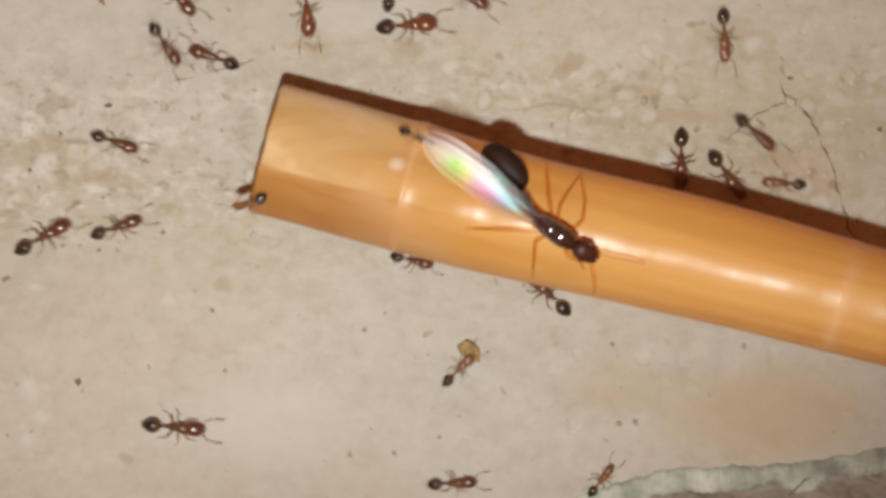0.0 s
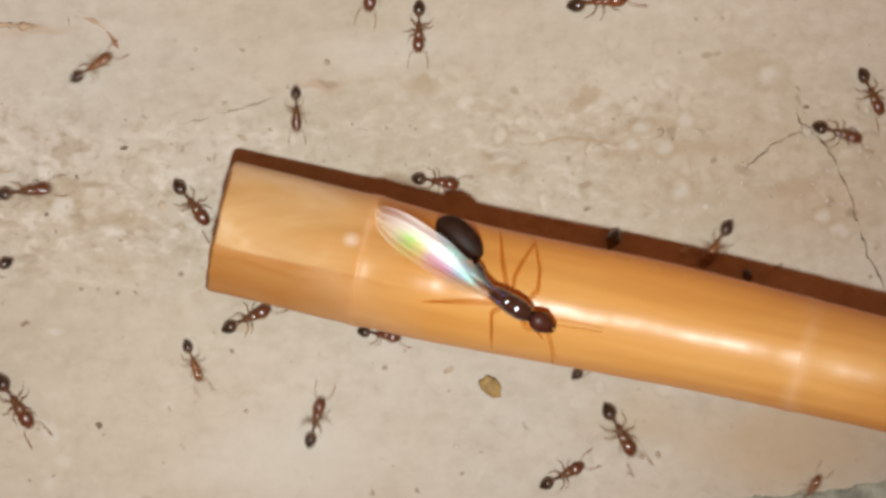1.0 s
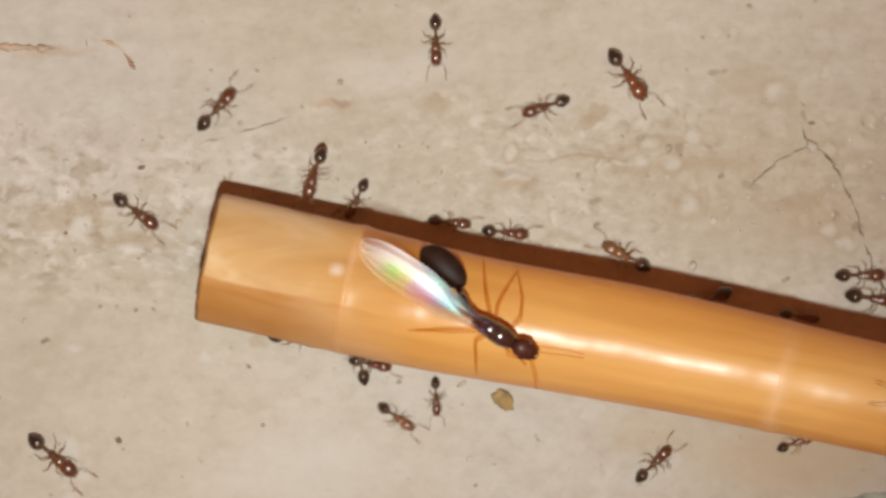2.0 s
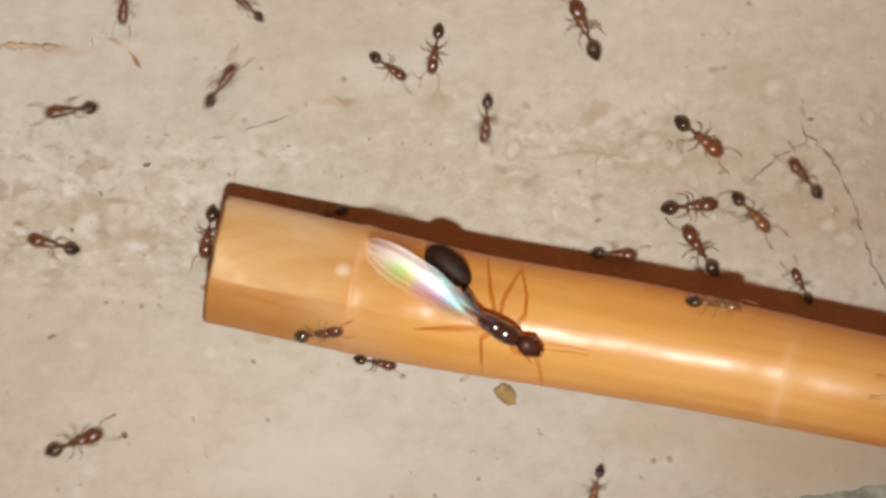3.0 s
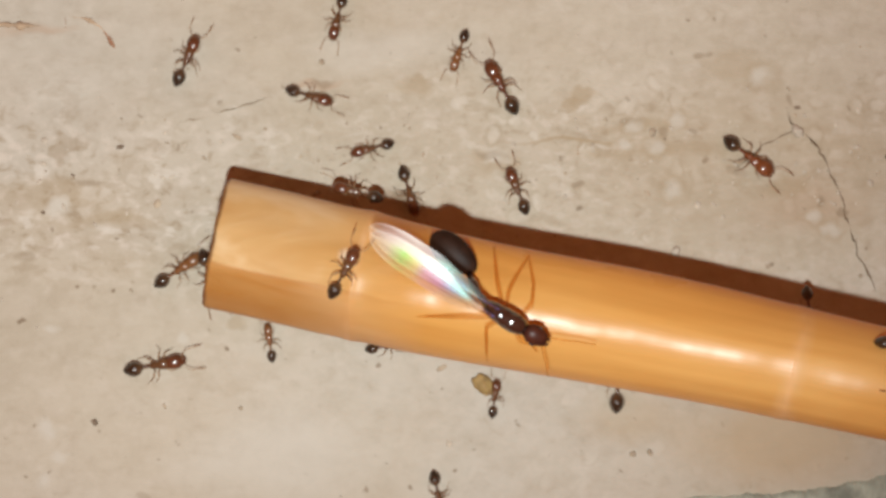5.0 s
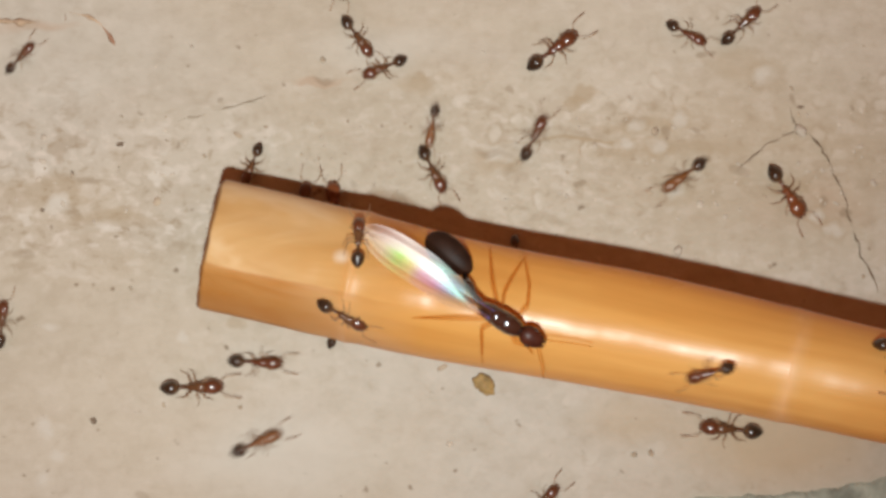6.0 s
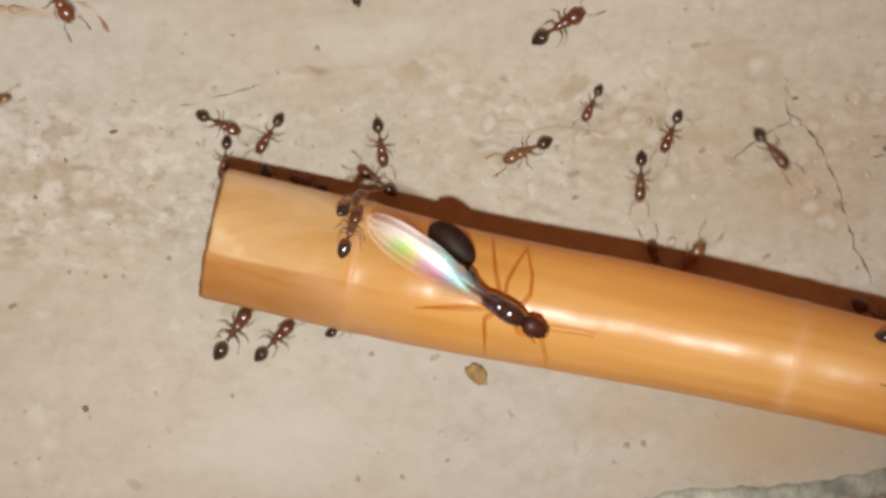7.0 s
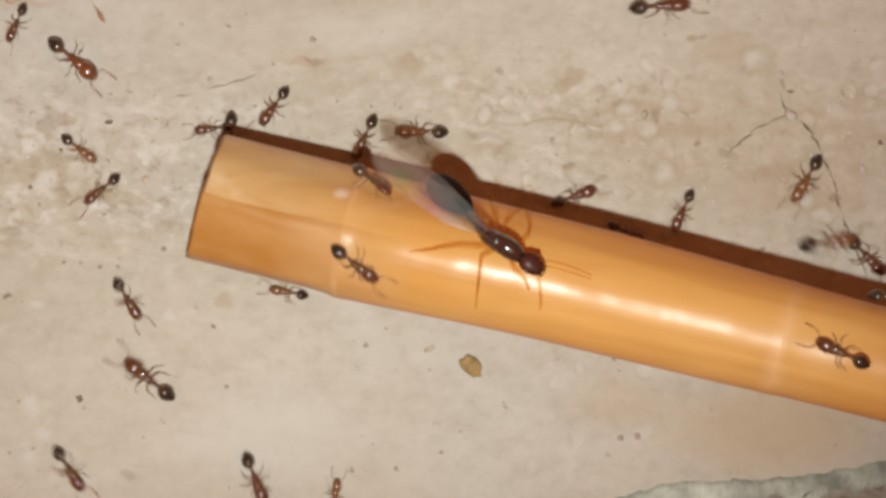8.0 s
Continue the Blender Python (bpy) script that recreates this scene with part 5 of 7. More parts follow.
    walk(crew[12], [
        (0, on_ground(-27.62, -0.99, 30)), (0.2, on_ground(-22.96, -0.73, 15)), (0.5, on_ground(-14.71, -0.52, -1)), (0.65, on_ground(-14.62, -0.37, -13)),
        (0.7, on_ground(-14.65, -0.35, -13)), (1, on_ground(-14.71, -0.48, -13)), (1.2, on_ground(-16.42, -0.96, -13)), (1.5, on_ground(-16.33, -1.45, -13)),
        (1.7, on_ground(-16.52, -1.4, -13)), (2, on_ground(-16.6, -1.48, -13)), (2.4, on_ground(-16.71, -1.58, -12)), (2.8, on_ground(-16.81, -1.68, -12)),
        (3, on_ground(-16.55, -1.8, -12)), (3.2, on_ground(-15.63, -1.85, -12)), (3.5, on_ground(-14.43, -1.7, -12)), (3.7, on_ground(-14.57, -1.63, -12)),
        (4, on_ground(-14.15, -1.77, -12)), (4.2, on_ground(-14.26, -1.59, -12)), (4.5, on_ground(-14.65, -1.74, -12)), (5, on_ground(-14.67, -1.81, -12)),
        (5.5, on_ground(-14.89, -1.9, -12)), (6, on_ground(-15.01, -1.97, -12)), (6.5, on_ground(-14.72, -2.07, -12)), (7, on_ground(-14.34, -2.05, -12)),
        (7.2, on_ground(-14.6, -2.33, -12)), (7.5, on_ground(-14.09, -1.79, -13)), (7.7, on_ground(-14.43, -0.64, -14)), (8, on_ground(-14.71, -0.36, -15)),
    ])
    walk(crew[13], [
        (0, on_ground(-22.47, -0.3, 20)), (0.2, on_ground(-19.73, -0.14, 15)), (0.35, on_ground(-19.77, -2.07, -21)), (0.5, on_ground(-19.81, -4, -58)),
        (0.7, on_ground(-18.03, -5.03, -17)), (1, on_ground(-14.61, -3.82, 25)), (1.2, on_ground(-14.63, -4.2, 7)), (1.5, on_ground(-13.76, -4.17, -8)),
        (1.7, on_ground(-13.04, -4.01, -3)), (2.8, on_ground(-11.08, -4.1, 1)), (3, on_stem(-10.32, -3.46, 7.65, 44, -24, 8)), (3.2, on_stem(-8.55, -3.58, 7.83, 43, -19, 3)),
        (3.5, on_stem(-6.65, -3.38, 8.1, 37, -21, 8)), (3.7, on_stem(-6.01, -3.11, 8.41, 31, -21, 14)), (4, on_stem(-4.86, -2.98, 8.72, 22, -20, 20)), (4.2, on_stem(-5, -2.46, 8.89, 16, -18, 25)),
        (4.5, on_stem(-5.99, -1, 9.19, -4, -4, 85)), (4.7, on_stem(-6.04, -0.38, 9.18, -4, 4, 83)), (5.25, on_stem(-8.3, -0.82, 8.99, 5, -4, 32)), (5.8, on_stem(-10.56, -1.25, 8.8, 17, -2, -19)),
        (6, on_stem(-6.9, -3.37, 8.35, 36, 9, -30)), (6.2, on_stem(-6.32, -3.75, 8.12, 41, 14, -32)), (6.5, on_stem(-4.82, -1.84, 9.24, 5, -7, 15)), (6.7, on_stem(-5.54, -0.32, 9.1, -9, 10, 52)),
        (7, on_stem(-6.06, 0.97, 8.73, -7, 25, 71)), (7.2, on_stem(-6.1, 0.13, 8.96, -11, 15, 53)), (7.5, on_stem(-5.07, 0.03, 9.1, -13, 0, 5)), (7.7, on_stem(-6.14, 1.36, 8.98, -16, -1, -5)),
        (8, on_stem(-5.19, -1.52, 8.96, 21, 5, -37)),
    ])
    walk(crew[14], [
        (0, on_stem(-12.56, 1.68, 6.84, -43, 37, -164)), (0.1, on_stem(-14.2, 1.11, 3.42, -27, 11, 158)), (0.2, on_ground(-15.84, 0.54, 117)), (0.5, on_ground(-18.75, -1.21, 153)),
        (0.7, on_ground(-19.28, -1.32, 162)), (0.85, on_ground(-18.9, -4.12, -134)), (1, on_ground(-18.52, -6.92, -70)), (1.2, on_ground(-12.39, -8.03, -1)),
        (1.5, on_ground(-10.39, -8.06, 13)), (1.7, on_ground(-9.33, -8.9, -8)), (2.25, on_ground(0.69, -10.35, -55)), (2.8, on_ground(10.71, -11.8, -103)),
        (3, on_ground(8.75, -15.7, -106)), (3.2, on_ground(7.49, -16.44, -134)), (3.5, on_ground(5.74, -16.41, -159)), (3.7, on_ground(3.4, -14.96, 166)),
        (4, on_ground(-1.44, -14.52, 150)), (4.2, on_ground(-5.05, -14.44, -175)), (4.5, on_ground(-8.52, -15.23, -136)), (4.7, on_ground(-9.38, -17.86, -121)),
        (5, on_ground(-9.38, -23.18, -90)), (8, on_ground(-9.38, -23.18, -90)),
    ])
    walk(crew[15], [
        (0, on_ground(-1.62, -2.51, -12)), (0.2, on_ground(-3.92, -3.88, -12)), (0.5, on_ground(-5.28, -5.07, -14)), (0.7, on_ground(-5.28, -4.99, -14)),
        (1, on_ground(-5.29, -5.09, -10)), (1.2, on_ground(-6.96, -5.68, -10)), (1.5, on_ground(-6.84, -6.05, -12)), (1.7, on_ground(-6.88, -6.09, -11)),
        (2.8, on_ground(-7.17, -6.2, -12)), (3, on_ground(-6.9, -6.37, -12)), (3.2, on_ground(-5.91, -6.45, -12)), (3.5, on_ground(-4.9, -6.19, -9)),
        (3.7, on_ground(-5.05, -6.06, -8)), (4, on_ground(-4.47, -6.31, -8)), (4.2, on_ground(-4.56, -6.21, -6)), (4.5, on_ground(-4.78, -6.2, -7)),
        (4.7, on_ground(-4.74, -6.12, -0)), (5.8, on_ground(-2.27, -5.67, 14)), (5.95, on_ground(-2.09, -3.02, -12)), (6, on_ground(-2.08, -3.01, -12)),
        (6.5, on_ground(-1.8, -3.11, -12)), (7, on_ground(-1.41, -3.08, -12)), (7.2, on_ground(-1.68, -3.32, -12)), (7.5, on_ground(-1.17, -2.92, -13)),
        (7.7, on_ground(-1.55, -2.09, -14)), (8, on_ground(-1.85, -2.01, -15)),
    ])
    walk(crew[16], [
        (0, on_ground(7.79, -4.64, 136)), (0.2, on_ground(8.36, -3.2, 90)), (0.3, on_ground(8.64, -5.03, 149)), (0.4, on_ground(8.93, -6.85, -152)),
        (0.5, on_ground(9.21, -8.68, -93)), (0.7, on_ground(9.61, -11.28, -92)), (1, on_ground(11.49, -12.13, -61)), (1.2, on_ground(14.39, -14.06, -40)),
        (1.5, on_ground(18.92, -14.49, -10)), (1.7, on_ground(27.69, -15.25, 14)), (1.89, on_ground(27.69, -18.59, -38)), (2.07, on_ground(27.69, -21.94, -90)),
        (8, on_ground(27.69, -21.94, -90)),
    ])
    walk(crew[17], [
        (0, on_ground(1.73, -10.07, 46)), (0.2, on_ground(3.2, -6.32, 64)), (0.5, on_ground(3.66, -8.33, 31)), (0.7, on_ground(6.29, -9.42, 20)),
        (1, on_ground(9.44, -7.21, 40)), (1.2, on_ground(12.09, -5.16, 10)), (1.35, on_ground(12.26, -6.11, -13)), (1.5, on_ground(12.32, -6.28, -13)),
        (1.7, on_ground(12.12, -6.22, -13)), (2, on_ground(12.05, -6.23, -13)), (2.4, on_ground(11.95, -6.24, -12)), (2.8, on_ground(11.85, -6.26, -12)),
        (3, on_ground(12.12, -6.32, -12)), (3.2, on_ground(13.06, -6.32, -12)), (3.5, on_ground(14.27, -6.24, -12)), (3.7, on_ground(14.13, -6.11, -12)),
        (4, on_ground(14.55, -6.3, -12)), (4.2, on_ground(14.44, -6.18, -12)), (4.5, on_ground(14.06, -6.26, -12)), (5, on_ground(14.04, -6.34, -12)),
        (5.5, on_ground(13.81, -6.46, -12)), (6, on_ground(13.7, -6.45, -12)), (6.5, on_ground(13.98, -6.56, -12)), (7, on_ground(14.38, -6.49, -12)),
        (7.2, on_ground(14.12, -6.68, -12)), (7.5, on_ground(14.61, -6.37, -13)), (7.7, on_ground(14.17, -5.74, -14)), (8, on_ground(13.85, -5.72, -15)),
    ])
    walk(crew[18], [
        (0, on_ground(-18.23, -14.41, -5)), (0.2, on_ground(-15.49, -14.69, -25)), (0.5, on_ground(-10.35, -18.54, -45)), (0.78, on_ground(-10.35, -23.5, -90)),
        (8, on_ground(-10.35, -23.5, -90)),
    ])
    walk(crew[19], [
        (0, on_ground(1.38, -18.18, 4)), (0.2, on_ground(4.59, -17.17, 13)), (0.5, on_ground(8.3, -15.66, 8)), (0.7, on_ground(8.23, -14.27, 32)),
        (1, on_ground(7.48, -15.09, 27)), (1.2, on_ground(9.13, -14.85, 11)), (1.5, on_ground(12.78, -15.02, 5)), (1.7, on_ground(13.17, -13.78, 38)),
        (2.8, on_ground(13.66, -13.22, 51)), (3, on_ground(14.28, -7.52, 78)), (3.25, on_ground(12.82, -8.67, 127)), (3.5, on_ground(11.36, -9.82, 177)),
        (3.7, on_ground(10.54, -8.97, 176)), (4, on_ground(5.96, -10.88, 159)), (4.2, on_ground(1.58, -10.85, 179)), (4.5, on_ground(-2.19, -15.38, -112)),
        (4.7, on_ground(-2.21, -16.4, -105)), (5.25, on_ground(1.29, -17.26, -46)), (5.8, on_ground(4.8, -18.13, 14)), (6, on_ground(6.46, -17.18, 45)),
        (6.2, on_ground(7.74, -15.16, 46)), (6.5, on_ground(11.43, -12.04, 34)), (6.7, on_ground(13.69, -9.72, 52)), (7, on_ground(14.64, -7, 64)),
        (7.08, on_ground(14.75, -6.89, 26)), (7.15, on_ground(14.87, -6.78, -12)), (7.2, on_ground(14.8, -6.83, -12)), (7.5, on_ground(15.29, -6.52, -13)),
        (7.7, on_ground(14.86, -5.89, -14)), (8, on_ground(14.53, -5.86, -15)),
    ])
    walk(crew[20], [
        (0, on_ground(11.81, -17.83, 53)), (0.2, on_ground(11.52, -17.67, 77)), (0.5, on_ground(11.32, -16.9, 97)), (0.7, on_ground(12.1, -17.69, 90)),
        (1, on_ground(24.82, -16.41, 54)), (1.1, on_ground(26.03, -14.45, 95)), (1.2, on_ground(27.24, -12.49, 136)), (1.45, on_ground(25.18, -12.56, 77)),
        (1.7, on_ground(23.12, -12.63, 18)), (2.8, on_ground(24.69, -10.57, 75)), (2.9, on_ground(20.11, -13.94, 127)), (3, on_ground(15.53, -17.3, 179)),
        (3.1, on_ground(14.21, -17.09, 142)), (3.2, on_ground(12.89, -16.87, 106)), (3.5, on_ground(10.53, -12.73, 112)), (3.7, on_ground(8.86, -9.54, 112)),
        (3.85, on_ground(2.71, -9.43, 176)), (4, on_ground(-3.45, -9.33, -120)), (4.2, on_ground(-7.24, -11.41, -158)), (4.35, on_ground(-10.35, -10.12, 163)),
        (4.5, on_ground(-13.46, -8.83, 123)), (4.7, on_ground(-13.66, -5.48, 97)), (5.8, on_ground(-8.18, -6.16, 100)), (6, on_ground(-8, -4.81, 69)),
        (6.2, on_ground(-7.8, -4.95, 80)), (6.5, on_ground(-8.19, -5.05, 93)), (6.7, on_ground(-7.91, -5.39, 67)), (7, on_ground(-6.89, -5.52, 22)),
        (7.2, on_ground(-7.74, -5.6, 28)), (7.5, on_ground(-7.81, -5.41, 18)), (7.6, on_ground(-8.63, -4.71, 77)), (7.7, on_ground(-9.46, -4.01, 137)),
        (8, on_ground(-10.63, -3.68, 169)),
    ])
    walk(crew[21], [
        (0, on_ground(-18.41, 16.04, -50)), (0.2, on_ground(-16.55, 14.66, -23)), (0.5, on_ground(-17.36, 8.56, -32)), (0.7, on_ground(-18.63, 8.54, -67)),
        (1, on_ground(-18.45, 4.22, -53)), (1.2, on_ground(-19.7, 4.32, -49)), (1.5, on_ground(-20.5, 5.09, -33)), (1.7, on_ground(-22.57, 5.76, -79)),
        (2.07, on_ground(-23.65, 4.75, -25)), (2.43, on_ground(-24.74, 3.74, 30)), (2.8, on_ground(-25.82, 2.73, 85)), (2.9, on_ground(-28.03, 2.7, 125)),
        (3, on_ground(-30.25, 2.67, 165)), (3.1, on_ground(-31.75, -0.55, -145)), (3.2, on_ground(-33.26, -3.77, -94)), (3.35, on_ground(-29.4, -5.91, -49)),
        (3.5, on_ground(-25.54, -8.04, -3)), (3.7, on_ground(-21.85, -6.73, 16)), (4, on_ground(-22.52, -2.7, 69)), (4.2, on_ground(-20.17, 0.6, 37)),
        (4.5, on_ground(-20.8, 3.77, 74)), (4.7, on_ground(-19.87, 8.86, 66)), (5.8, on_ground(-17.46, 22.43, 80)), (6, on_ground(-17.46, 24.84, 90)),
        (8, on_ground(-17.46, 24.84, 90)),
    ])
    walk(crew[22], [
        (0, on_ground(21.05, -0.36, -63)), (0.2, on_ground(20.79, -0.42, -63)), (0.5, on_ground(20.37, -1.77, -70)), (0.7, on_ground(20.56, -1.96, -71)),
        (1, on_ground(20.96, -2.22, -69)), (1.2, on_ground(20.54, -2.96, -68)), (1.7, on_ground(23.89, -3.84, -58)), (2.07, on_ground(23.88, -3.06, 2)),
        (2.43, on_ground(23.87, -2.28, 62)), (2.8, on_ground(23.86, -1.5, 121)), (3, on_ground(23.9, -1.34, 117)), (3.2, on_ground(24.07, -1.09, 114)),
        (3.5, on_ground(24.48, -1.23, 111)), (3.7, on_ground(24.89, -0.6, 95)), (4, on_ground(26.85, 1.24, 69)), (4.2, on_ground(28.68, 1.93, 44)),
        (4.5, on_ground(34.04, 5.59, 36)), (4.7, on_ground(37.58, 5.59, 0)), (8, on_ground(37.58, 5.59, 0)),
    ])
    walk(crew[23], [
        (0, on_ground(-0.53, 3.63, -14)), (0.2, on_ground(-3.11, 2.33, -14)), (0.28, on_ground(-3.51, 2.05, -13)), (0.5, on_ground(-3.03, 6.11, -1)),
        (0.7, on_ground(-2.39, 6.19, 7)), (1, on_ground(-1.21, 5.65, -9)), (1.2, on_ground(-1.66, 4.67, -14)), (1.5, on_ground(-0.26, 4.26, -10)),
        (1.7, on_ground(0.88, 3.84, -8)), (2.8, on_ground(8.46, 1.47, -5)), (3, on_ground(10.56, 1.16, -4)), (3.2, on_ground(14.82, 0.9, -1)),
        (3.5, on_ground(14.96, -0.42, 7)), (3.7, on_ground(17.52, 0.22, 9)), (4, on_ground(22.11, 1.09, 4)), (4.2, on_ground(24.8, 0.85, -3)),
        (4.5, on_ground(24.88, -0.68, -36)), (4.7, on_ground(26.35, -2.3, -51)), (5.25, on_stem(24, -4.81, 6.92, 5, 10, -120)), (5.8, on_stem(21.66, -7.32, 13.85, -3, 18, 169)),
        (6, on_stem(16.77, -7.25, 12.25, -10, 23, -162)), (6.2, on_stem(12.74, -7.07, 10.92, -25, 24, -170)), (6.5, on_stem(14.26, -6.23, 11.69, -18, 4, 134)), (6.7, on_stem(14.56, -4.32, 11.52, -3, 22, 104)),
        (7, on_ground(15.03, -0.88, 105)), (7.2, on_ground(12.25, 0.06, 120)), (7.5, on_ground(7.36, 1.67, 142)), (7.7, on_ground(6.57, 3.22, 175)),
        (7.8, on_ground(7.62, 3.21, 123)), (7.9, on_ground(8.66, 3.19, 72)), (8, on_ground(9.71, 3.18, 20)),
    ])
    walk(crew[24], [
        (0, on_ground(-10.71, 24.5, -90)), (0.14, on_ground(-10.71, 24.5, -90)), (0.32, on_ground(-10.71, 21.25, -32)), (0.5, on_ground(-10.71, 18, 25)),
        (0.6, on_ground(-10.63, 18.02, -37)), (0.7, on_ground(-10.54, 18.05, -100)), (1, on_ground(-11.09, 10.73, -89)), (1.2, on_ground(-11.06, 7.17, -72)),
        (1.5, on_ground(-7.11, 6.29, -27)), (1.7, on_ground(-8.56, 5.73, -80)), (2.25, on_ground(-6.7, 5.56, -133)), (2.8, on_ground(-4.84, 5.39, 173)),
        (3, on_ground(-10.4, 4.28, -160)), (3.2, on_ground(-11.45, 4.01, -124)), (3.35, on_ground(-10.47, 5.44, -169)), (3.5, on_ground(-9.48, 6.88, 147)),
        (3.7, on_ground(-7.46, 12.1, 98)), (4, on_ground(-5.96, 19.25, 89)), (4.29, on_ground(-5.96, 24.41, 90)), (8, on_ground(-5.96, 24.41, 90)),
    ])
    walk(crew[25], [
        (0, on_ground(-35.84, -2.06, 0)), (0.5, on_ground(-26.84, -2.06, -15)), (0.7, on_ground(-28.98, -5.2, -81)), (1, on_ground(-31.03, -9.65, -57)),
        (1.2, on_ground(-30.06, -10.8, -56)), (1.5, on_ground(-29.92, -12.01, -53)), (1.7, on_ground(-29.33, -12.03, -47)), (2.8, on_ground(-31.89, -13.72, -6)),
        (3, on_ground(-28.69, -11.67, 19)), (3.2, on_ground(-24.13, -9.32, -1)), (3.5, on_ground(-18.85, -8.54, 24)), (3.7, on_ground(-17.49, -5.32, 44)),
        (4, on_ground(-13.98, -7.24, 11)), (4.2, on_ground(-9.62, -7.71, 7)), (4.5, on_ground(0.4, -7.76, -1)), (4.7, on_ground(6.72, -7.68, 43)),
        (5.25, on_ground(15.53, -10.13, 111)), (5.8, on_ground(24.34, -12.57, 179)), (6, on_ground(19.58, -12.09, 174)), (6.2, on_ground(19.21, -11.21, 163)),
        (6.35, on_ground(20.82, -8.05, 168)), (6.5, on_ground(20.91, -8.12, 168)), (7, on_ground(21.31, -8.05, 168)), (7.2, on_ground(21.05, -8.2, 168)),
        (7.5, on_ground(21.54, -7.88, 167)), (7.7, on_ground(21.11, -7.21, 166)), (8, on_ground(20.8, -7.12, 165)),
    ])
    walk(crew[26], [
        (0, on_ground(-38.69, 12.71, 0)), (0.35, on_ground(-38.69, 12.71, 0)), (0.7, on_ground(-32.42, 12.71, 4)), (1, on_ground(-25.37, 14, 32)),
        (1.2, on_ground(-20.65, 18.39, 49)), (1.5, on_ground(-19.03, 22.6, 62)), (1.7, on_ground(-19.03, 26.07, 90)), (8, on_ground(-19.03, 26.07, 90)),
    ])
    walk(crew[27], [
        (0, on_ground(-5.84, 24.91, -90)), (0.59, on_ground(-5.84, 24.91, -90)), (1, on_ground(-5.55, 19.4, -104)), (1.1, on_ground(-6.0, 17.9, -108)), (1.2, on_ground(-7.53, 14.93, -110)),
        (1.5, on_ground(-9.82, 9.03, -103)), (1.7, on_ground(-10.26, 8.84, -103)), (2.8, on_stem(-16.68, 1.95, 8.63, 9, -6, -138)), (3, on_ground(-18.91, 3.15, -102)),
        (3.2, on_ground(-18.56, 1.31, -106)), (3.5, on_ground(-17.9, -0.3, -110)), (3.7, on_ground(-17.48, -1.19, -84)), (4, on_ground(-17.29, -0.2, -106)),
        (4.2, on_ground(-17.32, 0.81, -87)), (4.5, on_ground(-17.85, 0.94, -104)), (4.7, on_ground(-17.43, 0.41, -97)), (5.25, on_ground(-16.91, -2.32, -47)),
        (5.8, on_ground(-16.39, -5.04, 3)), (6, on_ground(-13.59, -7.18, -3)), (6.2, on_ground(-9.62, -6.97, 17)), (6.5, on_ground(-10.53, -6.51, 38)),
        (6.7, on_ground(-10.77, -6.71, 38)), (7, on_ground(-11.79, -6.37, 46)), (7.2, on_ground(-11.46, -6.72, 48)), (7.5, on_ground(-12.2, -6.74, 59)),
        (7.7, on_ground(-13.78, -9.72, 4)), (7.85, on_ground(-13.27, -13.34, -32)), (8, on_ground(-12.76, -16.97, -68)),
    ])
    walk(crew[28], [
        (0, on_ground(-9.78, -23.31, 90)), (0.31, on_ground(-9.78, -23.31, 90)), (0.7, on_ground(-9.78, -16.33, 89)), (1, on_ground(-9.95, -11.09, 74)),
        (1.2, on_ground(-10.33, -5.81, 100)), (1.5, on_ground(-9.64, -5.84, 115)), (1.7, on_ground(-8.95, -6.3, 125)), (2.25, on_ground(-6.58, -4.53, 62)),
        (2.8, on_ground(-4.2, -2.76, -1)), (2.95, on_ground(-4.4, -2.68, -12)), (3, on_ground(-4.33, -2.7, -12)), (3.2, on_ground(-3.41, -2.74, -12)),
        (3.5, on_ground(-2.21, -2.62, -12)), (3.7, on_ground(-2.35, -2.53, -12)), (4, on_ground(-1.93, -2.68, -12)), (4.2, on_ground(-2.03, -2.53, -12)),
        (4.5, on_ground(-2.42, -2.65, -12)), (5, on_ground(-2.44, -2.73, -12)), (5.5, on_ground(-2.66, -2.82, -12)), (6, on_ground(-2.78, -2.86, -12)),
        (6.5, on_ground(-2.5, -2.96, -12)), (7, on_ground(-2.11, -2.93, -12)), (7.2, on_ground(-2.37, -3.18, -12)), (7.5, on_ground(-1.87, -2.77, -13)),
        (7.7, on_ground(-2.24, -1.92, -14)), (8, on_ground(-2.54, -1.83, -15)),
    ])
    walk(crew[29], [
        (0, on_ground(-38.86, 5.28, 0)), (0.52, on_ground(-38.86, 5.28, 0)), (1, on_ground(-30.18, 5.28, 7)), (1.2, on_ground(-24.36, 8.68, 36)),
        (1.5, on_ground(-22.14, 10.86, 47)), (1.7, on_ground(-15.95, 12.14, 1)), (2.07, on_ground(-18.28, 12.44, 61)), (2.43, on_ground(-20.61, 12.74, 120)),
        (2.8, on_ground(-22.93, 13.04, 180)), (3, on_ground(-28.77, 12.27, -174)), (3.2, on_ground(-35.67, 10.85, -171)), (3.42, on_ground(-39.55, 10.85, 180)),
        (8, on_ground(-39.55, 10.85, 180)),
    ])
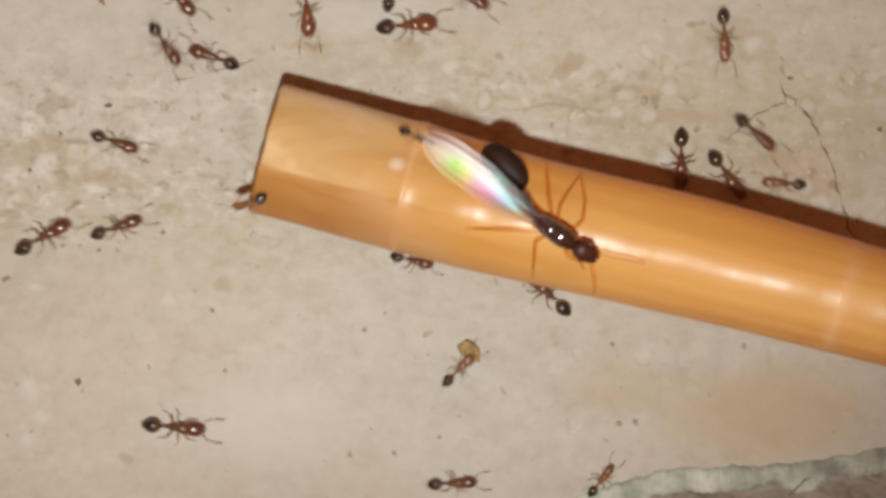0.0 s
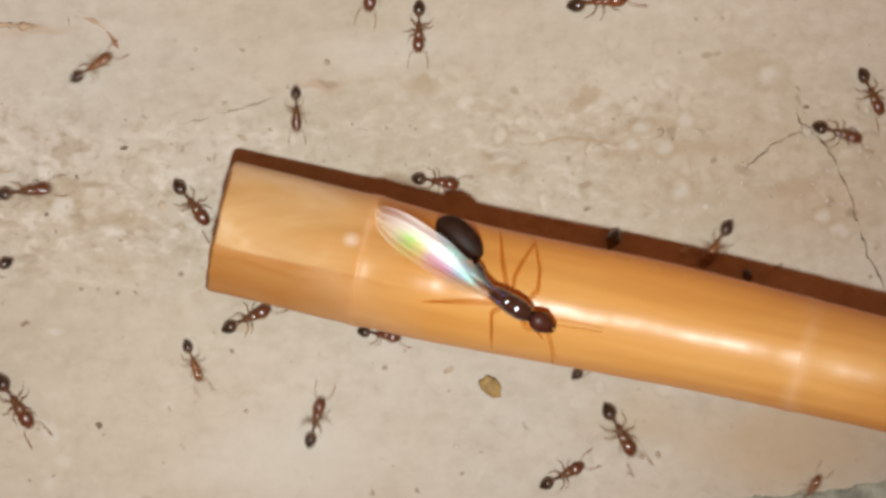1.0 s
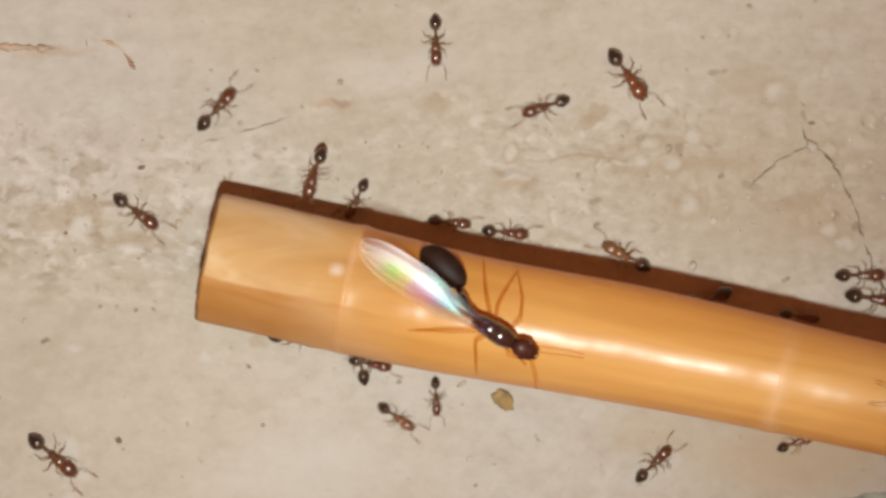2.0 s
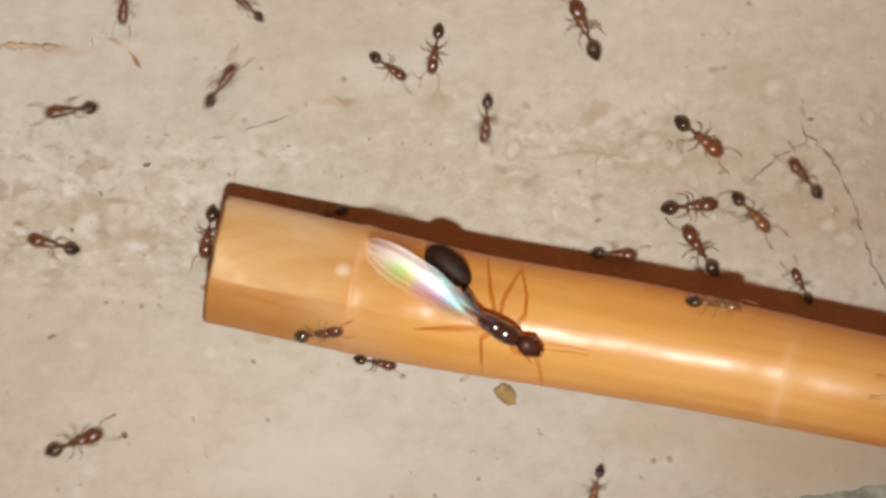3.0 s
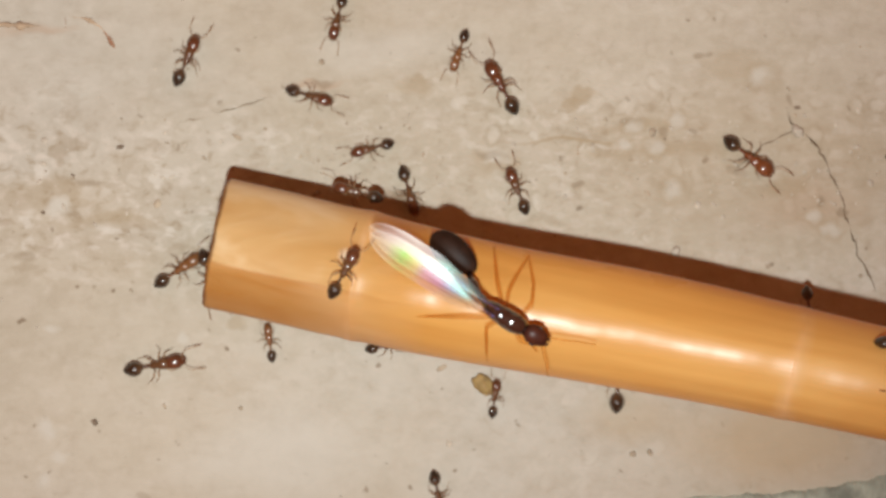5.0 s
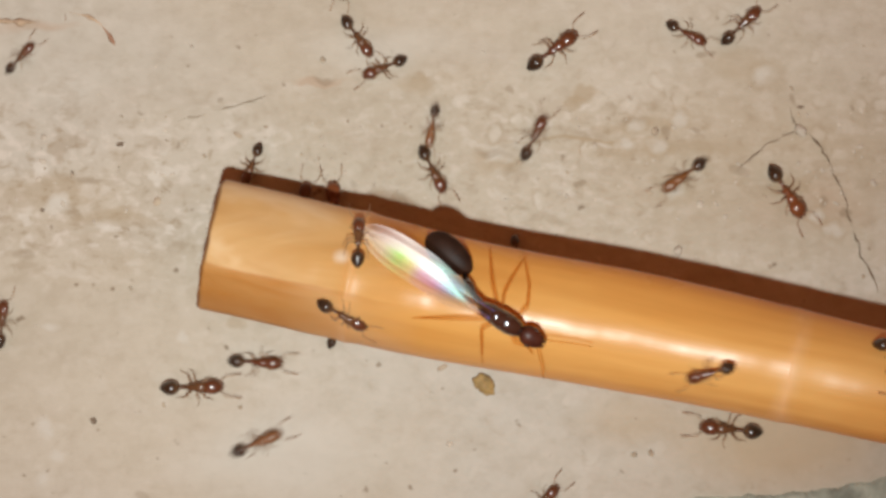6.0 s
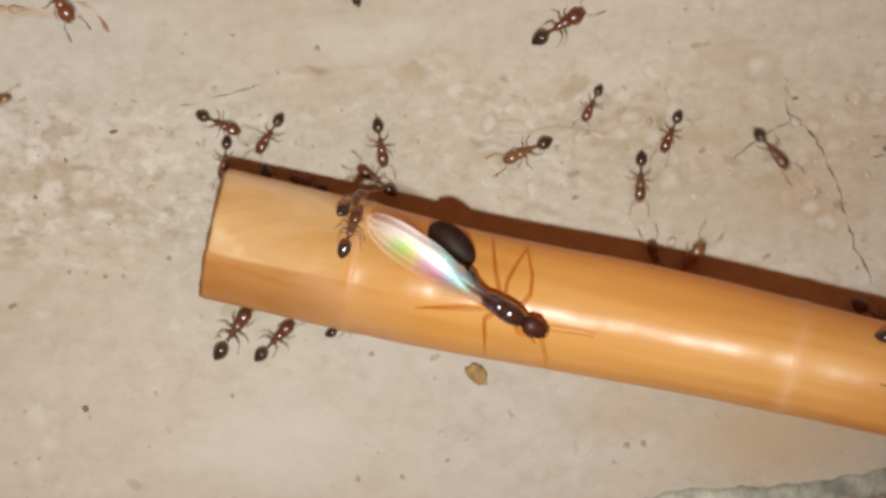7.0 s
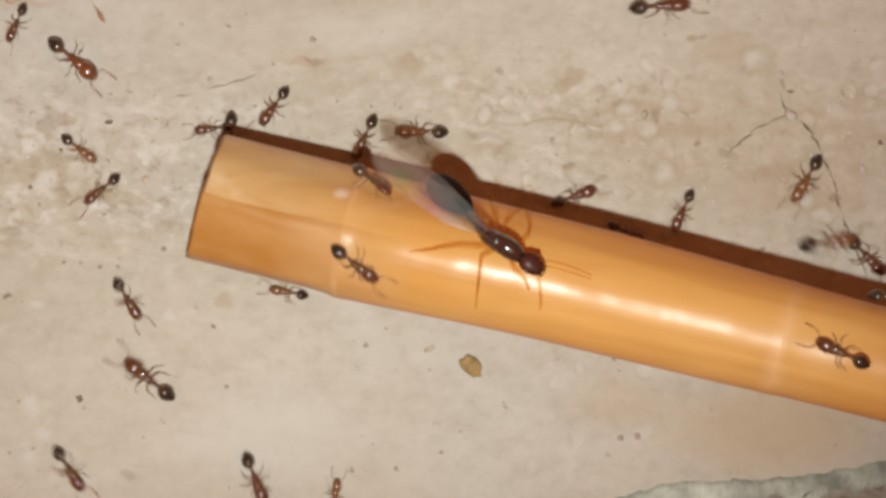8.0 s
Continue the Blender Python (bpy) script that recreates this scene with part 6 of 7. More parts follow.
    walk(crew[30], [
        (0, on_ground(-2.91, 4.21, -14)), (0.2, on_ground(-5.49, 2.89, -14)), (0.5, on_ground(-7.05, 1.77, -13)), (0.7, on_ground(-7.2, 1.85, -13)),
        (1, on_ground(-7.26, 1.72, -13)), (1.05, on_ground(-7.67, 1.6, -13)), (1.2, on_ground(-7.48, 5.09, -77)), (1.5, on_ground(-5.76, 3.93, -56)),
        (1.7, on_ground(-2.73, 4.02, -5)), (2.8, on_ground(-0.06, -0.05, -20)), (2.95, on_ground(-0.44, -1.32, -12)), (3, on_ground(-0.37, -1.34, -12)),
        (3.2, on_ground(0.55, -1.37, -12)), (3.5, on_ground(1.76, -1.27, -12)), (3.7, on_ground(1.61, -1.16, -12)), (4, on_ground(2.04, -1.33, -12)),
        (4.2, on_ground(1.94, -1.18, -12)), (4.5, on_ground(1.54, -1.29, -12)), (5, on_ground(1.52, -1.37, -12)), (5.5, on_ground(1.3, -1.47, -12)),
        (6, on_ground(1.18, -1.5, -12)), (6.5, on_ground(1.46, -1.6, -12)), (7, on_ground(1.85, -1.56, -12)), (7.2, on_ground(1.58, -1.8, -12)),
        (7.5, on_ground(2.1, -1.43, -13)), (7.7, on_ground(1.76, -0.67, -14)), (8, on_ground(1.48, -0.63, -15)),
    ])
    walk(crew[31], [
        (0, on_ground(24.69, -2.61, -14)), (0.2, on_ground(22.11, -3.75, -14)), (0.5, on_ground(20.58, -4.66, -13)), (0.7, on_ground(20.41, -4.64, -13)),
        (1, on_ground(20.36, -4.78, -13)), (1.1, on_ground(19.69, -2.57, 25)), (1.2, on_ground(19.02, -0.35, 62)), (1.5, on_ground(21.46, -0.35, -2)),
        (1.7, on_ground(25.37, -1.19, -7)), (2.8, on_ground(33.36, -4, -20)), (3, on_ground(35.31, -9.53, -12)), (3.2, on_ground(36.28, -9.46, -12)),
        (3.5, on_ground(37.53, -9.42, -12)), (3.7, on_ground(37.41, -9.25, -12)), (4, on_ground(37.83, -9.48, -12)), (4.2, on_ground(37.72, -9.4, -12)),
        (4.5, on_ground(37.33, -9.44, -12)), (5, on_ground(37.31, -9.54, -12)), (5.5, on_ground(37.08, -9.68, -12)), (6, on_ground(36.98, -9.6, -12)),
        (6.5, on_ground(37.26, -9.71, -12)), (7, on_ground(37.67, -9.6, -12)), (7.2, on_ground(37.42, -9.64, -12)), (7.5, on_ground(37.96, -9.23, -13)),
        (7.7, on_ground(37.62, -8.25, -14)), (8, on_ground(37.39, -7.8, -15)),
    ])
    walk(crew[32], [
        (0, on_ground(3.29, 0.47, -14)), (0.2, on_ground(0.74, -0.8, -14)), (0.5, on_ground(-0.8, -1.86, -13)), (0.7, on_ground(-0.95, -1.79, -13)),
        (1, on_ground(-1.01, -1.93, -13)), (1.2, on_ground(-2.73, -2.41, -13)), (1.35, on_ground(-2.68, -2.61, -13)), (1.5, on_ground(-2.83, -5.38, -82)),
        (1.7, on_ground(-2.72, -7.06, -88)), (2.8, on_ground(-1.87, -18.93, -91)), (3, on_ground(-1.87, -21.94, -90)), (8, on_ground(-1.87, -21.94, -90)),
    ])
    walk(crew[33], [
        (0, on_ground(-9.09, 7.36, -14)), (0.2, on_ground(-11.69, 5.99, -14)), (0.5, on_ground(-13.28, 4.82, -13)), (0.7, on_ground(-13.42, 4.91, -13)),
        (1, on_ground(-13.49, 4.78, -13)), (1.2, on_ground(-15.19, 4.3, -13)), (1.5, on_ground(-15.13, 3.82, -13)), (1.7, on_ground(-15.33, 3.87, -13)),
        (2, on_ground(-15.42, 3.79, -13)), (2.29, on_ground(-15.51, 3.72, -13)), (2.54, on_ground(-18.54, 6.07, 29)), (2.8, on_ground(-21.57, 8.41, 71)),
        (3, on_ground(-17.69, 13.97, 54)), (3.2, on_ground(-8.3, 17.35, 12)), (3.5, on_ground(-2.84, 18.43, 13)), (3.7, on_ground(2.09, 20.78, 13)),
        (3.81, on_ground(2.09, 22.74, 52)), (3.92, on_ground(2.09, 24.7, 90)), (8, on_ground(2.09, 24.7, 90)),
    ])
    walk(crew[34], [
        (0, on_ground(-12.51, 26.06, -90)), (2.29, on_ground(-12.51, 26.06, -90)), (2.54, on_ground(-12.51, 21.43, -154)), (2.8, on_ground(-12.51, 16.79, 142)),
        (3, on_ground(-15.75, 19.57, 136)), (3.2, on_ground(-18.44, 22.15, 134)), (3.4, on_ground(-18.44, 25.12, 90)), (8, on_ground(-18.44, 25.12, 90)),
    ])
    walk(crew[35], [
        (0, on_ground(-5.21, 26.06, -90)), (2.2, on_ground(-5.21, 26.06, -90)), (2.8, on_ground(-5.21, 15.26, -25)), (3, on_ground(-5.58, 14.94, -36)),
        (3.2, on_ground(-6.05, 12.06, -79)), (3.5, on_ground(-4.34, 5.68, -56)), (3.7, on_ground(-2.29, 2.82, -67)), (4, on_ground(-0.26, 1.12, -76)),
        (4.07, on_ground(-0.43, 2.66, -135)), (4.13, on_ground(-0.61, 4.2, 166)), (4.2, on_ground(-0.78, 5.74, 108)), (4.5, on_ground(-1.68, 9.74, 114)),
        (4.7, on_ground(-2.96, 8.83, 160)), (5.25, on_ground(-8.39, 7.69, -158)), (5.8, on_ground(-13.81, 6.55, -115)), (6, on_ground(-13.98, 6.66, -112)),
        (6.2, on_ground(-13.94, 6.74, -110)), (6.5, on_ground(-13.9, 6.77, -107)), (6.7, on_ground(-14.81, 6.15, -136)), (7, on_ground(-15.41, 6.25, -97)),
        (7.2, on_ground(-15.82, 5.65, -122)), (7.5, on_ground(-17.53, 6.22, -158)), (7.7, on_ground(-20.54, 6.29, -153)), (8, on_ground(-23.8, 3.43, -141)),
    ])
    walk(crew[36], [
        (0, on_ground(9.95, 26.06, -90)), (2.23, on_ground(9.95, 26.06, -90)), (2.42, on_ground(9.95, 22.64, -32)), (2.61, on_ground(9.95, 19.22, 26)),
        (2.8, on_ground(9.95, 15.8, 84)), (3, on_ground(8.54, 17.58, 112)), (3.2, on_ground(6.37, 20.11, 114)), (3.48, on_ground(6.37, 25.12, 90)),
        (8, on_ground(6.37, 25.12, 90)),
    ])
    walk(crew[37], [
        (0, on_ground(20.04, -1.45, -14)), (0.2, on_ground(17.47, -2.61, -14)), (0.5, on_ground(15.93, -3.54, -13)), (0.7, on_ground(15.77, -3.52, -13)),
        (1, on_ground(15.71, -3.65, -13)), (1.2, on_ground(13.97, -4.15, -13)), (1.5, on_ground(14.08, -4.48, -13)), (1.7, on_ground(13.88, -4.42, -13)),
        (2, on_ground(13.81, -4.42, -13)), (2.2, on_ground(13.75, -4.43, -13)), (2.8, on_ground(15.67, 6.75, -16)), (3, on_ground(16.1, 4.49, 4)),
        (3.2, on_ground(18.71, 4.64, -6)), (3.5, on_ground(20.03, 5.57, 11)), (3.7, on_ground(21.87, 5.16, -3)), (4, on_ground(28.22, 6.45, 19)),
        (4.2, on_ground(32.25, 8.29, 25)), (4.5, on_ground(37.57, 8.29, 0)), (8, on_ground(37.57, 8.29, 0)),
    ])
    walk(crew[38], [
        (0, on_ground(-24.64, 25.78, -90)), (2.68, on_ground(-24.64, 25.78, -90)), (3, on_ground(-24.64, 20.01, -97)), (3.2, on_ground(-26.56, 13.42, -109)),
        (3.5, on_ground(-30.74, 3.96, -103)), (3.7, on_ground(-33.44, -1.28, -122)), (4.01, on_ground(-38.97, -1.28, 180)), (8, on_ground(-38.97, -1.28, 180)),
    ])
    walk(crew[39], [
        (0, on_ground(-39.01, -12.71, 0)), (3.3, on_ground(-39.01, -12.71, 0)), (3.5, on_ground(-35.65, -12.71, 4)), (3.7, on_ground(-32.07, -12.04, -1)),
        (4, on_ground(-25.94, -11.55, 7)), (4.2, on_ground(-24.32, -10.32, 22)), (4.5, on_ground(-23.23, -8.63, 44)), (4.7, on_ground(-21.21, -7.22, 29)),
        (5.8, on_ground(-20.11, -7.36, -2)), (6, on_ground(-18.05, -8.92, 1)), (6.2, on_ground(-16.25, -7.95, 33)), (6.5, on_ground(-14.74, -6.24, 53)),
        (6.7, on_ground(-14.63, -6.59, 56)), (7, on_ground(-14.72, -5.79, 56)), (7.2, on_ground(-14.58, -6.2, 56)), (7.5, on_ground(-14.9, -5.91, 51)),
        (7.7, on_ground(-16.49, -7.08, 59)), (7.85, on_ground(-18.46, -8.43, 101)), (8, on_ground(-20.44, -9.78, 142)),
    ])
    walk(crew[40], [
        (0, on_ground(6.02, 24.48, -90)), (3.22, on_ground(6.02, 24.48, -90)), (3.5, on_ground(6.02, 19.44, -159)), (3.7, on_ground(1.37, 17.85, -162)),
        (4, on_ground(-0.97, 11.96, -118)), (4.2, on_ground(-3.15, 7.83, -122)), (4.5, on_ground(-4.42, 4.78, -100)), (4.7, on_ground(-6.25, 5.38, -156)),
        (5.25, on_stem(-6.51, 3.97, 3.77, 22, 19, 159)), (5.8, on_stem(-6.76, 2.55, 7.55, 23, 47, 111)), (6, on_stem(-6.06, 1.12, 8.66, 2, 29, 89)), (6.2, on_stem(-5.72, 0.59, 8.92, -8, 20, 65)),
        (6.5, on_stem(-6.22, 1.41, 8.46, -15, 31, 57)), (6.7, on_stem(-6.23, 1.6, 8.16, -25, 32, 41)), (7, on_stem(-6.01, 2.71, 7.18, -31, 51, 43)), (7.2, on_stem(-5.99, 2.88, 6.18, -55, 58, 20)),
        (7.35, on_stem(-5.72, 2.81, 6.75, -61, 26, 0)), (7.5, on_stem(-5.44, 2.74, 7.31, -55, -6, -14)), (7.7, on_stem(-5.23, 3.71, 7.05, -56, -26, -28)), (8, on_stem(-4.38, 3.48, 7.24, -50, -34, -37)),
    ])
    walk(crew[41], [
        (0, on_ground(-38.43, 10.05, 0)), (4, on_ground(-38.43, 10.05, 0)), (4.07, on_ground(-37.24, 10.05, -59)), (4.13, on_ground(-36.05, 10.05, -117)),
        (4.2, on_ground(-34.85, 10.05, -176)), (4.3, on_ground(-30.61, 10.48, -117)), (4.4, on_ground(-26.36, 10.92, -58)), (4.5, on_ground(-22.12, 11.35, 1)),
        (4.7, on_ground(-13.92, 10.71, -1)), (5.8, on_ground(-6.89, 16.21, -68)), (6, on_ground(-6.37, 15.65, -54)), (6.2, on_ground(-5.14, 11.56, -120)),
        (6.5, on_ground(-4.86, 11.32, -98)), (6.7, on_ground(-4.54, 9.54, -83)), (7, on_ground(-4.39, 7.33, -81)), (7.2, on_ground(-4.26, 7.4, -95)),
        (7.5, on_ground(-4.53, 7.12, -96)), (7.7, on_ground(-5.11, 6.52, -100)), (8, on_ground(-5.26, 7.12, -115)),
    ])
    walk(crew[42], [
        (0, on_ground(-38.43, -10.21, 0)), (3.93, on_ground(-38.43, -10.21, 0)), (4.2, on_ground(-33.51, -10.21, 44)), (4.5, on_ground(-30.5, -8.27, 52)),
        (4.7, on_ground(-24.74, -2.44, 48)), (5.8, on_ground(-15.33, 0.8, -10)), (6, on_ground(-15.01, -1.97, -12)), (6.5, on_ground(-14.72, -2.07, -12)),
        (7, on_ground(-14.34, -2.05, -12)), (7.2, on_ground(-14.6, -2.33, -12)), (7.5, on_ground(-14.09, -1.79, -13)), (7.7, on_ground(-14.43, -0.64, -14)),
        (8, on_ground(-14.71, -0.36, -15)),
    ])
    walk(crew[43], [
        (0, on_ground(2.02, -23.42, 90)), (3.92, on_ground(2.02, -23.42, 90)), (4.2, on_ground(2.02, -18.39, 86)), (4.5, on_ground(2.01, -16.26, 87)),
        (4.7, on_ground(2.8, -13.68, 85)), (5.8, on_ground(3.44, -4.4, 78)), (5.88, on_ground(3.37, -4.29, 123)), (5.95, on_ground(3.29, -4.17, 168)),
        (6, on_ground(3.29, -4.16, 168)), (6.5, on_ground(3.58, -4.26, 168)), (7, on_ground(3.97, -4.22, 168)), (7.2, on_ground(3.7, -4.45, 168)),
        (7.5, on_ground(4.2, -4.1, 167)), (7.7, on_ground(3.79, -3.38, 166)), (8, on_ground(3.47, -3.35, 165)),
    ])
    walk(crew[44], [
        (0, on_ground(4.32, 24.41, -90)), (3.74, on_ground(4.32, 24.41, -90)), (4, on_ground(4.32, 19.79, -72)), (4.2, on_ground(4.02, 18.4, -101)),
        (4.5, on_ground(-0.05, 14.14, -125)), (4.7, on_ground(0.22, 14.67, -118)), (5.8, on_ground(1.86, 14.79, -103)), (6, on_ground(-1.21, 9.29, -101)),
        (6.2, on_ground(-0.79, 2.57, -83)), (6.28, on_ground(-1.31, 0.86, -48)), (6.35, on_ground(-1.84, -0.84, -12)), (6.5, on_ground(-1.76, -0.91, -12)),
        (7, on_ground(-1.37, -0.88, -12)), (7.2, on_ground(-1.64, -1.12, -12)), (7.5, on_ground(-1.12, -0.72, -13)), (7.7, on_ground(-1.44, 0.11, -14)),
        (8, on_ground(-1.71, 0.19, -15)),
    ])
    walk(crew[45], [
        (0, on_ground(-8.25, 24.82, -90)), (4.25, on_ground(-8.25, 24.82, -90)), (4.5, on_ground(-8.25, 20.27, -96)), (4.7, on_ground(-8.35, 18.47, -93)),
        (5.8, on_ground(-4.82, 14.17, -161)), (6, on_ground(-4.66, 13.54, -158)), (6.2, on_ground(-3.58, 10.39, -150)), (6.5, on_ground(-3.75, 2.73, -107)),
        (6.6, on_ground(-3.99, 3.19, -152)), (6.7, on_ground(-4.24, 3.65, 163)), (7, on_ground(-4.78, 4.91, 144)), (7.2, on_ground(-6.92, 4.59, 169)),
        (7.5, on_ground(-10.34, 3.87, -180)), (7.65, on_ground(-11.39, 3.93, 166)), (7.7, on_ground(-11.45, 4.2, 166)), (8, on_ground(-11.65, 4.43, 165)),
    ])
    walk(crew[46], [
        (0, on_stem(22.54, -0.14, 6.38, -124, -10, -18)), (0.2, on_stem(20.06, -1.15, 6.38, -124, -10, -17)), (0.5, on_stem(18.57, -1.93, 6.38, -124, -10, -17)), (0.7, on_stem(18.42, -1.91, 6.38, -124, -10, -17)),
        (1, on_stem(18.35, -2.02, 6.38, -124, -10, -17)), (1.5, on_stem(16.77, -2.72, 6.38, -124, -10, -17)), (2, on_stem(16.5, -2.66, 6.38, -124, -10, -16)), (2.5, on_stem(16.37, -2.66, 6.38, -124, -10, -16)),
        (2.75, on_stem(16.3, -2.69, 8.65, -89, -9, -12)), (3, on_stem(16.23, -2.72, 10.92, -54, -10, -8)), (3.2, on_stem(17.13, -2.75, 10.92, -54, -10, -8)), (3.5, on_stem(20.3, -3.71, 12.07, -44, -11, -6)),
        (3.7, on_stem(24.16, -4.62, 13.44, -38, -22, -17)), (4, on_stem(30.09, -6.08, 15.39, -42, -18, -8)), (4.5, on_stem(29.61, -6, 15.39, -42, -18, -8)), (5, on_stem(29.6, -6.09, 15.39, -42, -18, -8)),
        (5.5, on_stem(29.38, -6.21, 15.39, -42, -18, -8)), (6, on_stem(29.28, -6.16, 15.39, -42, -18, -8)), (6.5, on_stem(29.56, -6.28, 15.39, -42, -18, -8)), (7, on_stem(29.94, -6.23, 15.39, -42, -18, -8)),
        (7.2, on_stem(29.72, -6.28, 15.36, -43, -18, -8)), (7.5, on_stem(30.28, -5.83, 15.2, -47, -18, -8)), (7.7, on_stem(30.15, -4.7, 14.64, -56, -17, -7)), (8, on_stem(30.11, -4.17, 14, -64, -16, -6)),
    ])
    walk(crew[47], [
        (0, on_ground(13.42, 24.84, -90)), (5.36, on_ground(13.42, 24.84, -90)), (5.58, on_ground(13.42, 20.92, -53)), (5.8, on_ground(13.42, 17.01, -17)),
        (6, on_ground(16.92, 15.82, -28)), (6.2, on_ground(17.34, 13.45, -75)), (6.5, on_ground(16.53, 9.62, -79)), (6.7, on_ground(16.15, 8.52, -126)),
        (7, on_ground(16.06, 8.14, -113)), (7.2, on_ground(16.25, 5.56, -95)), (7.5, on_ground(16.24, 2.5, -88)), (7.7, on_ground(15.37, 0.59, -62)),
        (8, on_ground(17.22, 2.08, -114)),
    ])
    walk(crew[48], [
        (0, on_ground(18.56, 24.84, -90)), (5.25, on_ground(18.56, 24.84, -90)), (5.52, on_ground(18.56, 19.87, -26)), (5.8, on_ground(18.56, 14.89, 37)),
        (6, on_ground(20.78, 16.47, 43)), (6.2, on_ground(23.74, 15.09, 8)), (6.5, on_ground(35.42, 15.57, -0)), (6.7, on_ground(37.82, 15.57, 0)),
        (8, on_ground(37.82, 15.57, 0)),
    ])
    walk(crew[49], [
        (0, on_ground(22.39, -2.04, 166)), (0.2, on_ground(19.82, -3.18, 166)), (0.5, on_ground(18.29, -4.11, 167)), (0.7, on_ground(18.12, -4.09, 167)),
        (1, on_ground(18.06, -4.22, 167)), (1.2, on_ground(16.32, -4.73, 167)), (1.5, on_ground(16.43, -5.04, 167)), (1.7, on_ground(16.23, -4.98, 167)),
        (2, on_ground(16.16, -4.98, 167)), (2.4, on_ground(16.05, -4.98, 168)), (2.8, on_ground(15.95, -4.98, 168)), (3, on_ground(16.22, -5.04, 168)),
        (3.2, on_ground(17.16, -5.03, 168)), (3.5, on_ground(18.38, -4.96, 168)), (3.7, on_ground(18.24, -4.82, 168)), (4, on_ground(18.66, -5.02, 168)),
        (4.2, on_ground(18.55, -4.9, 168)), (4.5, on_ground(18.16, -4.98, 168)), (4.92, on_ground(18.18, -5.04, 168)), (5.36, on_ground(19.4, 2.64, -155)),
        (5.8, on_ground(20.62, 10.33, -117)), (6, on_ground(16.47, 5.75, -144)), (6.2, on_ground(12.33, 5.17, 177)), (6.5, on_ground(6.71, 7.47, 177)),
        (6.7, on_ground(5.54, 6.85, -166)), (7, on_ground(5.82, 6.86, -156)), (7.2, on_ground(5.82, 6.67, -167)), (7.5, on_ground(1.58, 7.25, 178)),
        (7.7, on_ground(-2.52, 7.4, 177)), (8, on_ground(-1.36, 7.66, 179)),
    ])
    walk(crew[50], [
        (0, on_ground(-21.08, -23.16, 90)), (5.4, on_ground(-21.08, -23.16, 90)), (5.8, on_ground(-21.08, -15.93, 50)), (6, on_ground(-13.57, -12.85, 23)),
        (6.2, on_ground(-8.54, -8.84, 38)), (6.5, on_ground(-1.18, -10.25, 11)), (6.7, on_ground(4.37, -8.67, 13)), (7, on_ground(8.16, -6.33, 0)),
        (7.15, on_ground(8.19, -5.33, -12)), (7.2, on_ground(8.12, -5.39, -12)), (7.5, on_ground(8.61, -5.06, -13)), (7.7, on_ground(8.19, -4.4, -14)),
        (8, on_ground(7.86, -4.4, -15)),
    ])
    walk(crew[51], [
        (0, on_ground(-38.57, 11.73, 0)), (5.51, on_ground(-38.57, 11.73, 0)), (5.8, on_ground(-33.27, 11.73, 44)), (6, on_ground(-30.21, 14.47, 47)),
        (6.2, on_ground(-25.48, 18.78, 60)), (6.5, on_ground(-23.94, 22.34, 75)), (6.7, on_ground(-23.94, 24.53, 90)), (8, on_ground(-23.94, 24.53, 90)),
    ])
    walk(crew[52], [
        (0, on_ground(-38.57, -8.02, 0)), (5.49, on_ground(-38.57, -8.02, 0)), (5.64, on_ground(-35.77, -8.02, 39)), (5.8, on_ground(-32.97, -8.02, 78)),
        (6, on_ground(-31.64, -4.27, 84)), (6.2, on_ground(-30.96, -0.4, 82)), (6.5, on_ground(-26.58, 9.26, 46)), (6.7, on_ground(-20.67, 11.19, 16)),
        (7, on_ground(-15.73, 8.82, -24)), (7.1, on_ground(-16.95, 8.34, -63)), (7.2, on_ground(-18.16, 7.85, -102)), (7.5, on_ground(-21.08, 4.32, -90)),
        (7.7, on_ground(-23.42, 2.04, -121)), (8, on_ground(-21.81, -4.35, -58)),
    ])
    walk(crew[53], [
        (0, on_ground(-6.35, 24.84, -90)), (5.6, on_ground(-6.35, 24.84, -90)), (5.8, on_ground(-6.35, 21.43, -109)), (6, on_ground(-7.14, 19.83, -104)),
        (6.2, on_ground(-8.15, 16.42, -110)), (6.5, on_ground(-11.13, 10.03, -98)), (6.7, on_ground(-12.5, 7.04, -127)), (7, on_ground(-12.3, 7.99, -123)),
        (7.2, on_ground(-11.03, 7.76, -88)), (7.5, on_ground(-10.35, 7.12, -87)), (7.7, on_ground(-11.23, 8.29, -118)), (8, on_ground(-11.67, 9.31, -126)),
    ])
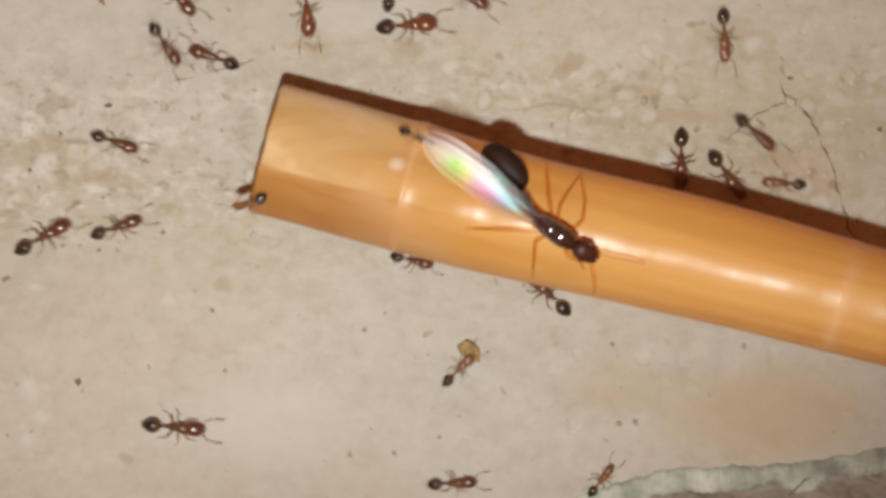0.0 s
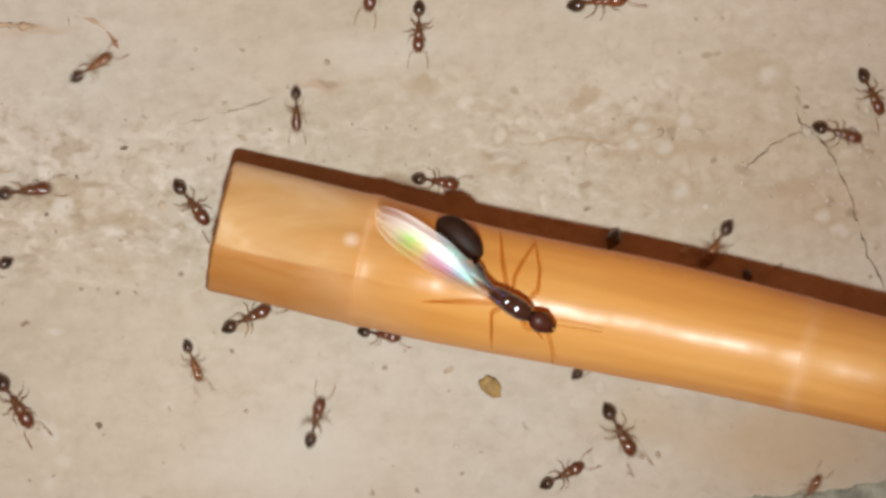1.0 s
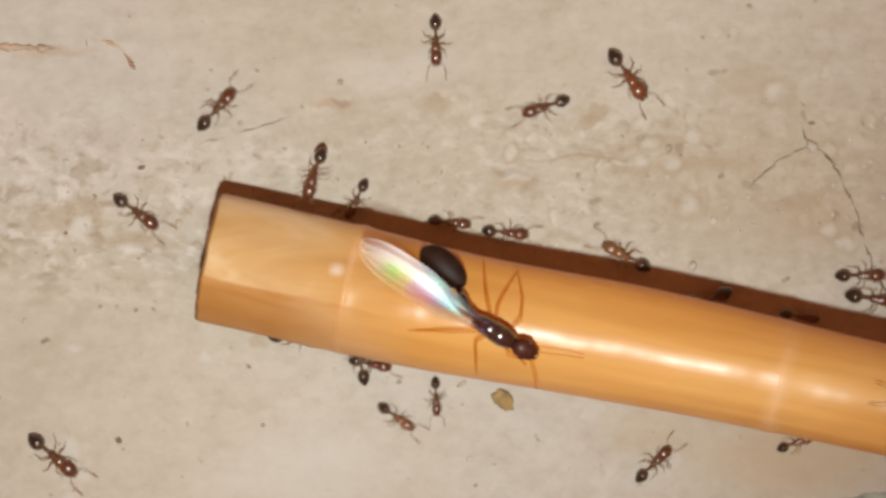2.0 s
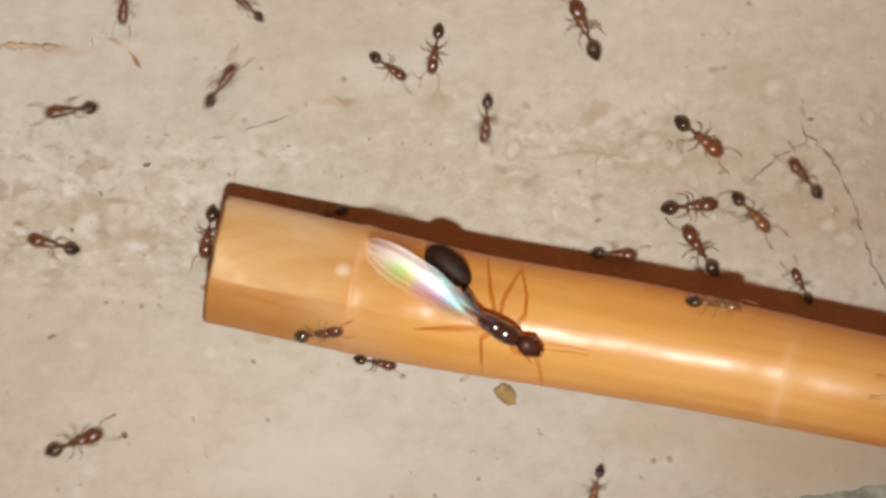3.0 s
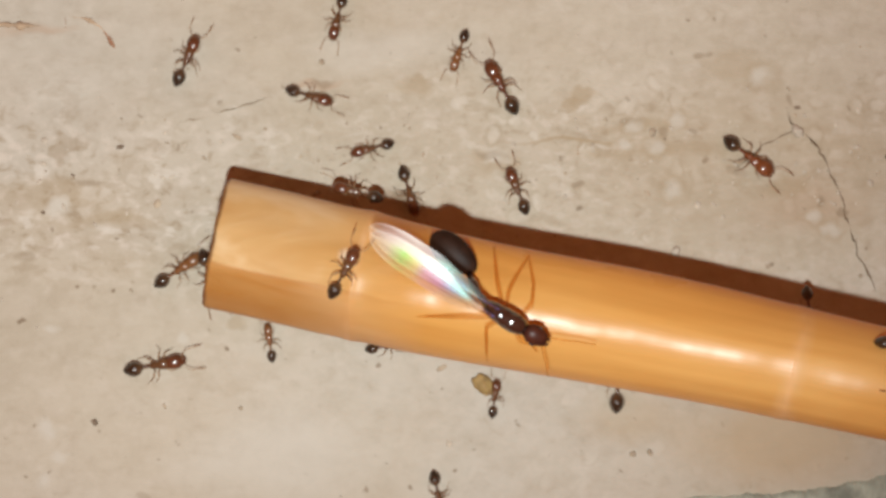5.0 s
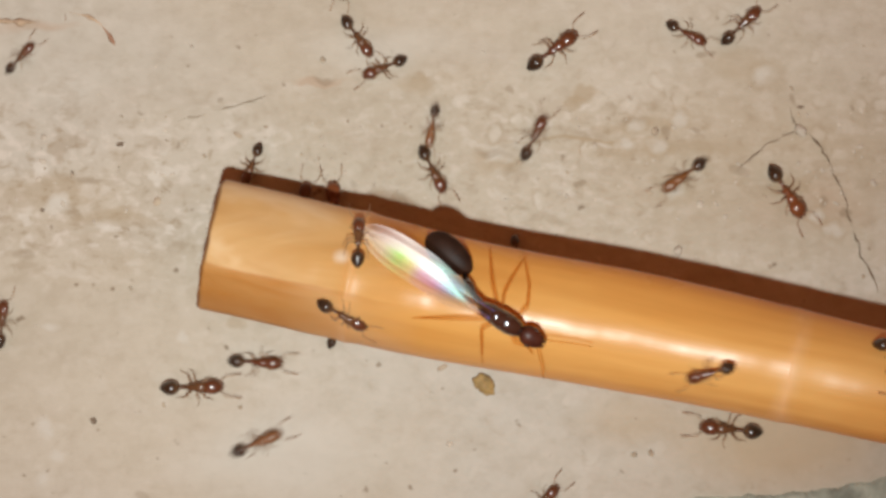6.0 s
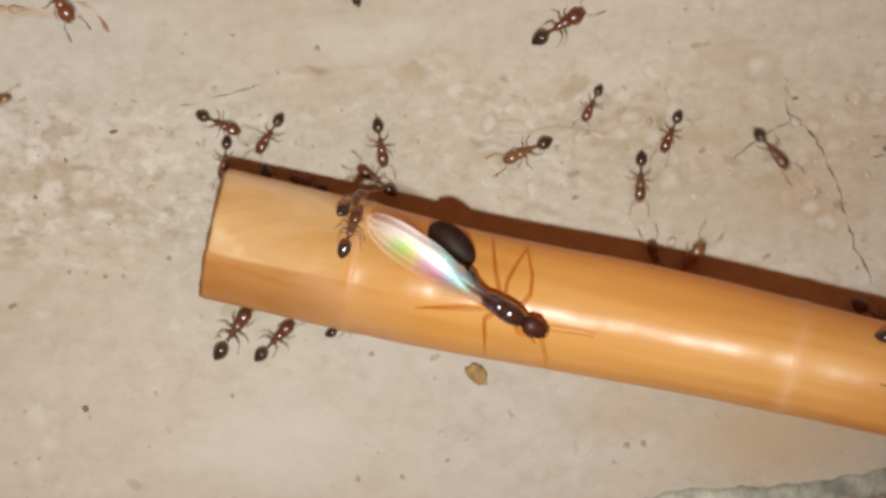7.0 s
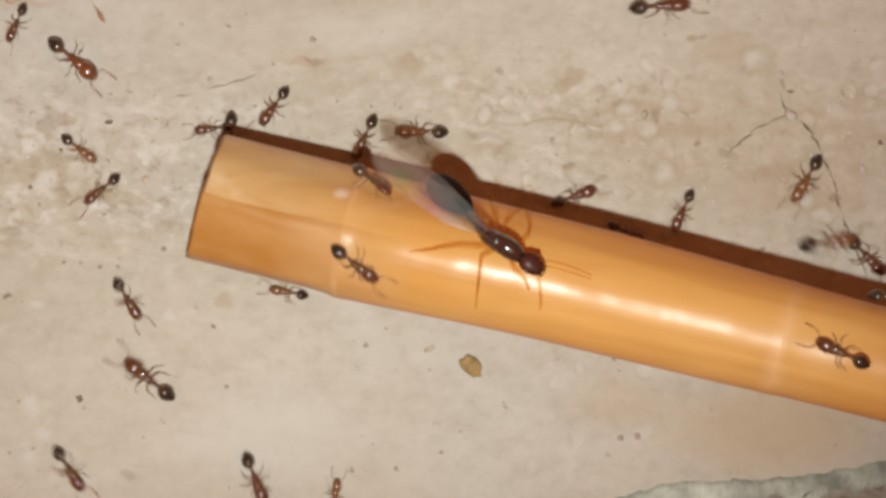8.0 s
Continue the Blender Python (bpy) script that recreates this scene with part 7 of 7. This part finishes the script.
    walk(crew[54], [
        (0, on_ground(8.73, 1.36, -14)), (0.2, on_ground(6.16, 0.13, -14)), (0.5, on_ground(4.62, -0.89, -13)), (0.7, on_ground(4.46, -0.83, -13)),
        (1, on_ground(4.4, -0.97, -13)), (1.2, on_ground(2.68, -1.45, -13)), (1.5, on_ground(2.78, -1.83, -13)), (1.7, on_ground(2.58, -1.78, -13)),
        (2, on_ground(2.5, -1.81, -13)), (2.4, on_ground(2.39, -1.85, -12)), (2.8, on_ground(2.28, -1.9, -12)), (3, on_ground(2.54, -1.98, -12)),
        (3.2, on_ground(3.47, -2, -12)), (3.5, on_ground(4.68, -1.9, -12)), (3.7, on_ground(4.54, -1.79, -12)), (4, on_ground(4.96, -1.96, -12)),
        (4.2, on_ground(4.86, -1.82, -12)), (4.5, on_ground(4.46, -1.92, -12)), (5, on_ground(4.45, -2, -12)), (5.5, on_ground(4.23, -2.11, -12)),
        (5.85, on_ground(4.1, -2.16, -12)), (6, on_ground(4.82, 0.23, -79)), (6.2, on_ground(4.83, 1.83, -87)), (6.3, on_ground(4.15, 4.35, -143)),
        (6.4, on_ground(3.47, 6.88, 161)), (6.5, on_ground(2.79, 9.4, 105)), (6.7, on_ground(0.79, 14.1, 113)), (7, on_ground(-6.59, 18.49, 117)),
        (7.31, on_ground(-6.59, 24, 90)), (8, on_ground(-6.59, 24, 90)),
    ])
    walk(crew[55], [
        (0, on_ground(-27.38, 24.66, -90)), (5.97, on_ground(-27.38, 24.66, -90)), (6.2, on_ground(-27.38, 20.58, -76)), (6.5, on_ground(-27.19, 18.39, -69)),
        (6.7, on_ground(-27.77, 17.18, -66)), (7, on_ground(-27.21, 17.68, -58)), (7.2, on_ground(-27.25, 15.9, -54)), (7.5, on_ground(-26.88, 12.75, -65)),
        (7.7, on_ground(-25.95, 11.69, -59)), (8, on_ground(-25.67, 12.6, -39)),
    ])
    walk(crew[56], [
        (0, on_ground(-38.35, 15.52, 0)), (5.93, on_ground(-38.35, 15.52, 0)), (6.2, on_ground(-33.47, 15.52, 56)), (6.5, on_ground(-30.45, 16.52, 42)),
        (6.7, on_ground(-30.39, 15.29, 18)), (7, on_ground(-31.78, 10.34, 18)), (7.2, on_ground(-27.88, 7.13, -21)), (7.5, on_ground(-23.97, 8.52, 16)),
        (7.7, on_ground(-24.07, 8.03, 20)), (8, on_ground(-25.25, 6.29, -37)),
    ])
    walk(crew[57], [
        (0, on_ground(15.42, 24.66, -90)), (5.92, on_ground(15.42, 24.66, -90)), (6.2, on_ground(15.42, 19.63, -98)), (6.5, on_ground(14.9, 13.94, -104)),
        (6.7, on_ground(13.04, 13.09, -155)), (7, on_ground(10.48, 10.15, -116)), (7.2, on_ground(10.69, 6.91, -96)), (7.5, on_ground(10.66, 2.59, -88)),
        (7.7, on_ground(11.07, 0.61, -69)), (8, on_ground(13.39, 0.65, -24)),
    ])
    walk(crew[58], [
        (0, on_ground(18.32, 24.66, -90)), (5.86, on_ground(18.32, 24.66, -90)), (6.2, on_ground(18.32, 18.54, -91)), (6.5, on_ground(21.12, 14.96, -107)),
        (6.7, on_ground(19.77, 10.28, -95)), (7, on_ground(23.25, 6.93, -49)), (7.2, on_ground(28.15, 1.14, -47)), (7.5, on_ground(30.41, -1.29, -40)),
        (7.7, on_ground(30.05, -0.74, -39)), (8, on_ground(30.31, -1.05, -45)),
    ])
    walk(crew[59], [
        (0, on_ground(38, 7.34, 180)), (6.73, on_ground(38, 7.34, 180)), (7, on_ground(33.16, 7.34, -176)), (7.2, on_ground(28.21, 6.91, -173)),
        (7.5, on_ground(23.72, 7, 158)), (7.7, on_ground(24.21, 6.38, 159)), (7.85, on_ground(25.06, 5.34, -161)), (8, on_ground(25.9, 4.31, -120)),
    ])
    walk(crew[60], [
        (0, on_ground(20.79, -1.64, -14)), (0.2, on_ground(18.22, -2.79, -14)), (0.5, on_ground(16.69, -3.72, -13)), (0.7, on_ground(16.52, -3.7, -13)),
        (1, on_ground(16.47, -3.84, -13)), (1.2, on_ground(14.73, -4.34, -13)), (1.5, on_ground(14.84, -4.66, -13)), (1.7, on_ground(14.64, -4.6, -13)),
        (2, on_ground(14.56, -4.6, -13)), (2.4, on_ground(14.46, -4.61, -12)), (2.8, on_ground(14.35, -4.61, -12)), (3, on_ground(14.62, -4.67, -12)),
        (3.2, on_ground(15.56, -4.67, -12)), (3.5, on_ground(16.78, -4.6, -12)), (3.7, on_ground(16.64, -4.46, -12)), (4, on_ground(17.06, -4.65, -12)),
        (4.2, on_ground(16.95, -4.54, -12)), (4.5, on_ground(16.56, -4.61, -12)), (5, on_ground(16.54, -4.7, -12)), (5.5, on_ground(16.32, -4.81, -12)),
        (6, on_ground(16.21, -4.8, -12)), (6.5, on_ground(16.49, -4.9, -12)), (6.85, on_ground(16.73, -4.96, -12)), (7, on_ground(17.26, -1.03, 53)),
        (7.2, on_ground(18.65, 3.09, 43)), (7.5, on_ground(21.85, 8.36, 40)), (7.7, on_ground(21.02, 8.06, 13)), (8, on_ground(27.7, 0.01, 8)),
    ])
    walk(crew[61], [
        (0, on_stem(34.49, -6.53, 16.91, -2, 21, 159)), (0.2, on_stem(32.07, -7.42, 16.91, -2, 21, 159)), (0.5, on_stem(30.64, -8.09, 16.91, -2, 21, 160)), (0.7, on_stem(30.47, -8.08, 16.91, -2, 21, 160)),
        (1, on_stem(30.41, -8.2, 16.91, -2, 21, 160)), (1.5, on_stem(28.87, -8.82, 16.91, -2, 21, 160)), (2, on_stem(28.62, -8.73, 16.91, -2, 21, 160)), (2.5, on_stem(28.5, -8.68, 16.91, -2, 21, 161)),
        (3, on_stem(28.71, -8.7, 16.91, -2, 21, 161)), (3.5, on_stem(30.78, -8.72, 16.91, -2, 21, 161)), (4, on_stem(31.08, -8.77, 16.91, -2, 21, 161)), (4.5, on_stem(30.61, -8.7, 16.91, -2, 21, 161)),
        (5, on_stem(30.59, -8.78, 16.91, -2, 21, 161)), (5.5, on_stem(30.36, -8.9, 16.91, -2, 21, 161)), (6, on_stem(30.27, -8.85, 16.91, -2, 21, 161)), (6.5, on_stem(30.55, -8.97, 16.91, -2, 21, 161)),
        (7, on_stem(30.94, -8.92, 16.91, -2, 21, 161)), (7.2, on_stem(30.73, -8.95, 16.91, -1, 21, 161)), (7.5, on_stem(31.27, -8.42, 16.89, 3, 22, 162)), (7.7, on_stem(29.18, -8.05, 16.15, -8, 20, 165)),
        (8, on_stem(26, -7.08, 14.89, -8, 17, 154)),
    ])
    walk(crew[62], [
        (0, on_stem(-1.3, 5.4, 7.0, -45, 0, -25)), (0.1, on_stem(-2.2, 4.0, 4.5, -30, 0, 40)), (0.15, on_ground(-8.5, 5.6, 110)), (0.2, on_ground(-9.22, 5.42, 166)), (0.5, on_ground(-10.81, 4.27, 167)), (0.7, on_ground(-10.95, 4.35, 167)),
        (1, on_ground(-11.01, 4.22, 167)), (1.2, on_ground(-12.72, 3.75, 167)), (1.5, on_ground(-12.66, 3.28, 167)), (1.7, on_ground(-12.85, 3.33, 167)),
        (2, on_ground(-12.94, 3.26, 167)), (2.4, on_ground(-13.06, 3.17, 168)), (2.8, on_ground(-13.19, 3.08, 168)), (3, on_ground(-12.93, 2.97, 168)),
        (3.2, on_ground(-12.01, 2.92, 168)), (3.5, on_ground(-10.8, 3.06, 168)), (3.7, on_ground(-10.95, 3.14, 168)), (4, on_ground(-10.52, 3, 168)),
        (4.2, on_ground(-10.62, 3.16, 168)), (4.5, on_ground(-11.02, 3.02, 168)), (5, on_ground(-11.04, 2.95, 168)), (5.5, on_ground(-11.26, 2.86, 168)),
        (6, on_ground(-11.39, 2.8, 168)), (6.5, on_ground(-11.1, 2.7, 168)), (6.85, on_ground(-10.87, 2.6, 168)), (7, on_ground(-9.61, 4.65, 162)),
        (7.2, on_ground(-11.37, 5.54, 149)), (7.5, on_ground(-11.99, 6.75, 144)), (7.7, on_ground(-13.52, 7.76, 160)), (8, on_ground(-15.97, 7.83, -172)),
    ])
    walk(crew[63], [
        (0, on_ground(-28.18, -24.2, 90)), (6.84, on_ground(-28.18, -24.2, 90)), (7.2, on_ground(-28.18, -17.78, 153)), (7.5, on_ground(-28.21, -17.78, 146)),
        (7.7, on_ground(-30.94, -16.75, 163)), (8, on_ground(-35.5, -17.66, -169)),
    ])
    walk(crew[64], [
        (0, on_ground(-37.68, -6.29, 0)), (7.28, on_ground(-37.68, -6.29, 0)), (7.5, on_ground(-33.77, -6.29, -53)), (7.7, on_ground(-32.31, -9.74, -51)),
        (8, on_ground(-25.87, -16.34, -57)),
    ])
    walk(crew[65], [
        (0, on_ground(-7.34, -24.51, 90)), (7.26, on_ground(-7.34, -24.51, 90)), (7.5, on_ground(-7.34, -20.28, 90)), (8, on_ground(-7.19, -18.1, 81)),
    ])
    walk(crew[66], [
        (0, on_ground(-28.81, 23.49, -90)), (7.27, on_ground(-28.81, 23.49, -90)), (7.5, on_ground(-28.81, 19.38, -101)), (7.7, on_ground(-29.16, 17.86, -104)),
        (8, on_ground(-29.84, 15.1, -114)),
    ])
    # legs swing in two sets of three
    for i, one in enumerate(crew):
        legs = [p for p in one.children if p.name.startswith("leg")]
        for k, leg in enumerate(legs):
            hip = leg.matrix_basis.translation.copy()
            side = 1 if hip.y > 0 else -1
            beat = (k // 2 + (side > 0)) % 2
            rate = 2.1 + 0.13 * (i % 5)
            rows = []
            for n in range(65):
                t = n * 0.125
                w = 2 * math.pi * (rate * t + 0.5 * beat + 0.17 * i)
                swing = 15 * math.sin(w) * side
                rows.append((t, Matrix.Translation(hip) @ pose(0, 0, 0, 5 * side * max(0, math.cos(w)), 0, swing)))
            walk(leg, rows)


motions()
